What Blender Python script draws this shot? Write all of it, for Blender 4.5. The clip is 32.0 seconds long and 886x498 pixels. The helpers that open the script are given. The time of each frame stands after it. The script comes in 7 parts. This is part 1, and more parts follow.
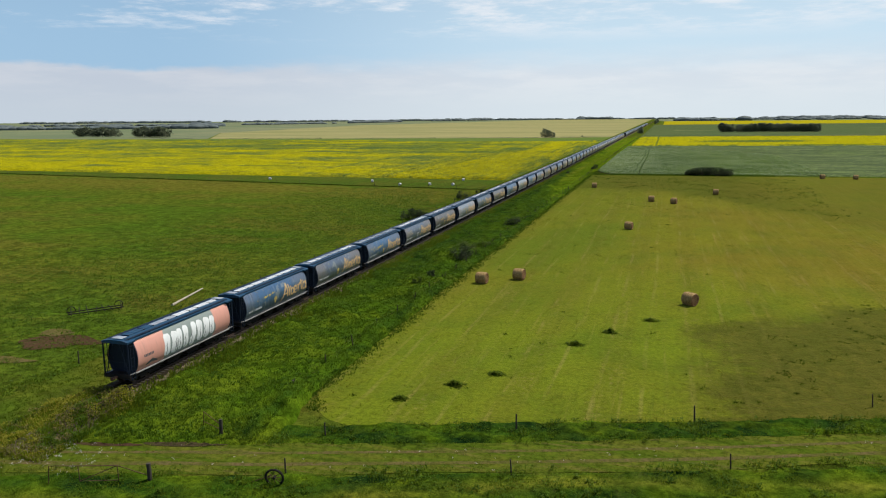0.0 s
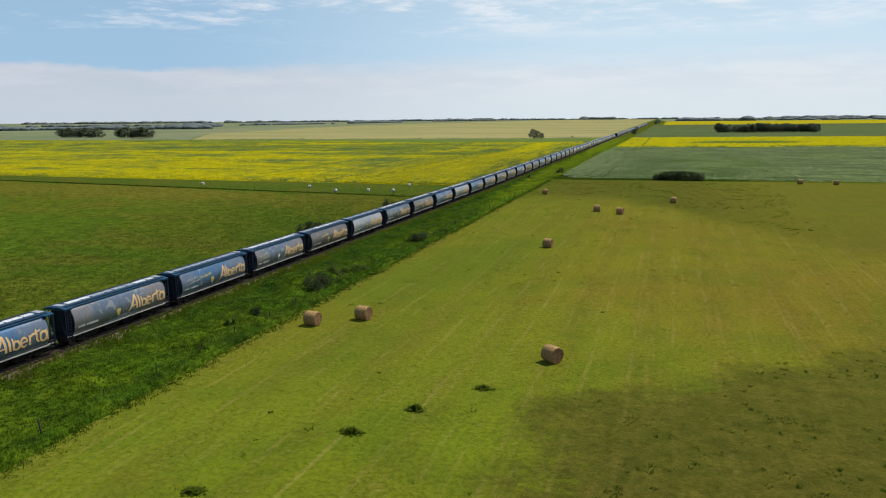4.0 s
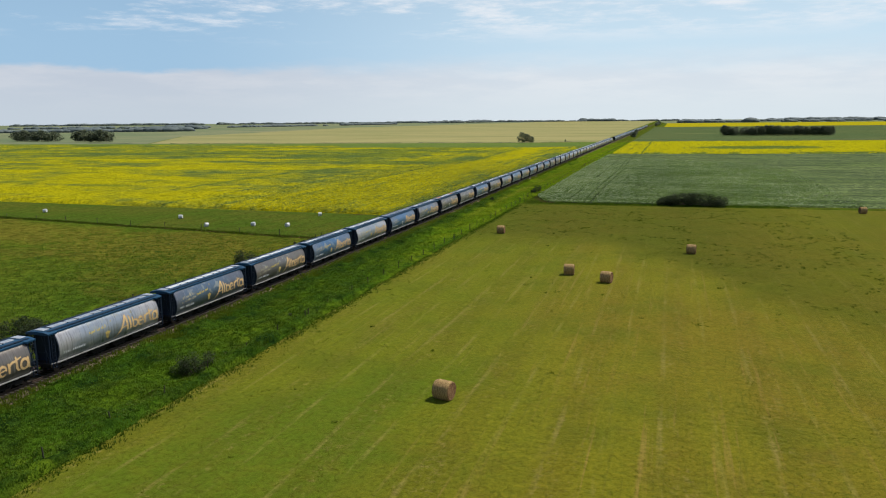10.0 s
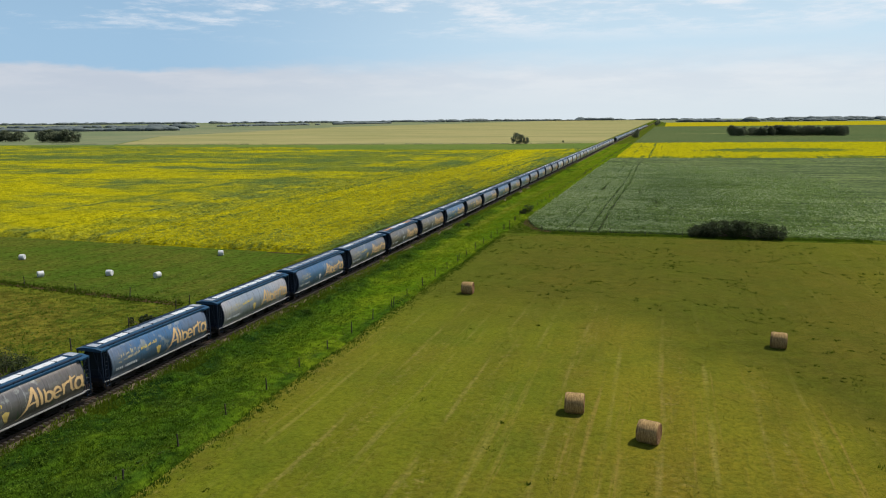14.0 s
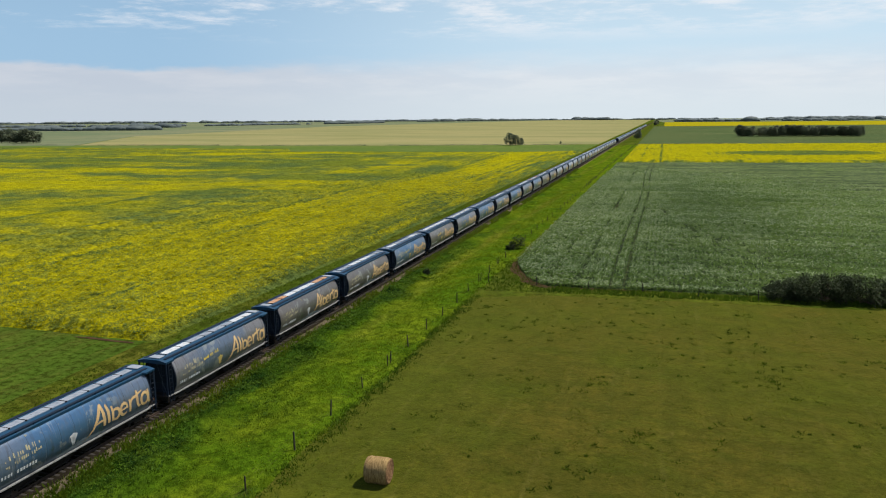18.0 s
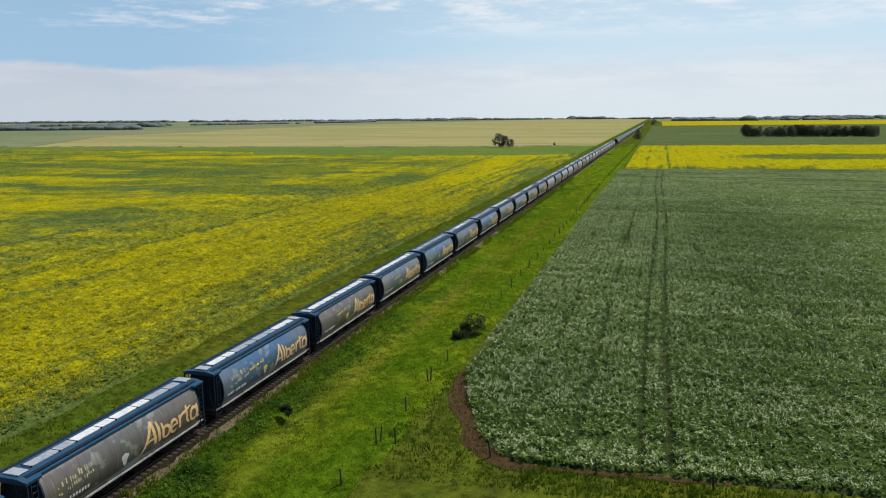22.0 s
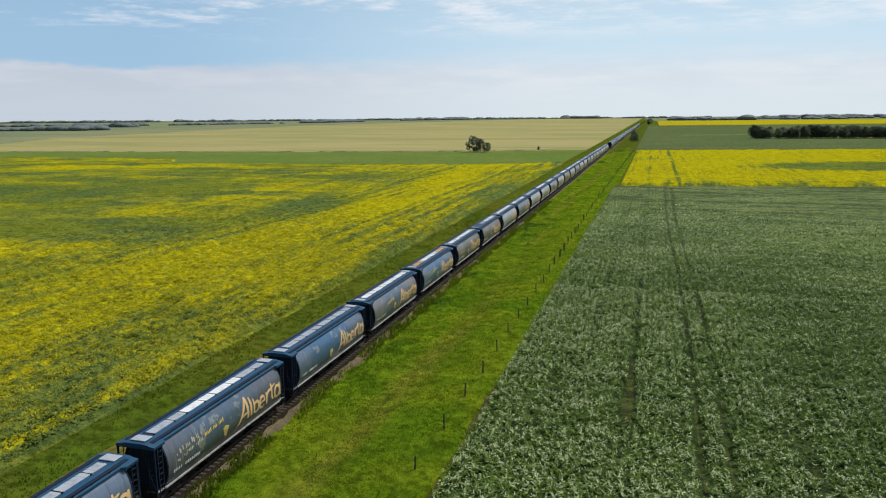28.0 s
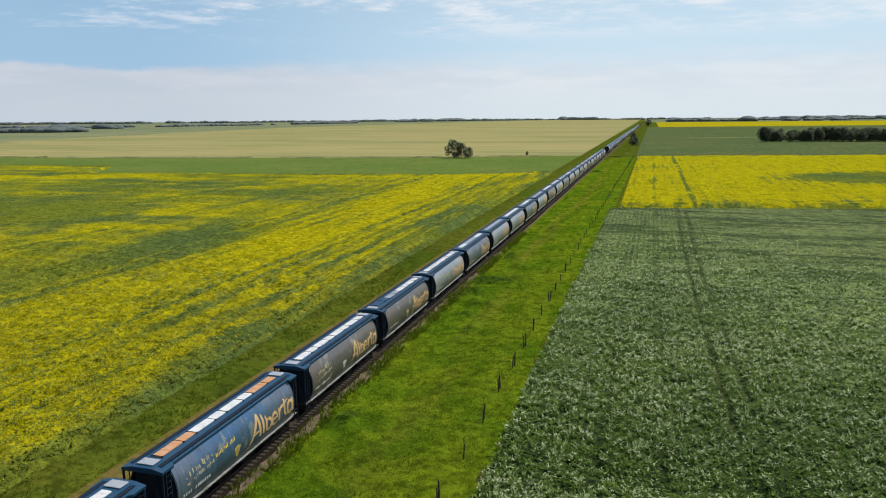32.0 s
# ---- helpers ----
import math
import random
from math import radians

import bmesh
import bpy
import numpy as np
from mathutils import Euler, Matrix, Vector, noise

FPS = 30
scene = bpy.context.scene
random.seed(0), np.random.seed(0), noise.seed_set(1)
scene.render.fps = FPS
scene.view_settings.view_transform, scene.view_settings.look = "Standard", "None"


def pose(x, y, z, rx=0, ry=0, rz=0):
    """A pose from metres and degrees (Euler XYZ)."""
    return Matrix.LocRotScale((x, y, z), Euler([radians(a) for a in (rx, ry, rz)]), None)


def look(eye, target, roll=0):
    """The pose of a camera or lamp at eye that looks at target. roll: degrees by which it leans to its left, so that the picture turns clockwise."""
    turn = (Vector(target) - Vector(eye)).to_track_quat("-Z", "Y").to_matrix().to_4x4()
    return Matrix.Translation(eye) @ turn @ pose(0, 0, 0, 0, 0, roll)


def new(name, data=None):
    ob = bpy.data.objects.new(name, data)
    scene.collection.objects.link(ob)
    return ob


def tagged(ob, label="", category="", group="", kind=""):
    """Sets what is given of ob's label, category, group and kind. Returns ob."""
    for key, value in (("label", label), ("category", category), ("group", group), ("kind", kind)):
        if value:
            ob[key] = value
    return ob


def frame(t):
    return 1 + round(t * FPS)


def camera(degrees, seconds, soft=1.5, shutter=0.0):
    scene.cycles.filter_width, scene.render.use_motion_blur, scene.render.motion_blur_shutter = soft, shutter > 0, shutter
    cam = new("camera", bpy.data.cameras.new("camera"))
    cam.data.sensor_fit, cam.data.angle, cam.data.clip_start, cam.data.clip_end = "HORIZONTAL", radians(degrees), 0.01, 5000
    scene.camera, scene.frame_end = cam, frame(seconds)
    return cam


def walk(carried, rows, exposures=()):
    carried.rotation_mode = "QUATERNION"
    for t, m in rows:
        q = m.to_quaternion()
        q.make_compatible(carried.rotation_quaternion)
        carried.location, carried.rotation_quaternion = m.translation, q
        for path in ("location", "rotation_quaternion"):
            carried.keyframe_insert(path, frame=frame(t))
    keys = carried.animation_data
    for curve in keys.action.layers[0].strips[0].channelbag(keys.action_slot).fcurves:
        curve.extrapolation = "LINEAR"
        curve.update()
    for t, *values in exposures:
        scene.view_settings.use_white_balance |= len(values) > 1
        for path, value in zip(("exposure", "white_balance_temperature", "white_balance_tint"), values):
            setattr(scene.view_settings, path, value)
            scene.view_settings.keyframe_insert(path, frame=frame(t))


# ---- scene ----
cam = camera(62.76, 32.0, soft=1.1)
PATH = [
    (0, (46.45, 71.96, 25.27), (32.14, 119.02, 16.28), -0.44),
    (1, (50.47, 75.89, 25.05), (35.99, 122.90, 16.04), -0.44),
    (2, (55.18, 81.54, 24.97), (40.61, 128.51, 15.98), -0.45),
    (3, (58.73, 90.33, 24.85), (44.12, 137.30, 15.86), -0.46),
    (4, (61.28, 100.80, 24.92), (46.60, 147.75, 15.95), -0.47),
    (5, (62.51, 112.96, 25.10), (47.78, 159.90, 16.14), -0.48),
    (6, (62.41, 125.82, 25.25), (47.68, 172.75, 16.29), -0.49),
    (7, (61.99, 138.68, 25.53), (47.25, 185.61, 16.58), -0.49),
    (8, (61.43, 151.13, 25.56), (46.67, 198.07, 16.66), -0.49),
    (9, (60.09, 164.38, 25.34), (45.36, 211.32, 16.46), -0.49),
    (10, (58.21, 178.26, 25.13), (43.52, 225.22, 16.27), -0.49),
    (11, (56.38, 192.09, 24.88), (41.73, 239.09, 16.08), -0.49),
    (12, (54.46, 205.97, 25.10), (39.83, 252.96, 16.30), -0.47),
    (13, (52.36, 220.37, 25.21), (37.75, 267.35, 16.32), -0.46),
    (14, (50.03, 234.12, 25.27), (35.53, 281.13, 16.34), -0.45),
    (15, (47.66, 248.37, 24.99), (33.28, 295.41, 16.02), -0.44),
    (16, (45.45, 262.59, 24.69), (31.12, 309.64, 15.71), -0.42),
    (17, (43.02, 276.65, 24.52), (28.74, 323.72, 15.56), -0.41),
    (18, (40.77, 290.56, 24.53), (26.54, 337.64, 15.57), -0.40),
    (19, (38.66, 304.49, 24.53), (24.46, 351.59, 15.57), -0.39),
    (20, (36.66, 318.46, 24.57), (22.57, 365.58, 15.60), -0.39),
    (21, (35.39, 332.38, 24.49), (21.39, 379.53, 15.49), -0.39),
    (22, (34.48, 346.48, 24.31), (20.54, 393.65, 15.29), -0.40),
    (23, (33.79, 360.32, 24.35), (19.94, 407.51, 15.33), -0.40),
    (24, (33.07, 374.93, 24.26), (19.27, 422.13, 15.22), -0.41),
    (25, (32.64, 389.09, 24.21), (18.89, 436.31, 15.16), -0.42),
    (26, (31.93, 403.00, 24.13), (18.21, 450.21, 15.06), -0.43),
    (27, (31.08, 416.72, 24.12), (17.42, 463.95, 15.02), -0.44),
    (28, (30.31, 430.78, 24.35), (16.70, 478.03, 15.29), -0.45),
    (29, (29.73, 445.06, 24.43), (16.16, 492.33, 15.42), -0.45),
    (30, (29.02, 459.62, 24.46), (15.49, 506.90, 15.45), -0.45),
    (31, (28.22, 473.57, 24.39), (14.72, 520.86, 15.36), -0.45),
    (32, (27.69, 487.42, 24.28), (14.19, 534.72, 15.30), -0.45),
]
walk(cam, [(t, look(eye, target, roll)) for t, eye, target, roll in PATH])

# ---- sky and sun ----
SUN = Vector((0.37, 0.36, 0.855)).normalized()
world = bpy.data.worlds.new("sky")
scene.world = world
world.use_nodes = True


class Net:
    """Short names for building a node tree."""

    def __init__(self, tree):
        self.tree = tree
        tree.nodes.clear()

    def add(self, kind, ins=None, **props):
        n = self.tree.nodes.new(kind)
        if "operation" in props:
            n.operation = props["operation"]
        if "data_type" in props:
            n.data_type, n.blend_type = props["data_type"], props["blend_type"]
        if "interpolation_type" in props:
            n.interpolation_type = props["interpolation_type"]
        if "sky_type" in props:
            n.sky_type, n.sun_disc = props["sky_type"], props["sun_disc"]
        if "attribute_name" in props:
            n.attribute_name = props["attribute_name"]
        for k, v in (ins or {}).items():
            self.put(n.inputs[k], v)
        return n

    def put(self, socket, v):
        if isinstance(v, bpy.types.NodeSocket):
            self.tree.links.new(v, socket)
        elif isinstance(v, bpy.types.Node):
            self.tree.links.new(v.outputs[0], socket)
        else:
            socket.default_value = v

    def math(self, op, a, b=0.0, c=0.0, clamp=False):
        n = self.add("ShaderNodeMath", {0: a, 1: b, 2: c}, operation=op)
        n.use_clamp = clamp
        return n.outputs[0]

    def step(self, v, lo, hi):
        n = self.add("ShaderNodeMapRange", {0: v, 1: lo, 2: hi, 3: 0.0, 4: 1.0}, interpolation_type="SMOOTHSTEP")
        return n.outputs[0]

    def mix(self, fac, a, b, how="MIX"):
        n = self.add("ShaderNodeMix", data_type="RGBA", blend_type=how)
        self.put(n.inputs[0], fac), self.put(n.inputs[6], a), self.put(n.inputs[7], b)
        return n.outputs[2]

    def noise(self, vec, scale, detail=4.0, rough=0.55, out=0):
        n = self.add("ShaderNodeTexNoise", {"Vector": vec, "Scale": scale, "Detail": detail, "Roughness": rough})
        return n.outputs[out]

    def stretch(self, vec, s):
        n = self.add("ShaderNodeMapping", {"Vector": vec, "Scale": s})
        return n.outputs[0]


def build_sky():
    net = Net(world.node_tree)
    sky = net.add("ShaderNodeTexSky", sky_type="NISHITA", sun_disc=False)
    sky.sun_elevation = math.asin(SUN.z)
    sky.sun_rotation = math.atan2(SUN.x, SUN.y)
    sky.air_density, sky.dust_density, sky.ozone_density, sky.altitude = 1.0, 0.6, 2.0, 600
    d = net.add("ShaderNodeTexCoord").outputs["Generated"]
    xyz = net.add("ShaderNodeSeparateXYZ", {0: d})
    z = xyz.outputs[2]
    lift = net.math("MAXIMUM", z, 0.0)
    # thin high cloud in wisps, stretched by its height over the horizon
    far = net.math("ADD", lift, 0.05)
    flat = net.add("ShaderNodeCombineXYZ", {0: net.math("DIVIDE", xyz.outputs[0], far), 1: net.math("DIVIDE", xyz.outputs[1], far), 2: 0.0})
    turned = net.add("ShaderNodeMapping", {"Vector": flat.outputs[0], "Location": (3.456, 1.505, 0.0), "Rotation": (0, 0, -0.5), "Scale": (0.9, 0.9, 1.0)}).outputs[0]
    high = net.math("ADD", net.math("MULTIPLY", net.noise(turned, 0.8, 8, 0.62), 0.6), net.math("MULTIPLY", net.noise(turned, 3.1, 8, 0.66), 0.4))
    ratio = net.math("DIVIDE", xyz.outputs[0], net.math("MAXIMUM", xyz.outputs[1], 0.05))
    more = net.math("MULTIPLY", net.step(ratio, -0.36, -0.10), 0.055)
    high = net.math("MULTIPLY", net.step(net.math("ADD", high, more), 0.49, 0.66), net.step(lift, 0.088, 0.130))
    high = net.math("MULTIPLY", high, net.math("MULTIPLY_ADD", net.step(lift, 0.45, 0.14), 0.65, 0.20))
    # the bank of cloud over the horizon, its rim clearest away from the sun
    side = net.step(net.math("DIVIDE", xyz.outputs[0], net.math("MAXIMUM", xyz.outputs[1], 0.05)), -0.02, -0.80)
    low = net.noise(net.stretch(d, (9.0, 9.0, 40.0)), 1.3, 7, 0.62)
    top = net.math("ADD", 0.064, net.math("MULTIPLY", net.math("SUBTRACT", low, 0.5), 0.030))
    over = net.math("SUBTRACT", top, lift)
    soft = net.math("MULTIPLY_ADD", side, -0.030, 0.034)
    bank = net.math("DIVIDE", net.math("ADD", over, soft), net.math("MULTIPLY_ADD", side, -0.044, 0.055))
    bank = net.step(bank, 0.0, 1.0)
    tone = net.noise(net.stretch(d, (6.0, 6.0, 34.0)), 1.4, 6, 0.6)
    grey = net.mix(net.step(tone, 0.38, 0.66), (0.540, 0.600, 0.680, 1), (0.610, 0.652, 0.712, 1))
    grey = net.mix(net.step(lift, 0.060, 0.0), grey, (0.560, 0.630, 0.695, 1))
    grey = net.mix(side, net.mix(1.0, grey, (1.18, 1.16, 1.12, 1), "MULTIPLY"), net.mix(1.0, grey, (0.95, 0.94, 0.95, 1), "MULTIPLY"))
    blue = net.mix(1.0, sky.outputs[0], (0.070, 0.070, 0.072, 1), "MULTIPLY")
    haze = net.mix(side, (0.57, 0.735, 0.86, 1), (0.33, 0.52, 0.72, 1))
    col = net.mix(net.math("MULTIPLY", net.step(lift, 0.45, 0.06), 0.9), blue, haze)
    col = net.mix(high, col, (0.80, 0.82, 0.86, 1))
    col = net.mix(net.math("MULTIPLY", bank, 0.92), col, grey)
    bg = net.add("ShaderNodeBackground", {"Color": col, "Strength": 1.0})
    net.add("ShaderNodeOutputWorld", {"Surface": bg})


build_sky()
sun = new("sun", bpy.data.lights.new("sun", "SUN"))
sun.data.energy, sun.data.angle, sun.data.color = 5.0, radians(0.6), (1.0, 0.95, 0.86)
sun.matrix_world = look(SUN * 100, (0, 0, 0))
scene.view_settings.exposure = 0.10

# ---- materials ----
def material(name):
    m = bpy.data.materials.new(name)
    m.use_nodes = True
    return m, Net(m.node_tree)


def finish(net, colour, rough=0.8, bump=None, depth=0.05, metal=0.0, clear=0.0, spec=0.3, fuzz=None):
    ins = {"Base Color": colour, "Roughness": rough, "Metallic": metal, "Specular IOR Level": spec}
    if fuzz:
        ins.update({"Sheen Weight": fuzz[0], "Sheen Roughness": 0.55, "Sheen Tint": fuzz[1]})
    b = net.add("ShaderNodeBsdfPrincipled", ins)
    if bump is not None:
        n = net.add("ShaderNodeBump", {"Height": bump, "Distance": depth, "Strength": 0.8})
        net.put(b.inputs["Normal"], n)
    out = b
    if clear:
        t = net.add("ShaderNodeBsdfTranslucent", {"Color": colour})
        out = net.add("ShaderNodeMixShader", {0: clear, 1: b, 2: t})
    net.add("ShaderNodeOutputMaterial", {"Surface": out})


def spots(net, p, scale, lo, hi, detail=4.0, rough=0.6):
    return net.step(net.noise(p, scale, detail, rough), lo, hi)


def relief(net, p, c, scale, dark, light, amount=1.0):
    """Plants and the shaded gaps between them, painted as light and dark of one hue."""
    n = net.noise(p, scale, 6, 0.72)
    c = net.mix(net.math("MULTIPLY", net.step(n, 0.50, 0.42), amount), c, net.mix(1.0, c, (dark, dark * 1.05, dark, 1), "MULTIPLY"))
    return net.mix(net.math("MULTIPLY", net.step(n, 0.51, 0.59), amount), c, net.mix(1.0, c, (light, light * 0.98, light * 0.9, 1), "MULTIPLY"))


def earth(name, base, other, third, big, small, depth=0.06, rough=1.0, strip=None, zones=False, fleck=0.5, fuzz=0.03, dry=False):
    """A field's surface: two colours in large patches, a third in small ones, flecks and fine relief."""
    m, net = material(name)
    p = net.add("ShaderNodeTexCoord").outputs["Object"]
    c = net.mix(spots(net, p, big, 0.36, 0.64), base, other)
    mid = net.math("MULTIPLY", spots(net, p, big * 5.3, 0.42, 0.70, 6, 0.68), 0.8)
    c = net.mix(mid, c, third)
    weak = 1.0
    if dry:
        # grazed-off, browner ground beside the ditch line
        xyz = net.add("ShaderNodeSeparateXYZ", {0: p})
        x, y = xyz.outputs[0], xyz.outputs[1]
        wob = net.math("MULTIPLY", net.math("SUBTRACT", net.noise(p, 0.03, 5, 0.65), 0.5), 90.0)
        off = net.math("ABSOLUTE", net.math("SUBTRACT", net.math("MULTIPLY_ADD", x, 0.11, y), 296.0))
        zone = net.math("MULTIPLY", net.step(net.math("ADD", off, wob), 26.0, 8.0), net.step(x, -13.0, -20.0))
        zone = net.math("MULTIPLY", zone, spots(net, p, 0.25, 0.32, 0.52, 5, 0.7))
        c = net.mix(net.math("MULTIPLY", zone, 0.75), c, (0.105, 0.090, 0.014, 1))
        c = net.mix(net.math("MULTIPLY", spots(net, net.stretch(p, (0.5, 1, 1)), 0.06, 0.50, 0.62, 6, 0.7), 0.6), c, (0.078, 0.070, 0.012, 1))
        c = relief(net, p, c, 0.35, 0.5, 1.2, 0.9)
    if zones:
        c = net.mix(net.math("MULTIPLY", spots(net, p, 0.16, 0.5, 0.72, 6, 0.72), 0.6), c, (0.098, 0.082, 0.012, 1))
        c = net.mix(net.math("MULTIPLY", spots(net, p, 0.9, 0.54, 0.68, 4, 0.7), 0.55), c, (0.048, 0.078, 0.006, 1))
        # rakings and mower lines along the field
        thread = spots(net, net.stretch(p, (2.4, 0.06, 1)), 0.55, 0.55, 0.70, 5, 0.7)
        c = net.mix(net.math("MULTIPLY", thread, 0.55), c, (0.205, 0.165, 0.042, 1))
        dim = spots(net, net.stretch(p, (1.6, 0.09, 1)), 0.8, 0.56, 0.70, 5, 0.75)
        c = net.mix(net.math("MULTIPLY", dim, 0.6), c, (0.052, 0.068, 0.007, 1))
        # two zones of darker, browner stubble with a ragged edge
        xyz = net.add("ShaderNodeSeparateXYZ", {0: p})
        x, y = xyz.outputs[0], xyz.outputs[1]
        wob = net.math("MULTIPLY", net.math("SUBTRACT", net.noise(p, 0.09, 5, 0.65), 0.5), 22.0)
        # drier stalks towards the middle of the field
        parched = net.math("MULTIPLY", net.step(net.math("ADD", y, net.math("MULTIPLY", wob, 2.0)), 150.0, 205.0), net.step(net.math("ADD", x, wob), 34.0, 52.0))
        c = net.mix(1.0, c, net.mix(parched, (0.72, 0.72, 0.65, 1), (0.95, 0.74, 0.88, 1)), "MULTIPLY")
        fresh = net.step(net.math("ADD", y, net.math("MULTIPLY", wob, 1.5)), 215.0, 160.0)
        c = net.mix(1.0, c, net.mix(fresh, (1.0, 1.0, 1.0, 1), (1.06, 1.24, 0.98, 1)), "MULTIPLY")
        # greener regrowth where the ground lies low
        u = net.math("DIVIDE", net.math("ADD", net.math("SUBTRACT", x, net.math("MULTIPLY_ADD", net.math("SUBTRACT", y, 218.0), 0.25, 28.0)), net.math("MULTIPLY", wob, 0.5)), 9.5)
        w = net.math("DIVIDE", net.math("ADD", net.math("SUBTRACT", y, 216.0), wob), 30.0)
        wet = net.step(net.math("ADD", net.math("MULTIPLY", u, u), net.math("MULTIPLY", w, w)), 1.5, 0.4)
        c = net.mix(net.math("MULTIPLY", wet, net.math("MULTIPLY_ADD", spots(net, p, 0.5, 0.36, 0.6, 5, 0.7), 0.5, 0.4)), c, (0.046, 0.078, 0.004, 1))
        a1 = net.math("SUBTRACT", x, 50.0)
        a2 = net.math("SUBTRACT", net.math("MULTIPLY_ADD", x, 0.75, 123.0), y)
        near = net.step(net.math("ADD", net.math("ADD", net.math("MINIMUM", a1, a2), wob), net.math("MULTIPLY", net.math("SUBTRACT", net.noise(p, 0.7, 5, 0.75), 0.5), 14.0)), -2.5, 5.0)
        b1 = net.math("MULTIPLY", net.math("MAXIMUM", net.math("SUBTRACT", x, 48.0), 0.0), 1.7)
        far = net.step(net.math("ADD", net.math("SUBTRACT", net.math("ADD", y, b1), 326.0), net.math("MULTIPLY", wob, 1.6)), -14.0, 14.0)
        far = net.math("MULTIPLY", far, net.math("MULTIPLY_ADD", net.step(x, 60.0, 90.0), -0.4, 1.0))
        old = net.mix(spots(net, p, 0.045, 0.40, 0.62, 6, 0.7), (0.074, 0.060, 0.012, 1), (0.050, 0.068, 0.007, 1))
        old = net.mix(net.math("MULTIPLY", spots(net, net.stretch(p, (0.5, 1, 1)), 0.22, 0.50, 0.64, 6, 0.75), 0.75), old, (0.030, 0.048, 0.005, 1))
        old = net.mix(net.math("MULTIPLY", spots(net, p, 0.8, 0.56, 0.66, 5, 0.75), 0.8), old, (0.014, 0.024, 0.004, 1))
        old = net.mix(net.math("MULTIPLY", spots(net, net.stretch(p, (1, 0.35, 1)), 0.30, 0.58, 0.70, 6, 0.8), 0.7), old, (0.128, 0.108, 0.036, 1))
        old = net.mix(net.math("MULTIPLY", spots(net, p, 0.5, 0.60, 0.70, 6, 0.8), 0.7), old, (0.075, 0.112, 0.008, 1))
        old = net.mix(net.math("MULTIPLY", net.step(net.math("ADD", x, wob), 30.0, 16.0), 0.45), old, (0.050, 0.082, 0.007, 1))
        old = net.mix(1.0, old, (0.50, 0.46, 0.42, 1), "MULTIPLY")
        old = net.mix(net.math("MULTIPLY", near, 0.65), old, net.mix(spots(net, p, 0.9, 0.42, 0.62, 6, 0.75), (0.054, 0.040, 0.010, 1), (0.030, 0.028, 0.006, 1)))
        old = relief(net, p, old, 0.55, 0.55, 1.35, 0.9)
        old = relief(net, p, old, 0.12, 0.75, 1.2, 0.8)
        c = net.mix(net.math("MULTIPLY", net.math("MAXIMUM", near, far), 0.9), c, old)
        weak = net.math("SUBTRACT", 1.0, net.math("MULTIPLY", net.math("MAXIMUM", near, far), 0.8))
    if strip:
        period, tint, amount = strip
        bent = net.add("ShaderNodeSeparateXYZ", {0: p}).outputs[0]
        bent = net.math("ADD", bent, net.math("MULTIPLY", net.noise(net.stretch(p, (1, 0.25, 1)), 0.05, 3), 3.0))
        wave = net.math("SINE", net.math("MULTIPLY", bent, 2 * math.pi / period))
        broken = spots(net, net.stretch(p, (1.4, 0.16, 1)), 0.6, 0.40, 0.66, 5, 0.7)
        swath = net.math("SINE", net.math("MULTIPLY", bent, math.pi / period))
        strewn = net.math("MULTIPLY", net.math("MULTIPLY", net.step(swath, -0.1, 0.9), spots(net, p, 1.5, 0.50, 0.64, 6, 0.8)), net.step(broken, 0.1, 0.7))
        c = net.mix(net.math("MULTIPLY", net.math("MULTIPLY", strewn, weak), amount * 1.3), c, tint)
        c = net.mix(net.math("MULTIPLY", net.math("MULTIPLY", net.math("MULTIPLY", net.step(wave, 0.90, 1.0), broken), amount), weak), c, tint)
        c = net.mix(net.math("MULTIPLY", net.math("MULTIPLY", net.step(swath, -0.2, 0.9), weak), 0.45), c, net.mix(1.0, c, (0.84, 0.72, 0.95, 1), "MULTIPLY"))
    fine = net.noise(p, small, 6, 0.75)
    c = net.mix(net.math("MULTIPLY", net.step(fine, 0.50, 0.42), fleck), c, net.mix(1.0, c, (0.50, 0.48, 0.45, 1), "MULTIPLY"))
    c = net.mix(net.math("MULTIPLY", net.step(fine, 0.52, 0.61), fleck), c, net.mix(1.0, c, (1.4, 1.3, 1.3, 1), "MULTIPLY"))
    finish(net, c, rough, net.math("ADD", fine, net.noise(p, small * 0.2, 3)), depth, spec=0.0, fuzz=(fuzz, (0.75, 0.80, 0.12, 1)) if rough == 1.0 else None)
    return m


def leafy(name, dark, light, clear=0.35, big=0.05, rough=0.6, vary=0.55):
    """Grass or leaves: hue by plant and by patch, and light that shines through."""
    m, net = material(name)
    p = net.add("ShaderNodeTexCoord").outputs["Object"]
    r = net.add("ShaderNodeNewGeometry").outputs["Random Per Island"]
    f = net.math("ADD", net.math("MULTIPLY", r, vary), net.math("MULTIPLY", spots(net, p, big, 0.35, 0.65), 1.0 - vary))
    finish(net, net.mix(f, dark, light), rough, clear=clear, spec=0.08)
    return m


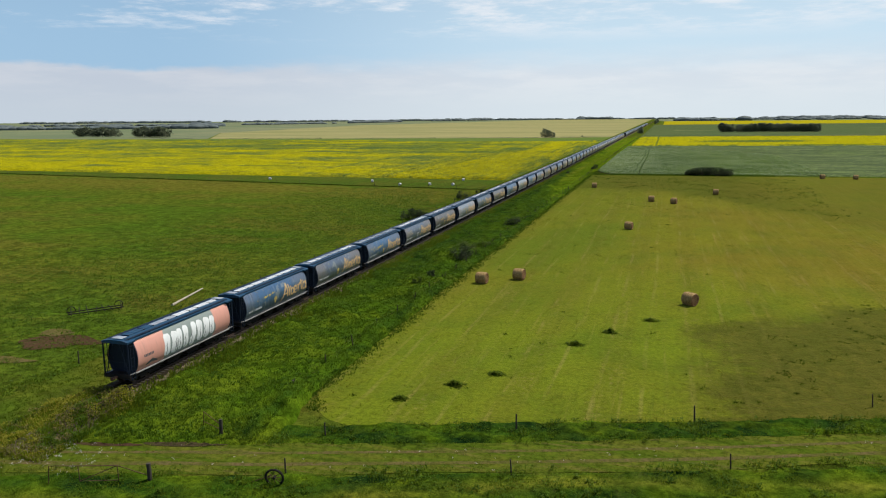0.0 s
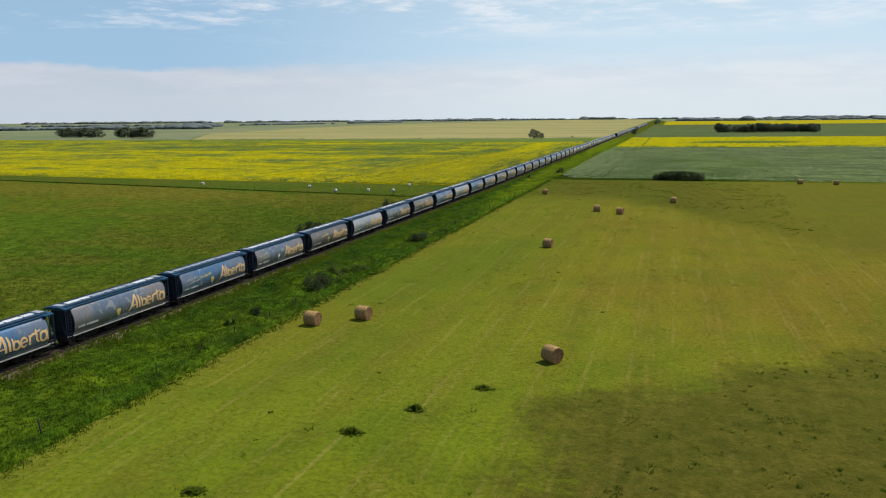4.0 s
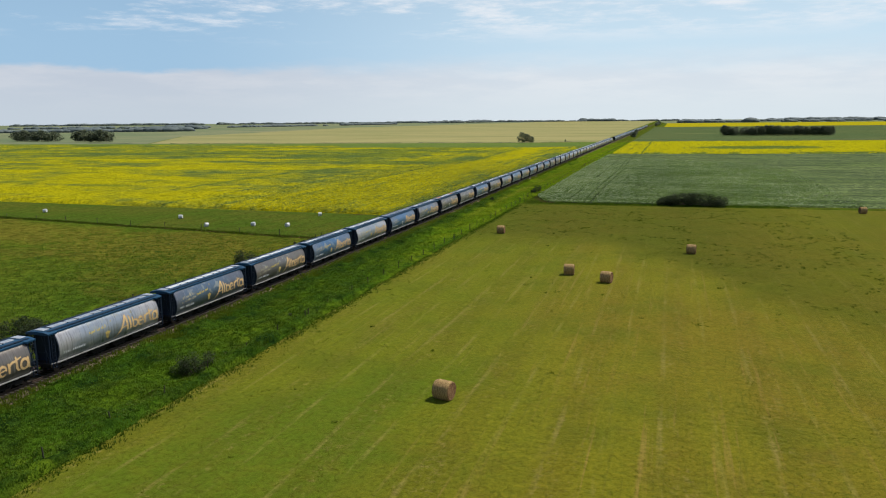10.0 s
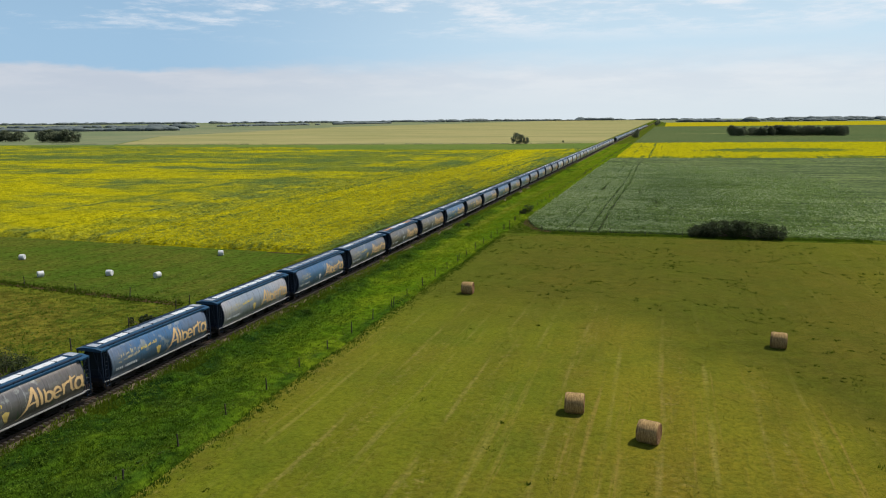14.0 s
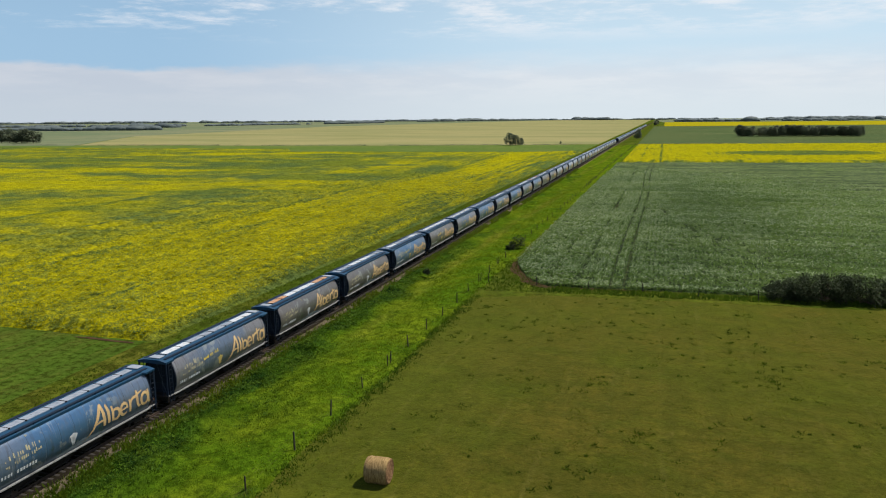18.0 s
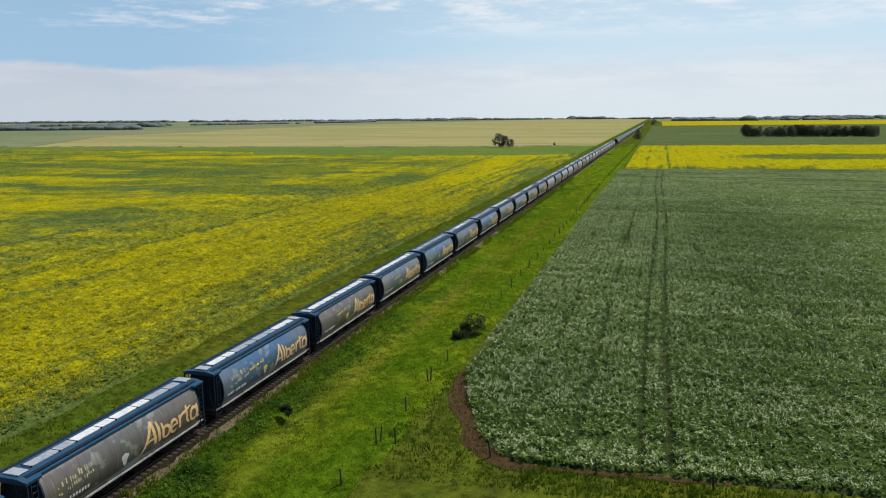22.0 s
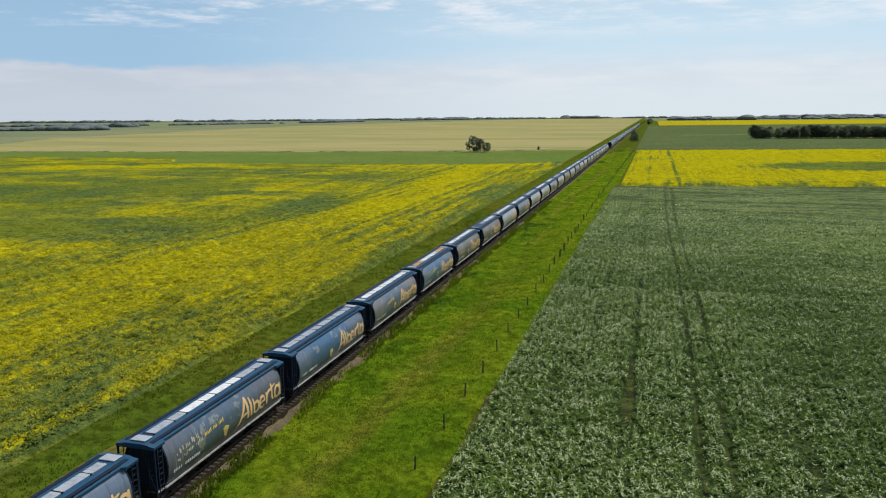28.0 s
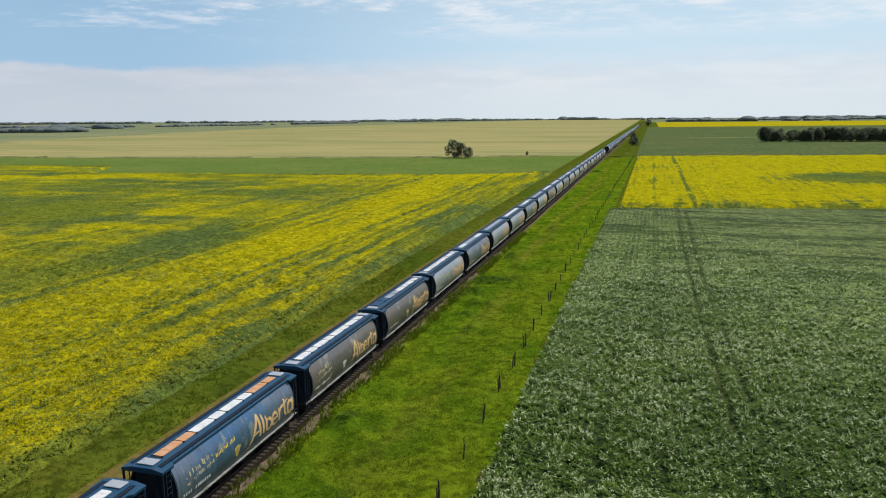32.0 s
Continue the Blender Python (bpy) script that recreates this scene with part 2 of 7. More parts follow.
def plain(name, colour, rough=0.6, metal=0.0, wear=0.25, scale=3.0, worn=(0.1, 0.08, 0.06, 1), spec=0.4):
    m, net = material(name)
    p = net.add("ShaderNodeTexCoord").outputs["Object"]
    n1, n2 = net.noise(p, scale, 5, 0.65), net.noise(p, scale * 9, 3)
    c = net.mix(net.math("MULTIPLY", net.step(n1, 0.45, 0.8), wear), colour, worn)
    c = net.mix(net.math("MULTIPLY", n2, 0.25), c, net.mix(1.0, c, (0.5, 0.5, 0.5, 1), "MULTIPLY"))
    finish(net, c, net.math("ADD", rough - 0.1, net.math("MULTIPLY", n1, 0.2)), n2, 0.004, metal, spec=spec)
    return m


def side_paint(name, end, mid, low):
    """Weathered car side: grey towards the ends, a faded landscape in blues and greens between, rust and dust streaks."""
    m, net = material(name)
    p = net.add("ShaderNodeTexCoord").outputs["Object"]
    xyz = net.add("ShaderNodeSeparateXYZ", {0: p})
    rnd = net.add("ShaderNodeObjectInfo").outputs["Random"]
    moved = net.add("ShaderNodeVectorMath", {0: p, 1: net.add("ShaderNodeCombineXYZ", {1: net.math("MULTIPLY", rnd, 90.0)}).outputs[0]}, operation="ADD").outputs[0]
    away = net.math("ABSOLUTE", net.math("ADD", xyz.outputs[1], 0.8))
    blotch = net.math("MULTIPLY", net.math("SUBTRACT", net.noise(moved, 0.5, 4), 0.5), 6.0)
    pic = net.step(net.math("ADD", away, blotch), 6.2, 2.4)
    lowly = net.step(net.math("ADD", xyz.outputs[2], net.math("MULTIPLY", net.noise(moved, 0.8, 4), 1.6)), 3.4, 2.5)
    c = net.mix(net.math("MULTIPLY", pic, 0.85), end, net.mix(lowly, mid, low))
    streak = spots(net, net.stretch(moved, (1, 3.2, 0.25)), 1.6, 0.48, 0.75, 5)
    c = net.mix(net.math("MULTIPLY", streak, 0.5), c, (0.085, 0.073, 0.062, 1))
    dust = spots(net, moved, 1.1, 0.5, 0.8, 6)
    c = net.mix(net.math("MULTIPLY", dust, 0.3), c, (0.21, 0.19, 0.17, 1))
    pale = net.math("MULTIPLY", net.math("MULTIPLY", spots(net, moved, 0.75, 0.56, 0.62, 5), pic), 0.55)
    c = net.mix(pale, c, (0.34, 0.35, 0.31, 1))
    green = net.math("MULTIPLY", net.math("MULTIPLY", spots(net, moved, 0.6, 0.60, 0.66, 4), pic), net.math("MULTIPLY", lowly, 0.7))
    c = net.mix(green, c, (0.050, 0.110, 0.040, 1))
    ochre = net.math("MULTIPLY", net.math("MULTIPLY", spots(net, moved, 1.3, 0.64, 0.70, 4), pic), 0.6)
    c = net.mix(ochre, c, (0.42, 0.33, 0.10, 1))
    drip = spots(net, net.stretch(moved, (1, 5.0, 0.16)), 1.2, 0.60, 0.72, 4)
    c = net.mix(net.math("MULTIPLY", drip, 0.45), c, (0.40, 0.40, 0.39, 1))
    seam = net.step(net.math("ABSOLUTE", net.math("SUBTRACT", net.math("FRACT", net.math("DIVIDE", xyz.outputs[1], 1.27)), 0.5)), 0.03, 0.0)
    c = net.mix(net.math("MULTIPLY", seam, 0.5), c, (0.05, 0.05, 0.055, 1))
    gloss = net.math("MULTIPLY_ADD", net.noise(moved, 3.0, 4), 0.22, 0.24)
    finish(net, c, gloss, net.math("SUBTRACT", net.noise(moved, 2.0, 2), seam), 0.010, 0.55, spec=0.5)
    return m


M = {}
M["pasture"] = earth("pasture_grass", (0.040, 0.084, 0.006, 1), (0.074, 0.086, 0.009, 1), (0.032, 0.064, 0.006, 1), 0.022, 0.8, 0.35, dry=True, fleck=0.9, fuzz=0.11)
M["hay"] = earth("mown_hay_stubble", (0.112, 0.134, 0.007, 1), (0.116, 0.106, 0.010, 1), (0.056, 0.086, 0.006, 1), 0.016, 2.0, 0.10, strip=(4.2, (0.200, 0.165, 0.048, 1), 0.42), zones=True, fleck=0.6, fuzz=0.30)
M["verge"] = earth("rough_grass_ground", (0.048, 0.080, 0.007, 1), (0.074, 0.088, 0.010, 1), (0.040, 0.060, 0.008, 1), 0.05, 0.9, 0.25, strip=(3.1, (0.050, 0.082, 0.008, 1), 0.4), fleck=0.8)
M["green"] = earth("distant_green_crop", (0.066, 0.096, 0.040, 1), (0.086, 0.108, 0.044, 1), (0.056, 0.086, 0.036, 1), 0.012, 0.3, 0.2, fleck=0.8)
M["mown"] = earth("short_mown_green", (0.048, 0.086, 0.010, 1), (0.072, 0.088, 0.013, 1), (0.034, 0.064, 0.008, 1), 0.05, 1.2, 0.12, fleck=0.9, strip=(2.6, (0.086, 0.088, 0.016, 1), 0.6))
M["head"] = earth("fresh_green_headland", (0.088, 0.135, 0.030, 1), (0.110, 0.145, 0.036, 1), (0.070, 0.115, 0.028, 1), 0.02, 0.5, 0.2, fleck=0.4)
def grain():
    """Ripening grain in faint drill lines and greener patches."""
    m, net = material("ripening_grain")
    p = net.add("ShaderNodeTexCoord").outputs["Object"]
    c = net.mix(spots(net, net.stretch(p, (0.35, 1, 1)), 0.008, 0.42, 0.60, 5, 0.6), (0.250, 0.228, 0.100, 1), (0.190, 0.195, 0.082, 1))
    c = net.mix(net.math("MULTIPLY", spots(net, net.stretch(p, (0.12, 1, 1)), 0.05, 0.48, 0.60, 5, 0.65), 0.6), c, (0.285, 0.254, 0.124, 1))
    c = net.mix(net.math("MULTIPLY", spots(net, net.stretch(p, (0.10, 1, 1)), 0.09, 0.52, 0.62, 5, 0.65), 0.55), c, (0.172, 0.188, 0.074, 1))
    finish(net, c, 1.0, net.noise(p, 0.4, 4), 0.2, spec=0.0)
    return m


M["tan"] = grain()
M["far_yellow"] = earth("distant_canola_bloom", (0.320, 0.265, 0.006, 1), (0.270, 0.235, 0.008, 1), (0.240, 0.220, 0.010, 1), 0.004, 0.5, 0.2, fleck=0.2)
# Distant crops, paled and blued in their colour to stand for haze.
M["hazed_land"] = earth("hazed_far_fields", (0.118, 0.150, 0.086, 1), (0.178, 0.185, 0.108, 1), (0.100, 0.136, 0.082, 1), 0.0022, 0.3, 0.2, fleck=0.2)
M["road"] = earth("worn_earth_track", (0.078, 0.092, 0.010, 1), (0.115, 0.105, 0.020, 1), (0.056, 0.082, 0.008, 1), 0.16, 2.0, 0.06)
def road_ground():
    """Trodden grass and earth, streaked along the road."""
    m, net = material("worn_earth_road")
    p = net.add("ShaderNodeTexCoord").outputs["Object"]
    tilt = net.add("ShaderNodeMapping", {"Vector": p, "Rotation": (0, 0, -0.27), "Scale": (0.10, 1.0, 1.0)}).outputs[0]
    c = net.mix(spots(net, tilt, 0.55, 0.40, 0.58, 5, 0.65), (0.050, 0.078, 0.007, 1), (0.080, 0.092, 0.012, 1))
    c = net.mix(net.math("MULTIPLY", spots(net, tilt, 1.3, 0.54, 0.64, 5, 0.7), 0.5), c, (0.112, 0.092, 0.030, 1))
    c = net.mix(net.math("MULTIPLY", spots(net, p, 0.35, 0.50, 0.62, 5, 0.7), 0.7), c, (0.058, 0.088, 0.008, 1))
    c = relief(net, p, c, 1.6, 0.58, 1.25, 0.8)
    finish(net, c, 1.0, net.noise(p, 2.0, 5, 0.7), 0.08, spec=0.0)
    return m


M["trodden"] = road_ground()
M["rut"] = earth("bare_rutted_earth", (0.105, 0.078, 0.036, 1), (0.074, 0.074, 0.016, 1), (0.056, 0.072, 0.010, 1), 0.3, 3.0, 0.05)
M["soil"] = earth("bare_brown_soil", (0.050, 0.027, 0.018, 1), (0.062, 0.036, 0.022, 1), (0.050, 0.042, 0.016, 1), 0.15, 2.0, 0.08)
M["loam"] = earth("dark_loam", (0.044, 0.033, 0.020, 1), (0.060, 0.046, 0.024, 1), (0.046, 0.052, 0.012, 1), 0.4, 2.0, 0.08)
M["ballast"] = earth("gravel_ballast", (0.125, 0.100, 0.068, 1), (0.082, 0.068, 0.045, 1), (0.056, 0.056, 0.022, 1), 0.5, 6.0, 0.06)
# Oily dirt between the rails, darkened further for the shade under the cars.
M["shaded_grime"] = earth("oily_shaded_ballast", (0.014, 0.011, 0.009, 1), (0.020, 0.015, 0.012, 1), (0.012, 0.010, 0.008, 1), 0.5, 6.0, 0.06)
M["path"] = earth("dry_trodden_grass", (0.135, 0.098, 0.036, 1), (0.100, 0.086, 0.022, 1), (0.062, 0.074, 0.010, 1), 0.2, 2.5, 0.06)
M["pasture_leaf"] = leafy("pasture_tufts", (0.052, 0.108, 0.007, 1), (0.100, 0.150, 0.010, 1), 0.5, 0.1)
M["grass"] = leafy("grass_blades", (0.066, 0.118, 0.008, 1), (0.150, 0.190, 0.014, 1), 0.6)
M["lush"] = leafy("lush_ditch_grass", (0.030, 0.080, 0.008, 1), (0.115, 0.195, 0.014, 1), 0.48, 0.38, vary=0.28)
M["mid"] = leafy("fresh_ditch_grass", (0.036, 0.080, 0.006, 1), (0.100, 0.156, 0.011, 1), 0.48, 0.25, vary=0.28)
M["mustard"] = leafy("yellow_flowering_weeds", (0.150, 0.165, 0.014, 1), (0.300, 0.270, 0.030, 1), 0.5, 0.4)
M["dry"] = leafy("dry_seeding_weeds", (0.100, 0.100, 0.022, 1), (0.230, 0.190, 0.060, 1), 0.4, 0.3)
M["short"] = leafy("short_bright_grass", (0.100, 0.165, 0.007, 1), (0.190, 0.240, 0.012, 1), 0.42, 0.14, vary=0.3)
M["stubble"] = leafy("hay_stubble_blades", (0.110, 0.145, 0.006, 1), (0.215, 0.205, 0.026, 1), 0.5)
M["clump"] = leafy("regrowth_leaves", (0.042, 0.074, 0.006, 1), (0.090, 0.130, 0.008, 1), 0.5)
# Blue-grey of distance haze is mixed into this leaf colour.
M["hazed_leaf"] = leafy("hazed_tree_leaves", (0.126, 0.156, 0.160, 1), (0.170, 0.202, 0.198, 1), 0.3, 0.01)
M["weed"] = leafy("weed_leaves", (0.062, 0.110, 0.018, 1), (0.150, 0.190, 0.045, 1), 0.55)
M["bean"] = leafy("bean_leaves", (0.044, 0.100, 0.012, 1), (0.165, 0.250, 0.044, 1), 0.45, 0.03, 0.45)
# This pale colour stands for sun and sky gloss on the leaves.
M["bean_gloss"] = leafy("gloss_painted_bean_leaves", (0.230, 0.300, 0.150, 1), (0.520, 0.590, 0.360, 1), 0.2, 0.03, 0.40)
M["canola_leaf"] = leafy("canola_leaves", (0.098, 0.155, 0.038, 1), (0.215, 0.260, 0.046, 1), 0.5)
M["canola_flower"] = leafy("canola_flowers", (0.480, 0.440, 0.006, 1), (0.680, 0.620, 0.008, 1), 0.5)
M["bush"] = leafy("bush_leaves", (0.020, 0.032, 0.013, 1), (0.062, 0.078, 0.034, 1), 0.30, 0.5)
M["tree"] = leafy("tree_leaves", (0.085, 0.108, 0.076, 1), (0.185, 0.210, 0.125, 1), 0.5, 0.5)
M["bark"] = plain("bark", (0.110, 0.085, 0.060, 1), 0.9)
def straw(name, light, dark, across):
    m, net = material(name)
    p = net.add("ShaderNodeTexCoord").outputs["Object"]
    wound = net.noise(net.stretch(p, across), 1.6, 6, 0.75)
    fine = net.noise(p, 16.0, 4, 0.7)
    c = net.mix(net.step(wound, 0.36, 0.66), dark, light)
    c = net.mix(net.math("MULTIPLY", net.step(fine, 0.52, 0.34), 0.65), c, net.mix(1.0, c, (0.35, 0.32, 0.3, 1), "MULTIPLY"))
    c = net.mix(net.math("MULTIPLY", net.step(fine, 0.56, 0.70), 0.6), c, net.mix(1.0, c, (1.7, 1.6, 1.5, 1), "MULTIPLY"))
    finish(net, c, 0.95, net.math("ADD", wound, fine), 0.06, spec=0.1)
    return m


M["straw"] = straw("baled_hay", (0.430, 0.300, 0.135, 1), (0.215, 0.138, 0.058, 1), (9.0, 1.2, 1.2))
M["straw_end"] = straw("bale_end_hay", (0.290, 0.170, 0.085, 1), (0.140, 0.075, 0.038, 1), (2.0, 2.0, 2.0))
M["wrap"] = plain("white_bale_wrap", (0.56, 0.57, 0.57, 1), 0.45, wear=0.4, scale=2.0, worn=(0.5, 0.5, 0.48, 1))
M["wood"] = plain("weathered_post_wood", (0.040, 0.033, 0.026, 1), 0.9, wear=0.4, scale=5.0)
M["pale_wood"] = plain("bleached_timber", (0.36, 0.33, 0.25, 1), 0.9, wear=0.5, scale=3.0, worn=(0.18, 0.15, 0.11, 1))
M["tie"] = plain("creosoted_sleeper", (0.026, 0.021, 0.016, 1), 0.9)
M["rust"] = plain("rusty_iron", (0.115, 0.060, 0.035, 1), 0.8, 0.4, 0.5, 4.0)
M["rail"] = plain("rail_steel", (0.080, 0.055, 0.042, 1), 0.7, 0.4, 0.5, 5.0, spec=0.2)
M["navy"] = plain("navy_blue_paint", (0.007, 0.015, 0.031, 1), 0.55, wear=0.4, scale=1.2, worn=(0.020, 0.022, 0.026, 1), spec=0.2)
M["roof"] = plain("blue_roof_paint", (0.010, 0.054, 0.114, 1), 0.5, wear=0.5, scale=0.8, worn=(0.040, 0.058, 0.076, 1), spec=0.3)
M["black"] = plain("grimy_black_steel", (0.016, 0.014, 0.013, 1), 0.75, 0.0, 0.5, 4.0, (0.040, 0.028, 0.020, 1), spec=0.15)
M["silver"] = plain("light_grey_sill_paint", (0.26, 0.26, 0.25, 1), 0.6, wear=0.9, scale=1.5, worn=(0.06, 0.052, 0.044, 1), spec=0.2)
M["hatch_white"] = plain("pale_hatch_paint", (0.60, 0.62, 0.64, 1), 0.5, wear=0.7, scale=1.2, worn=(0.26, 0.27, 0.29, 1))
M["hatch_grey"] = plain("dusty_hatch_paint", (0.30, 0.33, 0.38, 1), 0.5, wear=0.8, scale=1.2, worn=(0.10, 0.12, 0.15, 1))
M["hatch_rust"] = plain("rust_orange_hatch", (0.46, 0.24, 0.12, 1), 0.6, wear=0.5, scale=1.5, worn=(0.55, 0.45, 0.36, 1))
M["gold"] = plain("ochre_letter_paint", (0.58, 0.39, 0.18, 1), 0.5, wear=0.8, scale=1.6, worn=(0.26, 0.18, 0.11, 1))
M["yellow"] = plain("yellow_paint", (0.66, 0.50, 0.06, 1), 0.55, wear=0.3, scale=2.0, worn=(0.3, 0.26, 0.16, 1))
M["faint"] = plain("faded_cream_paint", (0.40, 0.36, 0.22, 1), 0.6, wear=0.5, scale=2.0, worn=(0.2, 0.2, 0.19, 1))
M["white"] = plain("faded_white_paint", (0.60, 0.62, 0.63, 1), 0.55, wear=0.3, scale=2.0, worn=(0.3, 0.3, 0.3, 1))
M["chalk"] = plain("silvery_white_spray_paint", (0.74, 0.76, 0.76, 1), 0.5, wear=0.6, scale=1.0, worn=(0.36, 0.38, 0.38, 1))
M["pale_picture"] = plain("faded_picture_paint", (0.26, 0.31, 0.35, 1), 0.5, wear=0.8, scale=2.5, worn=(0.12, 0.16, 0.17, 1))
M["ink"] = plain("dark_spray_paint", (0.08, 0.09, 0.10, 1), 0.6)
M["wheat"] = plain("wheat_picture_paint", (0.62, 0.47, 0.14, 1), 0.55, wear=0.3, scale=2.0, worn=(0.3, 0.26, 0.16, 1))
SIDES = [
    side_paint("grey_side_paint", (0.200, 0.193, 0.197, 1), (0.109, 0.158, 0.232, 1), (0.093, 0.132, 0.123, 1)),
    side_paint("blue_side_paint", (0.132, 0.177, 0.247, 1), (0.058, 0.151, 0.286, 1), (0.062, 0.116, 0.186, 1)),
    side_paint("brown_grey_side_paint", (0.162, 0.144, 0.130, 1), (0.147, 0.142, 0.142, 1), (0.100, 0.097, 0.089, 1)),
    side_paint("pale_side_paint", (0.396, 0.386, 0.393, 1), (0.263, 0.312, 0.373, 1), (0.176, 0.211, 0.215, 1)),
    side_paint("slate_side_paint", (0.123, 0.139, 0.174, 1), (0.093, 0.147, 0.216, 1), (0.074, 0.101, 0.101, 1)),
]


def tail_paint():
    m, net = material("pink_and_grey_side_paint")
    p = net.add("ShaderNodeTexCoord").outputs["Object"]
    y = net.add("ShaderNodeSeparateXYZ", {0: p}).outputs[1]
    edge = net.math("ADD", net.math("ABSOLUTE", net.math("SUBTRACT", y, 0.6)), net.math("MULTIPLY", net.noise(p, 0.9, 3), 1.4))
    c = net.mix(net.step(edge, 4.6, 4.75), (0.20, 0.24, 0.225, 1), (0.55, 0.27, 0.21, 1))
    c = net.mix(net.math("MULTIPLY", spots(net, net.stretch(p, (1, 3, 0.3)), 1.5, 0.5, 0.8), 0.3), c, (0.2, 0.16, 0.14, 1))
    finish(net, c, 0.5, net.noise(p, 2.0, 2), 0.01)
    return m


TAIL = tail_paint()


def canola_ground():
    """The canola's canopy: leaf green with yellow where the attribute 'bloom' says that it flowers."""
    m, net = material("canola_canopy")
    p = net.add("ShaderNodeTexCoord").outputs["Object"]
    b = net.add("ShaderNodeAttribute", attribute_name="bloom").outputs["Fac"]
    n = net.noise(p, 0.85, 6, 0.75)
    clump = net.noise(p, 0.16, 5, 0.65)
    across = net.noise(net.stretch(p, (0.22, 1.0, 1)), 0.07, 5, 0.6)
    along = net.noise(net.stretch(p, (1.0, 0.045, 1)), 0.55, 5, 0.65)
    x = net.add("ShaderNodeSeparateXYZ", {0: p}).outputs[0]
    rows = net.step(x, -75.0, -50.0)
    drawn = net.math("ADD", net.math("MULTIPLY", rows, net.math("MULTIPLY_ADD", along, 1.8, -0.4)), net.math("MULTIPLY", net.math("SUBTRACT", 1.0, rows), across))
    dev = net.math("ADD", net.math("MULTIPLY", net.math("SUBTRACT", n, 0.5), 0.7), net.math("MULTIPLY", net.math("SUBTRACT", drawn, 0.5), 1.5))
    dev = net.math("ADD", dev, net.math("MULTIPLY", net.math("SUBTRACT", clump, 0.5), 0.6))
    v = net.math("ADD", b, dev)
    leaf = net.mix(spots(net, p, 0.03, 0.4, 0.6), (0.082, 0.120, 0.034, 1), (0.130, 0.156, 0.020, 1))
    fine = net.noise(p, 2.6, 5, 0.75)
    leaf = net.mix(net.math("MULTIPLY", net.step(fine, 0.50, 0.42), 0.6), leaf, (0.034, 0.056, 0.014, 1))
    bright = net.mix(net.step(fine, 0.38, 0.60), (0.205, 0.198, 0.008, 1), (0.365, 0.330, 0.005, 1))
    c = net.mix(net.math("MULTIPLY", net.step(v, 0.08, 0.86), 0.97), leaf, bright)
    # light tops and shaded gaps of the plants painted in, two sizes
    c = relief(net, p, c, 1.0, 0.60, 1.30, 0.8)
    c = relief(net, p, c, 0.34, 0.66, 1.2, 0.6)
    finish(net, c, 0.9, net.math("ADD", n, fine), 0.45, spec=0.0)
    return m


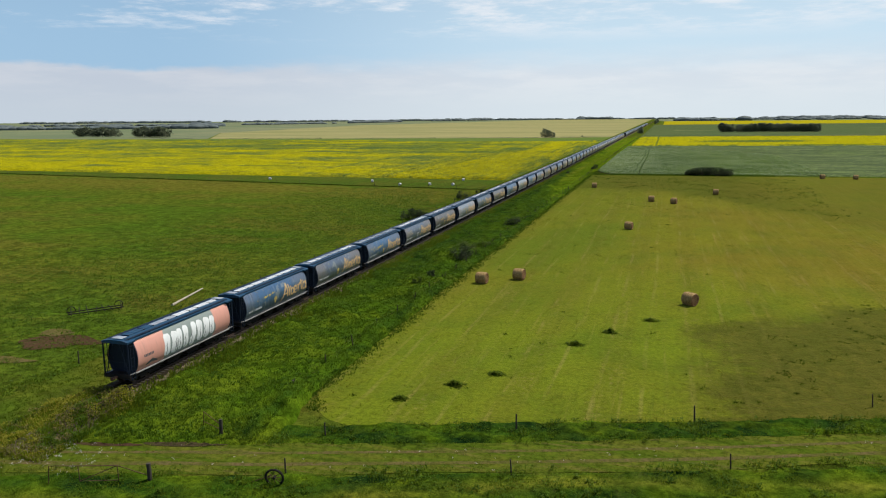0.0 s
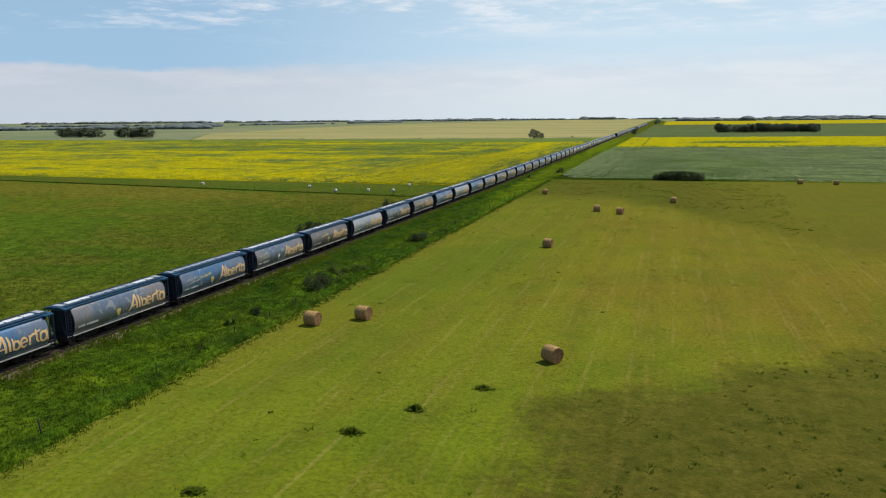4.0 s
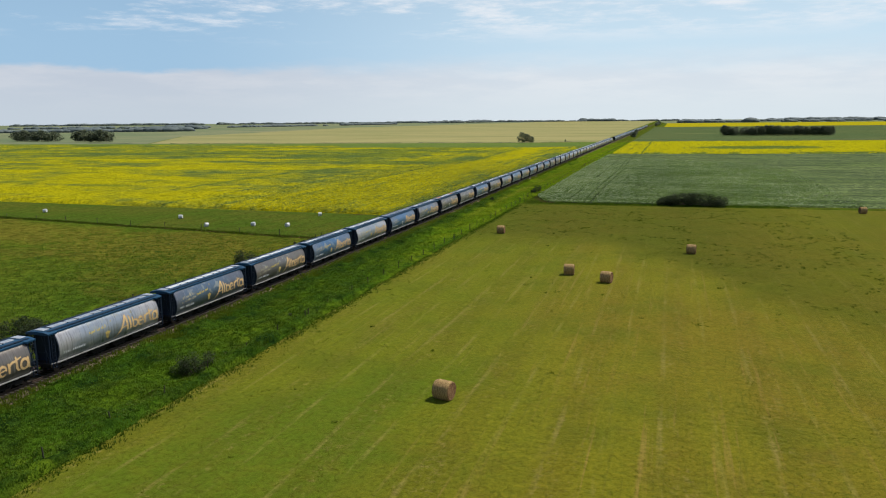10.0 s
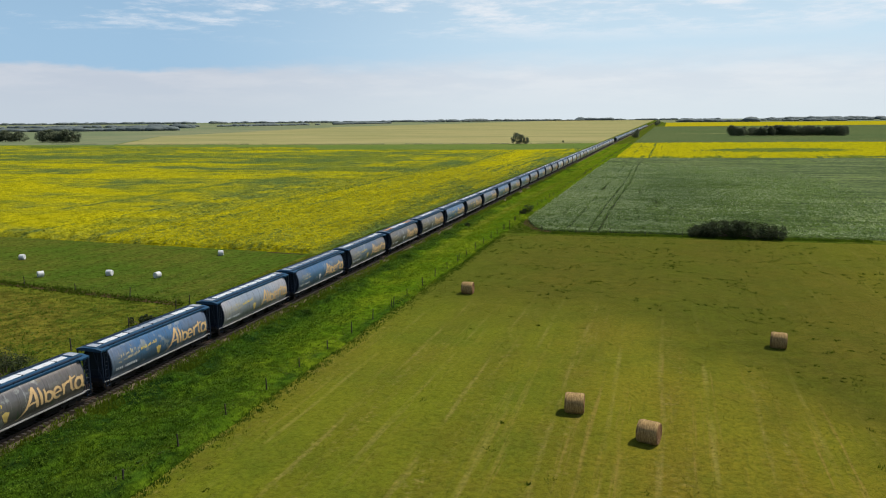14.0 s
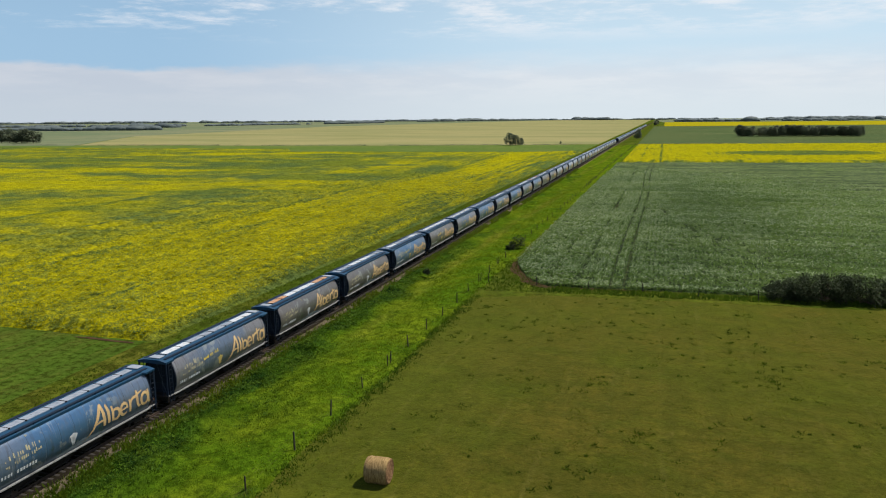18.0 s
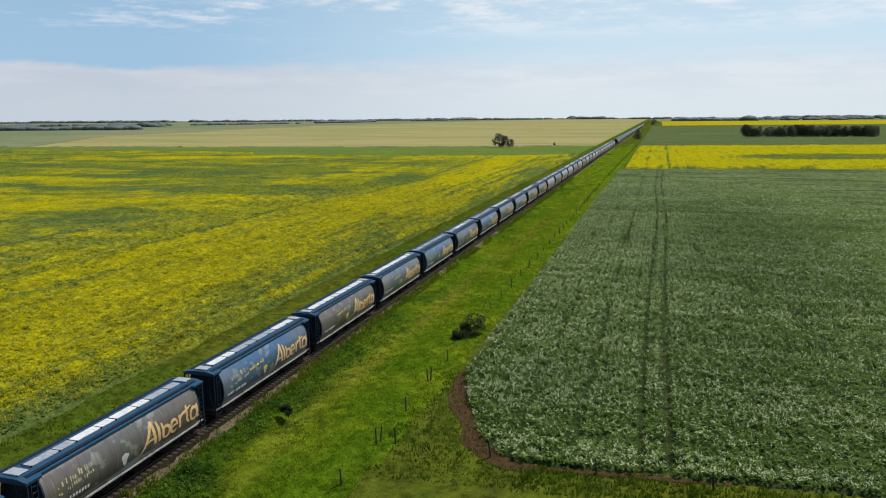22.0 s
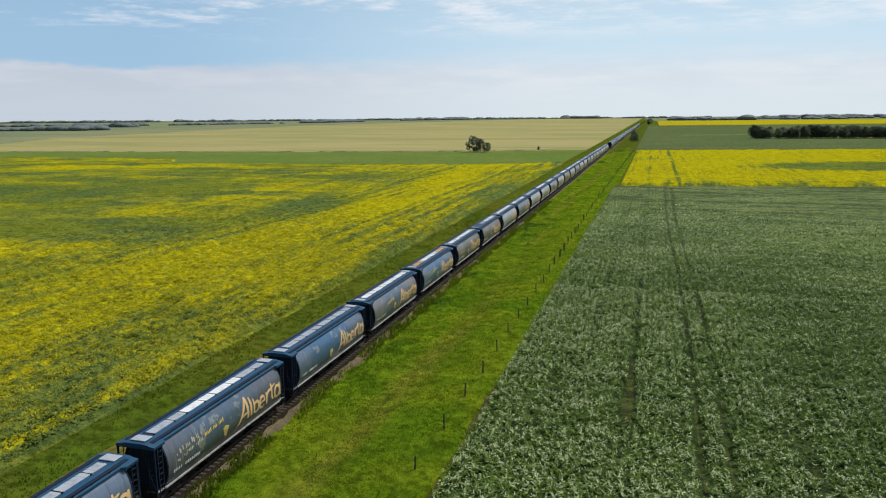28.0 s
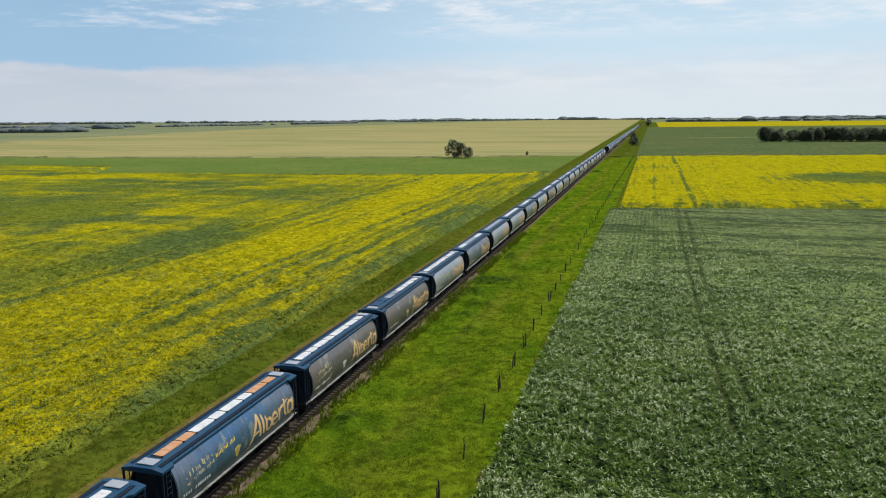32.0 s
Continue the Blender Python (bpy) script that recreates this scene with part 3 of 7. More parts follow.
def bean_ground():
    """The beans' canopy: leaves with whitish gloss painted on in drifts across the field, thin along the wheel tracks.
    """
    m, net = material("bean_canopy")
    p = net.add("ShaderNodeTexCoord").outputs["Object"]
    n = net.noise(p, 1.9, 6, 0.85)
    c = net.mix(spots(net, net.stretch(p, (0.25, 1, 1)), 0.05, 0.38, 0.64), (0.068, 0.108, 0.022, 1), (0.100, 0.140, 0.034, 1))
    c = net.mix(net.math("MULTIPLY", spots(net, p, 0.022, 0.52, 0.68, 5, 0.6), 0.5), c, (0.105, 0.165, 0.020, 1))
    pale = net.add("ShaderNodeAttribute", attribute_name="pale").outputs["Fac"]
    c = net.mix(net.math("MULTIPLY", net.step(n, 0.48, 0.58), net.math("MULTIPLY_ADD", pale, 0.62, 0.12)), c, (0.330, 0.390, 0.205, 1))
    # gaps between the leaves, their shade painted dark
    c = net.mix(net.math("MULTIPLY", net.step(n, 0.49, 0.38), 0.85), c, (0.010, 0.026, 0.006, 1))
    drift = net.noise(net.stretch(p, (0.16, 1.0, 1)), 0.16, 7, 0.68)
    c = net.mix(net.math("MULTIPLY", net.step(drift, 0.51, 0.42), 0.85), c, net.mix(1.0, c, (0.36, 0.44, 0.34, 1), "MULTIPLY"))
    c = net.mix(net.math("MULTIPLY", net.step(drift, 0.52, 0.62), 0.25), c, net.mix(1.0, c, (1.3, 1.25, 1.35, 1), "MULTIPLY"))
    x = net.add("ShaderNodeSeparateXYZ", {0: p}).outputs[0]
    wave = net.math("SINE", net.math("MULTIPLY", net.math("ADD", x, net.math("MULTIPLY", n, 0.35)), 2 * math.pi / 0.90))
    lanes = net.math("MULTIPLY", net.step(wave, 0.1, 0.9), net.step(net.math("ADD", x, net.math("MULTIPLY", drift, 30.0)), 62.0, 48.0))
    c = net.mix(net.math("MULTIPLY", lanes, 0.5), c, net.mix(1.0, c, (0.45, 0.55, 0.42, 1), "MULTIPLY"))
    # soil and low leaves, with the plants' shade painted in by density
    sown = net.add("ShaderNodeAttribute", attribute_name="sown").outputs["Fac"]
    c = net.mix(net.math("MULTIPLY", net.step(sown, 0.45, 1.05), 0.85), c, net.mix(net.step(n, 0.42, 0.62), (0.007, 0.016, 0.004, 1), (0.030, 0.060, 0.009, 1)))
    c = net.mix(net.step(sown, 0.45, 0.0), c, net.mix(1.0, c, (0.80, 0.79, 0.78, 1), "MULTIPLY"))
    thin = net.add("ShaderNodeAttribute", attribute_name="thin").outputs["Fac"]
    c = net.mix(net.math("MULTIPLY", thin, 0.85), c, net.mix(net.math("MULTIPLY", net.step(thin, 0.72, 0.95), net.step(n, 0.35, 0.6)), (0.014, 0.024, 0.005, 1), (0.052, 0.058, 0.012, 1)))
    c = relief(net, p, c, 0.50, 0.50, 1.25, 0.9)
    finish(net, c, 0.8, net.noise(p, 1.6, 4, 0.7), 0.3, spec=0.05)
    return m


def undergrowth():
    """Rank grass and weeds of the verge, from short lime green to tall dark growth by the attribute 'lush'."""
    m, net = material("verge_undergrowth")
    p = net.add("ShaderNodeTexCoord").outputs["Object"]
    lush = net.add("ShaderNodeAttribute", attribute_name="lush").outputs["Fac"]
    trail = net.add("ShaderNodeAttribute", attribute_name="trail").outputs["Fac"]
    short = net.mix(spots(net, p, 0.11, 0.38, 0.62, 5, 0.6), (0.060, 0.114, 0.005, 1), (0.098, 0.138, 0.007, 1))
    short = net.mix(net.math("MULTIPLY", spots(net, p, 0.6, 0.50, 0.66, 5, 0.7), 0.55), short, (0.048, 0.080, 0.006, 1))
    short = net.mix(net.math("MULTIPLY", trail, 0.5), short, (0.150, 0.132, 0.022, 1))
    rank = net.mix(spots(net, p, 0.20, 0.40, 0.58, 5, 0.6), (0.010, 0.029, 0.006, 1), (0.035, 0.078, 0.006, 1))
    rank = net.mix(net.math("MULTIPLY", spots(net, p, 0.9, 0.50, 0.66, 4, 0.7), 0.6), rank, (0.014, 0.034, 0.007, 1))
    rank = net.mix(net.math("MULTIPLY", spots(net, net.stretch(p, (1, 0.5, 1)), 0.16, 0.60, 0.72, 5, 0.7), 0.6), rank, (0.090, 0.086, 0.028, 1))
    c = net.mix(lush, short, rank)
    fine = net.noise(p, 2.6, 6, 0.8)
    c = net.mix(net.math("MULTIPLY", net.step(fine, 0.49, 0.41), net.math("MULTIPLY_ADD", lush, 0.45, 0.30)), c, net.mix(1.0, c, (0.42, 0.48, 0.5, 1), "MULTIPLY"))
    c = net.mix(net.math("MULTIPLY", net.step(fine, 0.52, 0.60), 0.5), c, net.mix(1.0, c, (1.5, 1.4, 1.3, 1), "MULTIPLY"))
    # light and shade of the clumps put into the colour
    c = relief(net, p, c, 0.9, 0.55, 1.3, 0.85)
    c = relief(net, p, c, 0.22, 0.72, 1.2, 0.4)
    finish(net, c, 1.0, net.math("ADD", fine, net.noise(p, 0.8, 4, 0.7)), 0.30, spec=0.0)
    return m


M["undergrowth"] = undergrowth()
M["canola"], M["beans"] = canola_ground(), bean_ground()


# ---- building helpers ----
rng = np.random.default_rng(7)


def mesh_of(name, verts, faces, mat, smooth=False, attr=None):
    """A mesh from arrays: faces are rows of three or four indices."""
    verts, faces = np.asarray(verts, np.float32), np.asarray(faces, np.int32)
    me = bpy.data.meshes.new(name)
    k = faces.shape[1]
    me.vertices.add(len(verts))
    me.vertices.foreach_set("co", verts.ravel())
    me.loops.add(faces.size)
    me.loops.foreach_set("vertex_index", faces.ravel())
    me.polygons.add(len(faces))
    me.polygons.foreach_set("loop_start", np.arange(0, faces.size, k, dtype=np.int32))
    me.update(calc_edges=True)
    if smooth:
        me.polygons.foreach_set("use_smooth", np.ones(len(faces), bool))
    for key, values in (attr or {}).items():
        me.attributes.new(key, "FLOAT", "POINT").data.foreach_set("value", np.asarray(values, np.float32))
    me.materials.append(mat)
    return me


def from_bm(name, bm, mat, smooth=False):
    me = bpy.data.meshes.new(name)
    bmesh.ops.recalc_face_normals(bm, faces=bm.faces)
    if smooth:
        for f in bm.faces:
            f.smooth = True
    bm.to_mesh(me)
    bm.free()
    me.materials.append(mat)
    return me


def attach(name, me, parent, m=None, label=""):
    """One part, as an object of its own, on a mesh that alike parts may share."""
    ob = new(name, me)
    ob.parent = parent
    if m is not None:
        ob.matrix_basis = m
    return tagged(ob, label) if label else ob


def thing(name, m, label, category, group="", kind=""):
    ob = new(name)
    ob.matrix_basis = m
    return tagged(ob, label, category, group, kind)


def box(bm, x0, x1, y0, y1, z0, z1, bevel=0.0):
    g = bmesh.ops.create_cube(bm, size=1.0, matrix=Matrix.Translation(((x0 + x1) / 2, (y0 + y1) / 2, (z0 + z1) / 2)) @ Matrix.Diagonal((x1 - x0, y1 - y0, z1 - z0, 1)))
    if bevel:
        es = list({e for v in g["verts"] for e in v.link_edges})
        bmesh.ops.bevel(bm, geom=es, offset=bevel, segments=1, affect="EDGES", profile=0.5)


def box_mesh(name, mat, *size, bevel=0.0):
    bm = bmesh.new()
    box(bm, *size, bevel=bevel)
    return from_bm(name, bm, mat)


def rod(bm, a, b, r, r2=None, n=6):
    a, b = Vector(a), Vector(b)
    d = b - a
    m = Matrix.Translation((a + b) / 2) @ d.to_track_quat("Z", "Y").to_matrix().to_4x4()
    bmesh.ops.create_cone(bm, cap_ends=True, segments=n, radius1=r, radius2=r if r2 is None else r2, depth=d.length, matrix=m)


def hashed(ix, iy, seed):
    v = np.sin(ix * 127.1 + iy * 311.7 + seed * 74.7) * 43758.5453
    return v - np.floor(v)


def cells(x, y, seed=0):
    """Smooth noise from 0 to 1."""
    ix, iy = np.floor(x), np.floor(y)
    u, v = x - ix, y - iy
    u, v = u * u * (3 - 2 * u), v * v * (3 - 2 * v)
    a, b = hashed(ix, iy, seed), hashed(ix + 1, iy, seed)
    c, d = hashed(ix, iy + 1, seed), hashed(ix + 1, iy + 1, seed)
    return (a * (1 - u) + b * u) * (1 - v) + (c * (1 - u) + d * u) * v


def layers(x, y, seed=0, n=4):
    return sum(cells(x * 2**k, y * 2**k, seed + k) * 0.5 ** (k + 1) for k in range(n)) / (1 - 0.5**n)


def sheet(x0, x1, nx, low, high, ny, height, hem=(1, 1, 1, 1)):
    """A grid from x0 to x1 between the lines y = low(x) and y = high(x). Its rim goes down to the ground."""
    u, v = np.meshgrid(np.linspace(0, 1, nx), np.linspace(0, 1, ny), indexing="ij")
    x = x0 + (x1 - x0) * u
    y = low(x) + (high(x) - low(x)) * v
    z = height(x, y)
    rim = ((u == 0) & (hem[0] > 0)) | ((u == 1) & (hem[1] > 0)) | ((v == 0) & (hem[2] > 0)) | ((v == 1) & (hem[3] > 0))
    z = np.where(rim, land(x, y) - 0.05, z)
    i = np.arange(nx * ny).reshape(nx, ny)
    f = np.stack([i[:-1, :-1], i[1:, :-1], i[1:, 1:], i[:-1, 1:]], -1).reshape(-1, 4)
    return np.stack([x, y, z], -1).reshape(-1, 3), f


def joined(pieces):
    verts, faces, n = [], [], 0
    for v, f in pieces:
        verts.append(v), faces.append(f + n)
        n += len(v)
    return np.concatenate(verts), np.concatenate(faces)


def tufts(x, y, z, h, spread, width, blades, lean=0.5):
    """Blades of grass as upright triangles round each of the given places."""
    n = len(x)
    r = lambda lo, hi: rng.uniform(lo, hi, (n, blades))
    a, side = r(0, 2 * np.pi), r(0, 2 * np.pi)
    hh = np.asarray(h)[:, None] * r(0.55, 1.15)
    bx, by = x[:, None] + np.cos(a) * spread * r(0, 1), y[:, None] + np.sin(a) * spread * r(0, 1)
    wx, wy = np.cos(side) * width / 2, np.sin(side) * width / 2
    zz = np.broadcast_to(np.asarray(z, float).reshape(-1, 1) if np.ndim(z) else z, bx.shape)
    tx, ty = bx + np.cos(a) * hh * lean * r(0.2, 1), by + np.sin(a) * hh * lean * r(0.2, 1)
    v = np.stack([np.stack([bx - wx, by - wy, zz], -1), np.stack([bx + wx, by + wy, zz], -1), np.stack([tx, ty, zz + hh], -1)], 2)
    return v.reshape(-1, 3), np.arange(n * blades * 3).reshape(-1, 3)


def leaves(x, y, z, size, n, spread, rise, flat=0.6, slim=False, wide=0.36):
    """n leaf blades, each of two triangles, round each of the given places."""
    k = len(x)
    r = lambda lo, hi: rng.uniform(lo, hi, (k, n))
    a, tilt = r(0, 2 * np.pi), r(-0.2, flat)
    s = np.asarray(size).reshape(-1, 1) * r(0.6, 1.2) if np.ndim(size) else size * r(0.6, 1.2)
    c = np.stack([x[:, None] + np.cos(a) * spread * r(0.1, 1), y[:, None] + np.sin(a) * spread * r(0.1, 1), np.asarray(z).reshape(-1, 1) + rise * r(0, 1)], -1)
    d = np.stack([np.cos(a) * np.cos(tilt), np.sin(a) * np.cos(tilt), np.sin(tilt)], -1) * s[..., None]
    w = np.stack([-np.sin(a), np.cos(a), r(-0.4, 0.4)], -1) * s[..., None] * wide
    if slim:
        v = np.stack([c - d * 0.5 + w, c - d * 0.5 - w, c + d * 0.5], 2).reshape(-1, 3)
        return v, np.arange(len(v)).reshape(-1, 3)
    v = np.stack([c - d * 0.5, c + w, c + d * 0.5, c - w], 2).reshape(-1, 3)
    return v, np.arange(len(v)).reshape(-1, 4)


def scattered(x0, x1, y0, y1, per_m2):
    n = int((x1 - x0) * (y1 - y0) * per_m2)
    return rng.uniform(x0, x1, n), rng.uniform(y0, y1, n)

# ---- the land ----
def rail(y):
    """The rail's top over the fields: the line runs gently downhill."""
    return np.interp(y, [90, 112, 118, 122.5, 131, 185, 240, 290, 345, 420, 4000], [0.16, 0.28, 0.90, 1.46, 1.43, 1.00, 0.65, 0.36, 0.13, 0.08, 0.08])


def land(x, y):
    """The ground's height: level fields, with a shallow ditch along the railway."""
    dip = np.minimum(0.0, rail(np.maximum(y, 125)) - 0.72)
    u = np.clip((13.5 - np.abs(x)) / 6.5, 0, 1)
    return dip * u * u * (3 - 2 * u)


def grid_mesh(name, xs, ys, mat, lift, shape=None):
    X, Y = np.meshgrid(xs, ys, indexing="ij")
    if shape is not None:
        X, Y = shape(X, Y)
    i = np.arange(X.size).reshape(X.shape)
    f = np.stack([i[:-1, :-1], i[1:, :-1], i[1:, 1:], i[:-1, 1:]], -1).reshape(-1, 4)
    return mesh_of(name, np.stack([X, Y, land(X, Y) + lift], -1).reshape(-1, 3), f, mat, True)


def patch(name, corners, z, mat, label, category="field"):
    me = bpy.data.meshes.new(name)
    me.from_pydata([(x, y, z + float(land(x, y))) for x, y in corners], [], [list(range(len(corners)))])
    me.materials.append(mat)
    if me.polygons[0].normal.z < 0:
        me.flip_normals()
    return tagged(new(name, me), label, category, kind="structure")


def band(low, high, x0, x1, n=2):
    xs = np.linspace(x0, x1, n)
    return [(x, low(x)) for x in xs] + [(x, high(x)) for x in xs[::-1]]


def flat_ground():
    xs = np.concatenate([np.linspace(-5600, -400, 14), np.linspace(-300, -20, 15), np.linspace(-16, 18, 35), np.linspace(25, 400, 18), np.linspace(500, 5600, 14)])
    ys = np.concatenate([np.linspace(-5600, -100, 12), np.linspace(0, 700, 71), np.linspace(800, 6200, 16)])
    tagged(new("ground", grid_mesh("ground", xs, ys, M["pasture"], 0.0)), "flat green prairie pasture with browner grazed patches", "ground", kind="structure")


flat_ground()
hay_low, hay_high = (lambda x: 116.55 + 0.318 * x), (lambda x: 388.0 + 0.075 * x)
bean_low = lambda x: 391.9 + 0.068 * x + 18.0 * np.clip((27.0 - x) / 9.4, 0, 1) ** 2.2
bean_high = lambda x: 677.7 + 0.18 * x
canr_low, canr_high = (lambda x: 681.2 + 0.18 * x), (lambda x: 921.5 + 0.22 * x)
can_low = lambda x: 355.4 - 0.015 * x
can_high = lambda x: np.interp(x, [-800, -300, -238, -212, -150, -99, -54, -29, -12], [802, 794, 802, 757, 765, 771, 776, 787, 806])
road_mid = lambda x: 111.9 + 0.245 * x + 0.001 * x * x
hay_side = [(16.0 + (0.9 + 1.4 * min(max((y - 318) / 30, 0), 1)) * (float(layers(np.float64(y / 4.0), np.float64(0.5), 91, 4)) - 0.4), y) for y in np.arange(386, 135, -1.5)]
patch("hay_field", [(22.3, 123.9)] + band(hay_low, hay_high, 16.0, 460, 3)[1:] + hay_side + [(16.2, 133.0), (16.6, 130.3), (17.3, 128.0), (18.4, 126.1), (20.0, 124.7)], 0.03, M["hay"], "mown yellow-green hay field with faint swath lines")
vx, vy = np.linspace(0, 1, 30), np.concatenate([np.linspace(100, 700, 121), np.linspace(720, 3400, 30)])
edge = lambda y: np.interp(y, [100, 400, 680, 930, 1010, 3400], [16.0, 17.0, 19.5, 20.0, 24, 30])
west = lambda y: np.interp(y, [100, 355, 365, 3400], [-10.9, -10.9, -13.8, -13.8])
spread = lambda X, Y: (west(Y) + (edge(Y) - west(Y)) * X, Y)
tagged(new("railway_verge", grid_mesh("railway_verge", vx, vy, M["verge"], 0.02, spread)), "rough grass verge along the railway", "verge", kind="structure")
patch("headland_strip", [(15, 384), (26, 388.5), (460, 420), (460, 424), (26, 394.5), (15, 410)], 0.035, M["verge"], "rough green grass strip between two fields")
patch("silage_strip", band(lambda x: 315.3 - 0.107 * x, lambda x: 356 - 0.02 * x, -440, -13.6), 0.025, M["mown"], "mown green strip beside the canola field")
patch("pasture_ditch", band(lambda x: 314.5 - 0.107 * x, lambda x: 316.0 - 0.107 * x, -440, -13.6), 0.045, M["soil"], "narrow dark weedy ditch line across the pasture", "ditch")
patch("headland_far", [(-13.6, 720), (-13.6, 937), (-55, 921), (-93, 910), (-154, 895), (-225, 885), (-300, 875), (-376, 870), (-492, 855), (-900, 845), (-900, 700)], 0.02, M["head"], "green strip behind the canola field")
patch("grain_field", [(-13.6, 938), (-55, 922), (-93, 911), (-154, 896), (-225, 886), (-300, 876), (-376, 871), (-492, 856), (-681, 1166), (-846, 2153), (-560, 4600), (-30, 4600)], 0.04, M["tan"], "pale tan field of ripening grain")
patch("far_fields_west", [(-5200, 700), (-900, 800), (-492, 851), (-681, 1164), (-846, 2150), (-560, 4600), (-30, 4600), (-30, 6000), (-5200, 6000)], 0.03, M["hazed_land"], "distant green and tan fields, paled as by haze")
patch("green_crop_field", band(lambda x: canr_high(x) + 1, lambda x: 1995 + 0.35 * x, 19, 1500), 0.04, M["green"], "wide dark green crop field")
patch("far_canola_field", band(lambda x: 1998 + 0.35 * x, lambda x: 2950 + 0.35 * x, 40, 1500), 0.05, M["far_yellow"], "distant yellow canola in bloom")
patch("far_fields_east", [(34, 3000), (1500, 3500), (1500, 900), (5200, 1500), (5200, 6000), (-30, 6000), (-30, 4600)], 0.03, M["hazed_land"], "distant green and tan fields, paled as by haze")
patch("cross_road", [(-60, 917), (-12, 937), (20, 948), (110, 968), (110, 973), (20, 953), (-12, 942), (-60, 922)], 0.07, M["road"], "unpaved crossroad through the gap in the train", "road")
patch("bare_strip", [(60, 1298), (140, 1322), (140, 1330), (60, 1303)], 0.08, M["tan"], "pale bare strip in the green crop", "ground")


def trodden():
    ys = np.linspace(330, 900, 230)
    mid = -7.6 + 1.0 * (layers(ys / 30, ys * 0, 13) - 0.5)
    half = 0.80 + 0.5 * (layers(ys / 5, ys * 0 + 3, 14) - 0.3)
    side = np.array([-1.0, 1.0])
    X = mid[None] + side[:, None] * half[None]
    Y = np.broadcast_to(ys, X.shape)
    i = np.arange(X.size).reshape(X.shape)
    f = np.stack([i[:-1, :-1], i[1:, :-1], i[1:, 1:], i[:-1, 1:]], -1).reshape(-1, 4)
    me = mesh_of("trodden_path", np.stack([X, Y, land(X, Y) + 0.08], -1).reshape(-1, 3), f, M["path"])
    tagged(new("trodden_path", me), "dry brownish vehicle path beside the railway", "path", kind="structure")


trodden()


def field_edge():
    """A broken line of bare soil along the beans' western edge."""
    ys = np.linspace(412, 620, 260)
    half = np.clip(0.9 * layers(ys / 5, ys * 0 + 2, 17) - 0.36, 0.0, 0.35)
    X = 17.45 + np.array([-1.0, 0.6])[:, None] * half[None] + 0.15 * (layers(ys / 3, ys * 0, 18) - 0.5)[None]
    Y = np.broadcast_to(ys, X.shape)
    i = np.arange(X.size).reshape(X.shape)
    f = np.stack([i[:-1, :-1], i[1:, :-1], i[1:, 1:], i[:-1, 1:]], -1).reshape(-1, 4)
    me = mesh_of("field_edge_soil", np.stack([X, Y, land(X, Y) + 0.07], -1).reshape(-1, 3), f, M["loam"])
    tagged(new("field_edge_soil", me), "broken line of bare brown soil along the bean field", "ground", kind="structure")


field_edge()


def roads():
    xs = np.linspace(-160, 230, 60)
    mid = road_mid(xs)
    wob = 0.5 * (layers(xs / 6, xs * 0, 3) - 0.5)
    for name, off, half, z, mat, lab in (
        ("dirt_road", 0.0, 2.7, 0.045, "trodden", "grass-grown earth road with two worn wheel ruts"),
        ("wheel_rut", -1.0, 0.26, 0.055, "rut", "bare pale wheel rut of the earth road"),
        ("wheel_rut", 0.9, 0.22, 0.055, "rut", "bare pale wheel rut of the earth road"),
    ):
        wide = half * (1 + 0.6 * (layers(xs / 3 + off * 9, xs * 0 + half, 5) - 0.5))
        v = np.concatenate([np.stack([xs, mid + off + wob - wide, 0 * xs + z], -1), np.stack([xs, mid + off + wob + wide, 0 * xs + z], -1)])
        i = np.arange(len(xs) - 1)
        f = np.stack([i, i + 1, i + 1 + len(xs), i + len(xs)], -1)
        tagged(new(name, mesh_of(name, v, f, M[mat])), lab, "road", kind="structure")


roads()


def soil_patch(x, y, rx, ry, turn=0.0, z=0.06, mat="soil", label="patch of bare brown soil in the pasture"):
    n = 28
    a = np.linspace(0, 2 * np.pi, n, endpoint=False)
    r = 0.65 + 0.7 * cells(np.cos(a) * 2 + x, np.sin(a) * 2 + y, 4)
    u, v = np.cos(a) * r * rx, np.sin(a) * r * ry
    c, s = math.cos(radians(turn)), math.sin(radians(turn))
    patch("bare_soil", [(x + c * p - s * q, y + s * p + c * q) for p, q in zip(u, v)], z, M[mat], label, "ground")


soil_patch(-19.4, 136.4, 4.6, 2.7, 12)
soil_patch(-22.6, 138.9, 2.2, 1.3, 10, 0.065, "rut", "trampled bare earth in the pasture")
soil_patch(-21.36, 128.88, 4.5, 1.2, 12, mat="rut", label="trampled pale earth beside the pasture fence")


def corner_soil():
    """Bare soil in a broken crescent round the bean field's corner."""
    xs = np.linspace(17.62, 40, 90)
    wide = np.interp(xs, [17.6, 19, 22, 25, 29, 40], [0.5, 1.5, 1.9, 1.3, 0.7, 0.2]) * (0.35 + 1.1 * layers(xs / 1.6, xs * 0, 19))
    lean = np.interp(xs, [17.6, 27, 40], [0.9, 0.15, 0.0])
    low = bean_low(xs)
    v = np.concatenate([np.stack([xs - lean * wide, low - (1 - 0.5 * lean) * wide, land(xs, low) + 0.07], -1), np.stack([xs + 0.15, low + 0.25, land(xs, low) + 0.07], -1)])
    i = np.arange(len(xs) - 1)
    f = np.stack([i, i + 1, i + 1 + len(xs), i + len(xs)], -1)
    tagged(new("bare_soil", mesh_of("bare_soil", v, f, M["soil"])), "bare brown soil at the bean field's corner", "ground", kind="structure")


corner_soil()
soil_patch(-18.5, 354.9, 4.2, 0.28, -2, 0.07, label="bare brown soil along the canola field's edge")
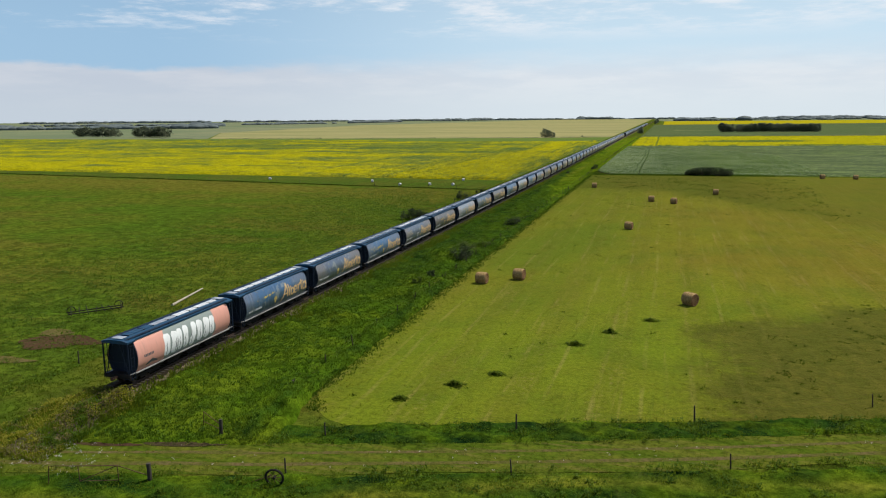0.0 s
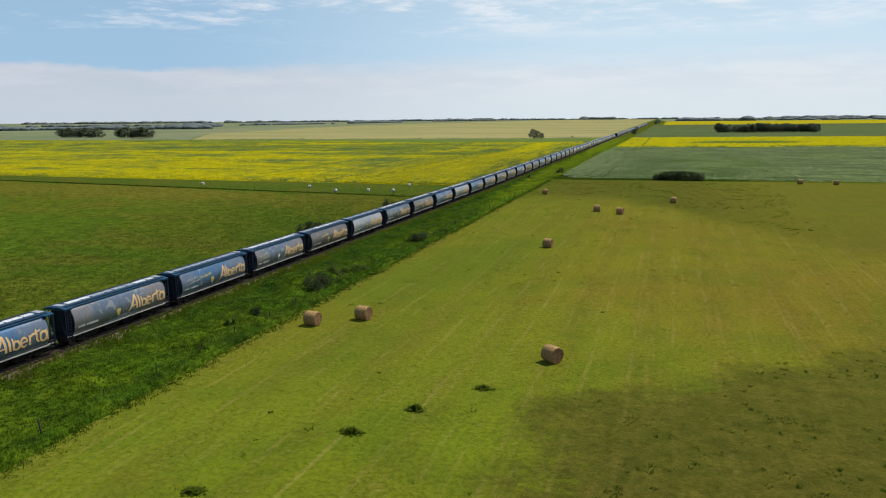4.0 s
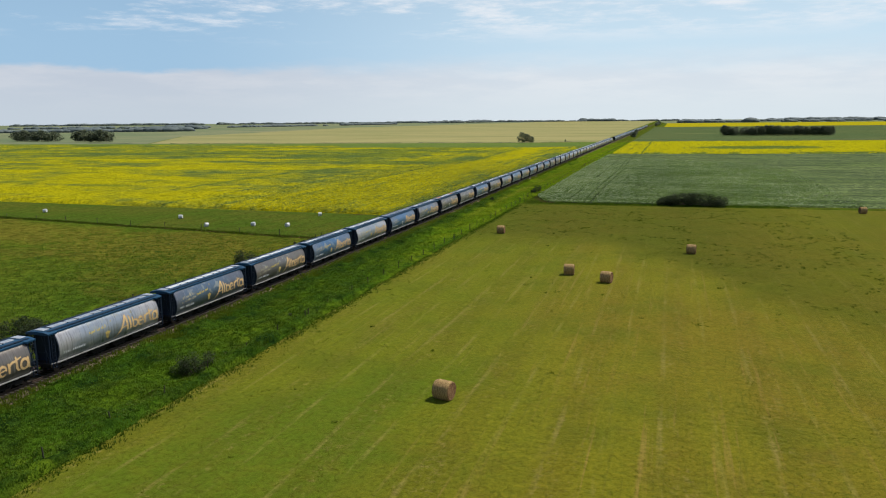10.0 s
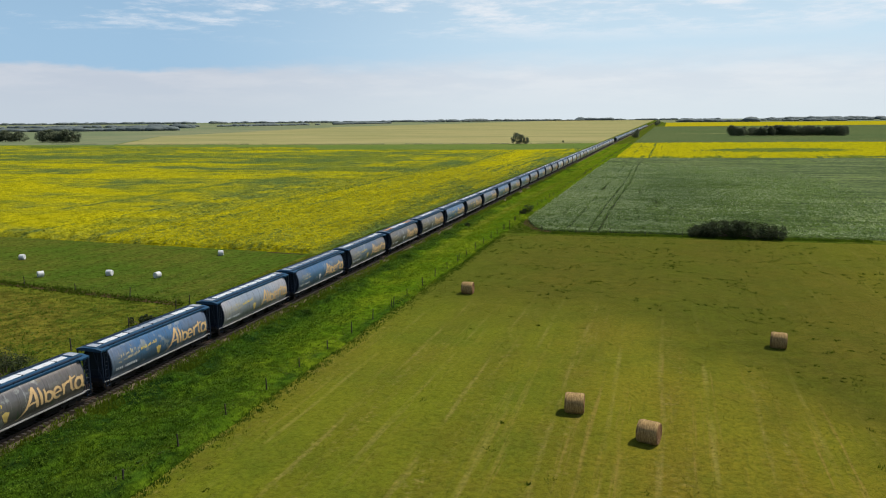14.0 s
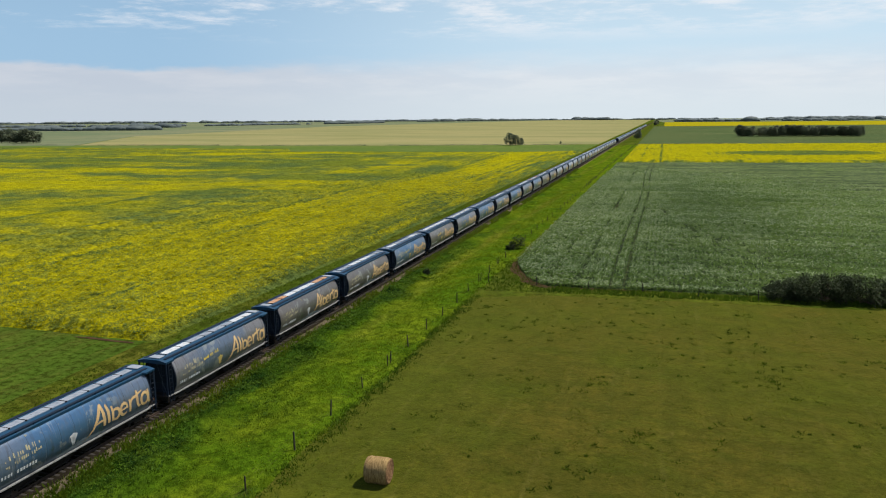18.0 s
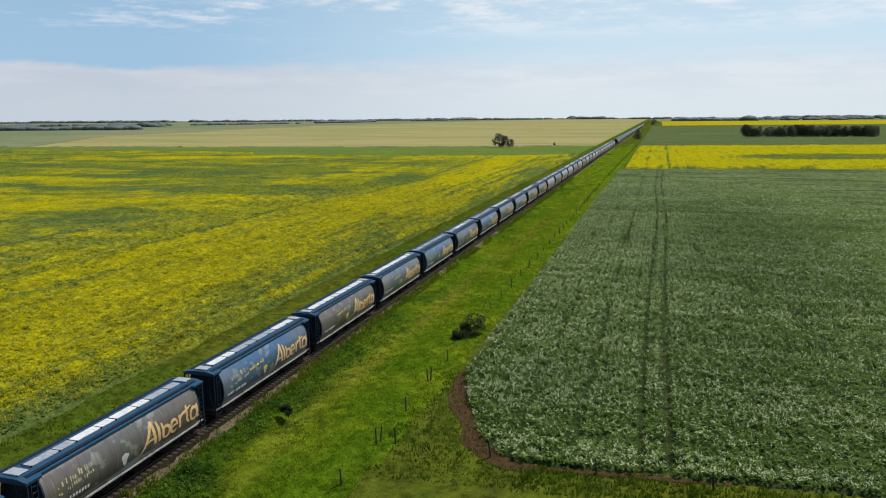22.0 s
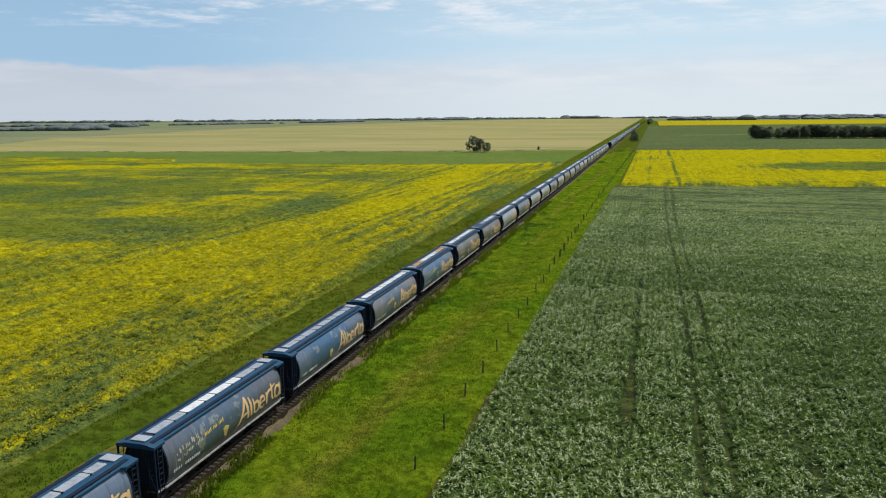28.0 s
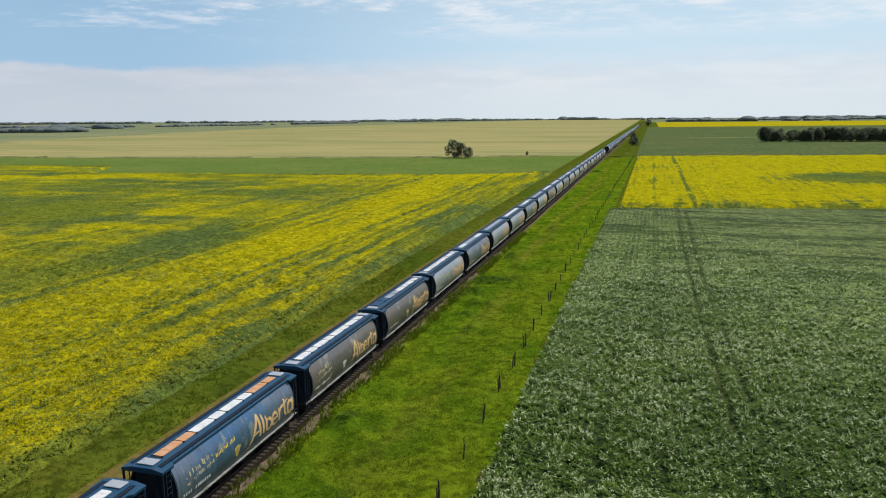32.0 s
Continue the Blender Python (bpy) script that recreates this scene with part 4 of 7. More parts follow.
soil_patch(11.6, 117.2, 3.2, 0.45, 14, 0.075, "loam", "bare worn earth at the old gateway")
soil_patch(5.2, 115.5, 3.6, 0.4, 13, 0.075, "soil", "bare worn earth beside the old crossing")


def embankment():
    ys = np.concatenate([np.arange(112, 640, 0.7), np.arange(640, 3400, 20.0)])
    for name, mat, lab in (("railway_ballast", "ballast", "low gravel bank under the railway line"), ("track_bed", "shaded_grime", "oily dark ballast between the rails, with shade painted in")):
        if name == "railway_ballast":
            R = rail(ys)
            G = land(2.5 + 0 * ys, ys)
            toe = np.interp(ys, [380, 440], [2.25, 2.15]) + 1.0 * np.maximum(R - 0.33 - G, 0.05) * np.interp(ys, [560, 680], [1, 0.3]) + 0.9 * (layers(ys / 2, 0 * ys, 15) - 0.5)
            cols = [(-toe, G - 0.06), (-(toe + 1.75) / 2, (R - 0.26 + G) / 2), (0 * ys - 1.75, R - 0.25), (0 * ys, R - 0.24), (0 * ys + 1.75, R - 0.25), ((toe + 1.75) / 2, (R - 0.26 + G) / 2), (toe, G - 0.06)]
        else:
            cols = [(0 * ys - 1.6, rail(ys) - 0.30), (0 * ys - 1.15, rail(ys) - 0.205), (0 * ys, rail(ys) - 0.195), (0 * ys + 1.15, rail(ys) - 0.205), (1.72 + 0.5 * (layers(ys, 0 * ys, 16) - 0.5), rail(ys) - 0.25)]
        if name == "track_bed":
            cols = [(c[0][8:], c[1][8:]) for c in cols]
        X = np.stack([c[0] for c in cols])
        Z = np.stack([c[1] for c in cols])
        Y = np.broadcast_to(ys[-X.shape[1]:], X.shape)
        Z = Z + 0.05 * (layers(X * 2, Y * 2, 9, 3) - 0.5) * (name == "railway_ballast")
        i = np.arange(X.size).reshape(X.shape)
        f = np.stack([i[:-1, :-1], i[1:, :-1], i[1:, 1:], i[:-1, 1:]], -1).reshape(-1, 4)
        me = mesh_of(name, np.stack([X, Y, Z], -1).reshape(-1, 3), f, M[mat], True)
        tagged(new(name, me), lab, "ballast", kind="structure")
    track = thing("railway_track", pose(0, 0, 0), "rusty rails on dark creosoted sleepers", "track", kind="structure")
    stops = [118.6, 122.5, 131, 185, 240, 290, 345, 420, 3400]
    for x in (-0.7535, 0.7535):
        bm = bmesh.new()
        for w, lo, hi in ((0.035, -0.05, 0.0), (0.012, -0.15, -0.04), (0.07, -0.18, -0.15)):
            rows = [[bm.verts.new((x + s * w, y, float(rail(y)) + z)) for s, z in ((-1, lo), (1, lo), (1, hi), (-1, hi))] for y in stops]
            for a, b in zip(rows, rows[1:]):
                for i in range(4):
                    bm.faces.new((a[i], a[(i + 1) % 4], b[(i + 1) % 4], b[i]))
        attach("rail", from_bm("rail", bm, M["rail"]), track)
    tie = box_mesh("sleeper", M["tie"], -1.28, 1.28, -0.11, 0.11, -0.16, 0, bevel=0.015)
    for k in range(8, 140):
        y = 114 + 0.56 * k
        attach("sleeper", tie, track, pose(random.uniform(-0.05, 0.05), y, float(rail(y)) - 0.18, 0, 0, random.uniform(-1.5, 1.5)))
    c = np.array([[x, y, z] for x in (-1.28, 1.28) for y in (-0.11, 0.11) for z in (-0.16, 0)])
    q = np.array([[0, 1, 3, 2], [4, 6, 7, 5], [0, 4, 5, 1], [2, 3, 7, 6], [1, 5, 7, 3]])
    yy = np.arange(114 + 0.56 * 140, 1400, 0.56)
    v = (c[None] + np.stack([0 * yy, yy, rail(yy) - 0.18], -1)[:, None]).reshape(-1, 3)
    f = (q[None] + 8 * np.arange(len(yy))[:, None, None]).reshape(-1, 4)
    tagged(attach("sleepers", mesh_of("sleepers", v, f, M["tie"]), track), kind="stuff")


embankment()


# ---- crops ----
# poor and rich patches of the bloom: x, y, half width, half length, amount
BLOOM = [(-80, 697, 16, 13, -0.75), (-145, 634, 46, 17, -0.65), (-90, 632, 9, 46, 0.28), (-54, 606, 10, 32, -0.65), (-82, 561, 22, 8, -0.3), (-26, 498, 6, 14, -0.4), (-136, 508, 36, 20, 0.30),
         (-170, 600, 60, 11, -0.35), (-105, 556, 26, 11, -0.3), (-232, 723, 70, 9, 0.5), (-44, 790, 20, 8, -0.4), (-30, 528, 11, 26, 0.2), (-260, 560, 90, 16, 0.25), (-300, 640, 90, 14, -0.4)]


def bloom(x, y):
    """Where the western canola flowers: streaks along the railway near it, wide drifts farther off."""
    out = np.clip((-55 - x) / 45, 0, 1)
    streak = (1 - out) * layers(x / 7 + 0.015 * y, y / 60, 21, 5) + out * layers(x / 24, y / 17, 22, 5)
    wide = layers(x / 70, y / 60, 31, 3)
    drill = (1 - out) * layers(x / 2.2 + 0.006 * y, y / 55, 35, 3) + out * layers(x / 6, y / 5, 36, 3)
    strip = np.exp(-(((x + 33.5 + 0.03 * (y - 400)) / 10) ** 2))
    rim = np.clip((-13.2 - x) / np.interp(y, [356, 385, 440, 480, 520], [9, 16, 17, 12, 8]), 0, 1)
    lane = np.abs((x + 43.5 + np.sin(y / 40)) % 27.0 - 13.5)
    b = 0.50 - 0.04 * out - 0.13 * np.clip((y - 515) / 50, 0, 1) + 0.18 * np.clip((475 - y) / 60, 0, 1) + 2.0 * (0.42 * streak + 0.22 * wide + 0.36 * drill - 0.50) + 0.42 * strip - 0.45 * (lane < 0.5) * (x > -120)
    last = np.exp(-(((can_high(x) - y - 13) / 7) ** 2)) * (x > -215)
    b = b + 0.35 * last
    for px, py, rx, ry, amount in BLOOM:
        b = b + amount * np.exp(-(((x - px) / rx) ** 2) - ((y - py - 0.15 * (x - px)) / ry) ** 2)
    return np.clip(b, -0.2, 1.1) * (0.74 + 0.26 * rim) * np.clip((-12.6 - x) / 1.6, 0.25, 1)


def margin(x, y):
    """Rises from 0 at the western canola's edge to 1 inside it."""
    e = np.minimum(np.minimum(-12.7 - x, y - can_low(x)), can_high(x) - y) + 1.6 * (layers(x / 2.5, y / 2.5, 45, 3) - 0.5)
    return np.clip(e / 2.0, 0.02, 1)


def canola():
    h = lambda x, y: margin(x, y) * (0.95 + 1.0 * (layers(x * 0.95, y * 0.85, 1, 2) - 0.5) - 0.25 * (layers(x / 3, y / 9, 2, 2) < 0.36)) + land(x, y)
    far = lambda x, y: 1.0 + 0.7 * (layers(x / 3, y / 3, 1, 2) - 0.5) + land(x, y)
    ease = lambda x, y: np.clip(np.maximum((y - 585) / 30, (-75 - x) / 22), 0, 1)
    verts, faces = joined([
        sheet(-100, -12.3, 225, can_low, lambda x: 620 + 0 * x, 520, lambda x, y: h(x, y) * (1 - ease(x, y)) + far(x, y) * margin(x, y) * ease(x, y), (0, 1, 1, 0)),
        sheet(-100, -12.3, 118, lambda x: 617.5 + 0 * x, can_high, 180, lambda x, y: far(x, y) * margin(x, y), (0, 1, 0, 1)),
        sheet(-800, -97.5, 280, can_low, can_high, 170, far, (1, 0, 1, 1)),
    ])
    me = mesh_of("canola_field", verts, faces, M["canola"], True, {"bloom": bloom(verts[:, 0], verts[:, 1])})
    tagged(new("canola_field", me), "canola field in streaky yellow bloom over green leaves", "field", kind="structure")
    x, y = scattered(-70, -12.9, 356, 600, 8.0)
    keep = (y > can_low(x) + 0.4) & (rng.random(len(x)) < np.clip(1.5 - (-13 - x) / 40, 0.0, 1) * np.clip((605 - y) / 90, 0, 1))
    x, y = x[keep], y[keep]
    mg = margin(x, y)
    x, y, mg = x[mg > 0.2], y[mg > 0.2], mg[mg > 0.2]
    b = bloom(x, y) + 1.0 * (layers(x / 1.3, y / 1.6, 41, 3) - 0.5) + 2.2 * (layers(x / 1.5, y / 26, 42, 3) - 0.5)
    g = land(x, y)
    me = mesh_of("canola_plants", *leaves(x, y, mg * (0.70 + 0.9 * (layers(x * 0.95, y * 0.85, 1, 2) - 0.5)) + g, 0.26, 4, 0.34, 0.40, 1.0, True), M["canola_leaf"])
    tagged(new("canola_plants", me), "green canola stalks and leaves", "crop", kind="stuff")
    f = rng.random(len(x)) < np.clip(b * 1.5 - 0.12, 0.04, 1)
    me = mesh_of("canola_blossom", *leaves(x[f], y[f], g[f] + mg[f] * (0.90 + 0.9 * (layers(x[f] * 0.95, y[f] * 0.85, 1, 2) - 0.5)), 0.115, 9, 0.38, 0.30, 1.3, True), M["canola_flower"])
    tagged(new("canola_blossom", me), "bright yellow canola flower heads", "flowers", kind="stuff")
    v, q = joined([sheet(20, 60, 90, canr_low, canr_high, 100, far, (1, 0, 1, 1)), sheet(59.8, 800, 150, canr_low, canr_high, 90, far, (0, 1, 1, 1))])
    xx, yy = v[:, 0], v[:, 1]
    gap = np.exp(-(((xx - 39.5) / 0.9) ** 2)) + 0.55 * np.exp(-(((xx - 29) / 0.8) ** 2))
    hole = np.exp(-((np.hypot((xx - 122) / 40, (yy - 790 - 0.2 * (xx - 122)) / 24)) ** 3 * (0.6 + 0.8 * layers(xx / 9, yy / 5, 54))))
    rim = np.exp(-(((yy - canr_low(xx)) / 14) ** 2)) * (layers(xx / 12, yy / 5, 53) > 0.45)
    bl = np.clip(0.92 + 0.7 * (layers(xx / 30, yy / 18, 51) - 0.5) - 0.95 * gap * (layers(xx / 3, yy / 12, 52) > 0.40) - 2.4 * hole - 0.7 * rim, -0.6, 1.15)
    tagged(new("canola_field", mesh_of("canola_field_east", v, q, M["canola"], True, {"bloom": bl})), "bright yellow canola field with dark wheel tracks", "field", kind="structure")


canola()


def thin(x, y):
    """Where the beans stand thin: wheel tracks along the field and a few poor patches."""
    t = np.exp(-(((x - 36.4 + 0.4 * np.sin(y / 30)) / 0.36) ** 2)) + np.exp(-(((x - 34.4 + 0.4 * np.sin(y / 30)) / 0.36) ** 2))
    t = t * np.clip(2.6 * layers(x * 0.3, y / 7, 62) - 0.2, 0.5, 1.0)
    t = t + 0.8 * np.exp(-(((x - 29.3) / 0.4) ** 2)) * (layers(x * 0, y / 14, 61) > 0.42)
    t = t + 0.6 * np.exp(-(((x - 24.8) / 0.4) ** 2)) * (layers(x * 0, y / 17, 64) > 0.45)
    for px, py, rx, ry in ((47.4, 454.6, 1.6, 9), (29.1, 491, 1.0, 9), (22.8, 493.4, 0.9, 6), (41.9, 482, 1.4, 6), (52, 440, 1.5, 6)):
        t = t + 0.85 * np.exp(-(((x - px) / rx) ** 2) - ((y - py) / ry) ** 2) * (0.4 + layers(x * 2, y, 63))
    return np.clip(t, 0, 1)


def turned(x, y):
    """Where the beans' leaves get their painted whitish gloss."""
    t = 0.34 + 0.45 * np.exp(-(((x - 28) / 24) ** 2)) + np.interp(y, [400, 460, 520], [2.2, 1.6, 0.9]) * (layers(x / 40, y / 3.0, 66, 3) - 0.5) + 0.6 * (layers(x / 20, y / 30, 67, 3) - 0.5)
    return np.clip(t, 0, 1)


def beans():
    sown = lambda x, y: np.clip(1.35 - np.hypot((x - 28) * 1.1, np.maximum(y - 500, 0) * 0.75) / 78, 0, 1)
    ease = lambda x, y: np.clip(np.maximum((y - 540) / 30, (x - 60) / 16), 0, 1)
    h = lambda x, y: (0.50 - 0.26 * sown(x, y) + 0.60 * (layers(x * 1.1, y * 0.8, 5, 2) - 0.5)) * (1 - 0.85 * thin(x, y))
    far = lambda x, y: 0.50 - 0.30 * sown(x, y) + 0.3 * (layers(x / 2, y / 1.5, 5, 2) - 0.5) - 0.15 * thin(x, y)
    verts, faces = joined([
        sheet(17.6, 80, 170, bean_low, lambda x: 575 + 0 * x, 300, lambda x, y: h(x, y) * (1 - ease(x, y)) + far(x, y) * ease(x, y), (1, 0, 1, 0)),
        sheet(17.6, 80, 110, lambda x: 572.5 + 0 * x, bean_high, 120, far, (1, 0, 0, 1)),
        sheet(77.5, 520, 130, bean_low, bean_high, 170, far, (0, 1, 1, 1)),
    ])
    X, Y = verts[:, 0], verts[:, 1]
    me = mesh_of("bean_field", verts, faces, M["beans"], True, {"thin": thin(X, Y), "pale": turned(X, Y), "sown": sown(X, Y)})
    tagged(new("bean_field", me), "green bean field in rows, whitish leaf gloss painted in", "field", kind="structure")
    x, y = scattered(17.7, 110, 392, 640, 13.0)
    x = np.where(x < 50 + 24 * (layers(x / 9, y / 6, 68) - 0.5), np.round(x / 0.75) * 0.75 + rng.normal(0, 0.21, len(x)), x)
    s = sown(x, y)
    keep = (y > bean_low(x) + 0.2) & (y < bean_high(x) - 0.3) & (rng.random(len(x)) > thin(x, y) * 1.1) & (rng.random(len(x)) < np.clip(s, 0, 1) ** 1.15 * (0.5 + 0.7 * turned(x, y)))
    x, y, s = x[keep], y[keep], s[keep]
    size = 0.24 * (1 + 0.8 * (1 - s))
    me = mesh_of("bean_plants", *leaves(x, y, 0.26 + 0.35 * (layers(x * 1.1, y * 0.8, 5, 2) - 0.5), size * 1.35, 3, 0.26, 0.34, 1.0, True, 0.24), M["bean"])
    tagged(new("bean_plants", me), "green bean plants standing in rows", "crop", kind="stuff")
    k = rng.random(len(x)) < (0.09 + 0.52 * turned(x, y)) * np.clip(1.8 * layers(x / 1.6, y / 1.1, 69, 3) - 0.0, 0.2, 1.25)
    me = mesh_of("bean_leaf_undersides", *leaves(x[k], y[k], 0.50 + 0.40 * (layers(x[k] * 1.1, y[k] * 0.8, 5, 2) - 0.5), size[k] * 0.9, 4, 0.28, 0.24, 1.1, True, 0.16), M["bean_gloss"])
    tagged(new("bean_leaf_undersides", me), "pale whitish bean leaves with sun gloss painted in", "crop", kind="stuff")


beans()


# ---- grass ----
def bank(x, y):
    """The ground with the railway's gravel bank on it."""
    g, r = land(x, y), rail(y)
    toe = 2.15 + 1.15 * np.maximum(r - 0.33 - g, 0.05)
    return g + np.clip((toe - np.abs(x)) / (toe - 1.9), 0, 1) * np.maximum(r - 0.35 - g, 0)


def rankness(x, y):
    """1 where the verge is overgrown, 0 where it is short."""
    patchy = layers(x / 6, y / 9, 79, 3)
    ditch = np.clip(1.1 - (y - 322 + 6.5 * (x - 4.5) + 34 * (patchy - 0.5)) / 50, 0, 1)
    track = np.clip((7.2 - x + 5 * (layers(x / 3, y / 7, 86, 3) - 0.5)) / 2.2, 0, 1) * np.clip(1.5 - (y - 350) / 70, 0.0, 1)
    weeds = np.clip(5.0 * (layers(x / 4, y / 9, 87, 4) - 0.60), 0, 1) * np.clip((13 - x) / 8, 0.15, 1)
    return np.clip(np.maximum(np.maximum(ditch, track), weeds), 0, 1)


def tone(x, y):
    """1 where the verge's growth is dark: reeds beside the track, weeds along the fence, patches between."""
    k = rankness(x, y) * np.interp(y, [115, 150, 190], [0.35, 0.5, 1.0])
    t = 0.95 * np.exp(-(((x - 4.2) / 2.8) ** 2)) + 0.6 * np.exp(-(((x - 15.2) / 1.2) ** 2)) + 2.4 * (layers(x / 4, y / 7, 107, 4) - 0.46)
    line = 0.95 * np.exp(-(((x - 15.3) / 0.8) ** 2)) * np.clip(3.2 * layers(x / 3, y / 3, 110, 3) - 0.8, 0, 1) * (y < 330)
    return np.maximum(k * (0.52 + 0.48 * np.clip(t, 0, 1)), line)


def growth(x, y):
    """The height of the grass and weeds on the eastern verge."""
    lump, patchy = layers(x / 3.2, y / 4.0, 71, 4), layers(x / 6, y / 9, 79, 3)
    mound = np.clip((lump - 0.40) * 3.6, 0, 1) + 0.35 * np.clip((layers(x / 0.9, y / 1.1, 89, 2) - 0.4) * 2.5, 0, 1)
    k = rankness(x, y)
    h = k * (0.10 + 0.95 * mound * (0.30 + patchy) + 0.35 * np.exp(-(((x - 14.9) / 0.9) ** 2)) * (y < 330)) + (1 - k) * (0.05 + 0.75 * np.clip(layers(x / 1.5, y / 1.9, 88, 3) - 0.36, 0, 1))
    return h * np.clip((x - 1.6) / 2.0, 0.15, 1)


def verge_cover():
    """The closed canopy of the eastern verge, which the single blades stand on."""
    n, m = 1500, 34
    u, v = np.meshgrid(np.linspace(0, 1, m), np.linspace(0, 1, n), indexing="ij")
    south = lambda x: road_mid(x) + 2.2 + 1.2 * (layers(x / 2, 0 * x, 93, 3) - 0.5)
    v = 0.55 * v + 0.45 * v * v
    y = 114 + (925 - 114) * v
    rim = np.where(y < 388, 16.1 + 1.1 * (layers(y / 4.0, 0 * y + 0.5, 91, 4) - 0.4), edge(y) - 0.25 + 0.5 * (layers(y / 3.0, 0 * y, 92, 3) - 0.5))
    rim = rim + 1.6 * np.clip((131 - y) / 12, 0, 1) ** 2
    x = 2.1 + (rim - 2.1) * u
    y = south(x) + (925 - south(x)) * v
    hem = (u == 0) | (u == 1) | (v == 0) | (v == 1)
    z = bank(x, y) + np.where(hem, -0.06, growth(x, y) * 0.85 * np.clip((y - south(x)) / 4, 0.1, 1))
    i = np.arange(x.size).reshape(x.shape)
    f = np.stack([i[:-1, :-1], i[1:, :-1], i[1:, 1:], i[:-1, 1:]], -1).reshape(-1, 4)
    trail = np.exp(-(((x - 8.3 - 1.2 * np.sin(y / 37)) / 1.5) ** 2)) * np.clip((y - 350) / 40, 0, 1) * np.clip(3 * layers(x / 3, y / 20, 94, 3) - 0.9, 0, 1)
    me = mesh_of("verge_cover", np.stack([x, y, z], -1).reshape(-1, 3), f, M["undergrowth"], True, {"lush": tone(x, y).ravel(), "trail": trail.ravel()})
    tagged(new("verge_cover", me), "rank green grass and weeds filling the railway verge", "grass", kind="stuff")


verge_cover()


def roadside_cover():
    """Unmown growth on both sides of the earth road."""
    north = (17.0, 120.0, lambda x: road_mid(x) + 2.5 + 1.0 * (layers(x / 2, 0 * x, 97, 3) - 0.5), lambda x: np.maximum(hay_low(x), road_mid(x) + 2.9) + 0.7 * layers(x / 1.5, 0 * x, 98, 3), 12, 0.75)
    south = (-30.0, 110.0, lambda x: road_mid(x) - 26 + 0 * x, lambda x: road_mid(x) - 2.7 + 1.2 * (layers(x / 2, 0 * x, 99, 3) - 0.5), 60, 0.5)
    for x0, x1, low, high, n, tall in (north, south):
        m = int((x1 - x0) / 0.5)
        rise = lambda x, y: land(x, y) + tall * (0.06 + 1.2 * np.clip(layers(x / 1.8, y / 1.2, 101, 4) - 0.36, 0, 1))
        v, f = sheet(x0, x1, m, low, high, n, rise)
        x, y = v[:, 0], v[:, 1]
        off = y - road_mid(x)
        dry = np.exp(-(((off + 6.0 + 1.5 * np.sin(x / 9)) / 1.3) ** 2)) * np.clip(3 * layers(x / 6, y / 2, 102, 3) - 0.8, 0, 1)
        lush = np.clip(0.74 + 2.4 * (layers(x / 3, y / 1.4, 103, 4) - 0.48), 0.15, 1)
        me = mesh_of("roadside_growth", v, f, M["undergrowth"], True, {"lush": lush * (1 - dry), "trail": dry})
        tagged(new("roadside_growth", me), "unmown green growth along the earth road", "grass", kind="stuff")


roadside_cover()


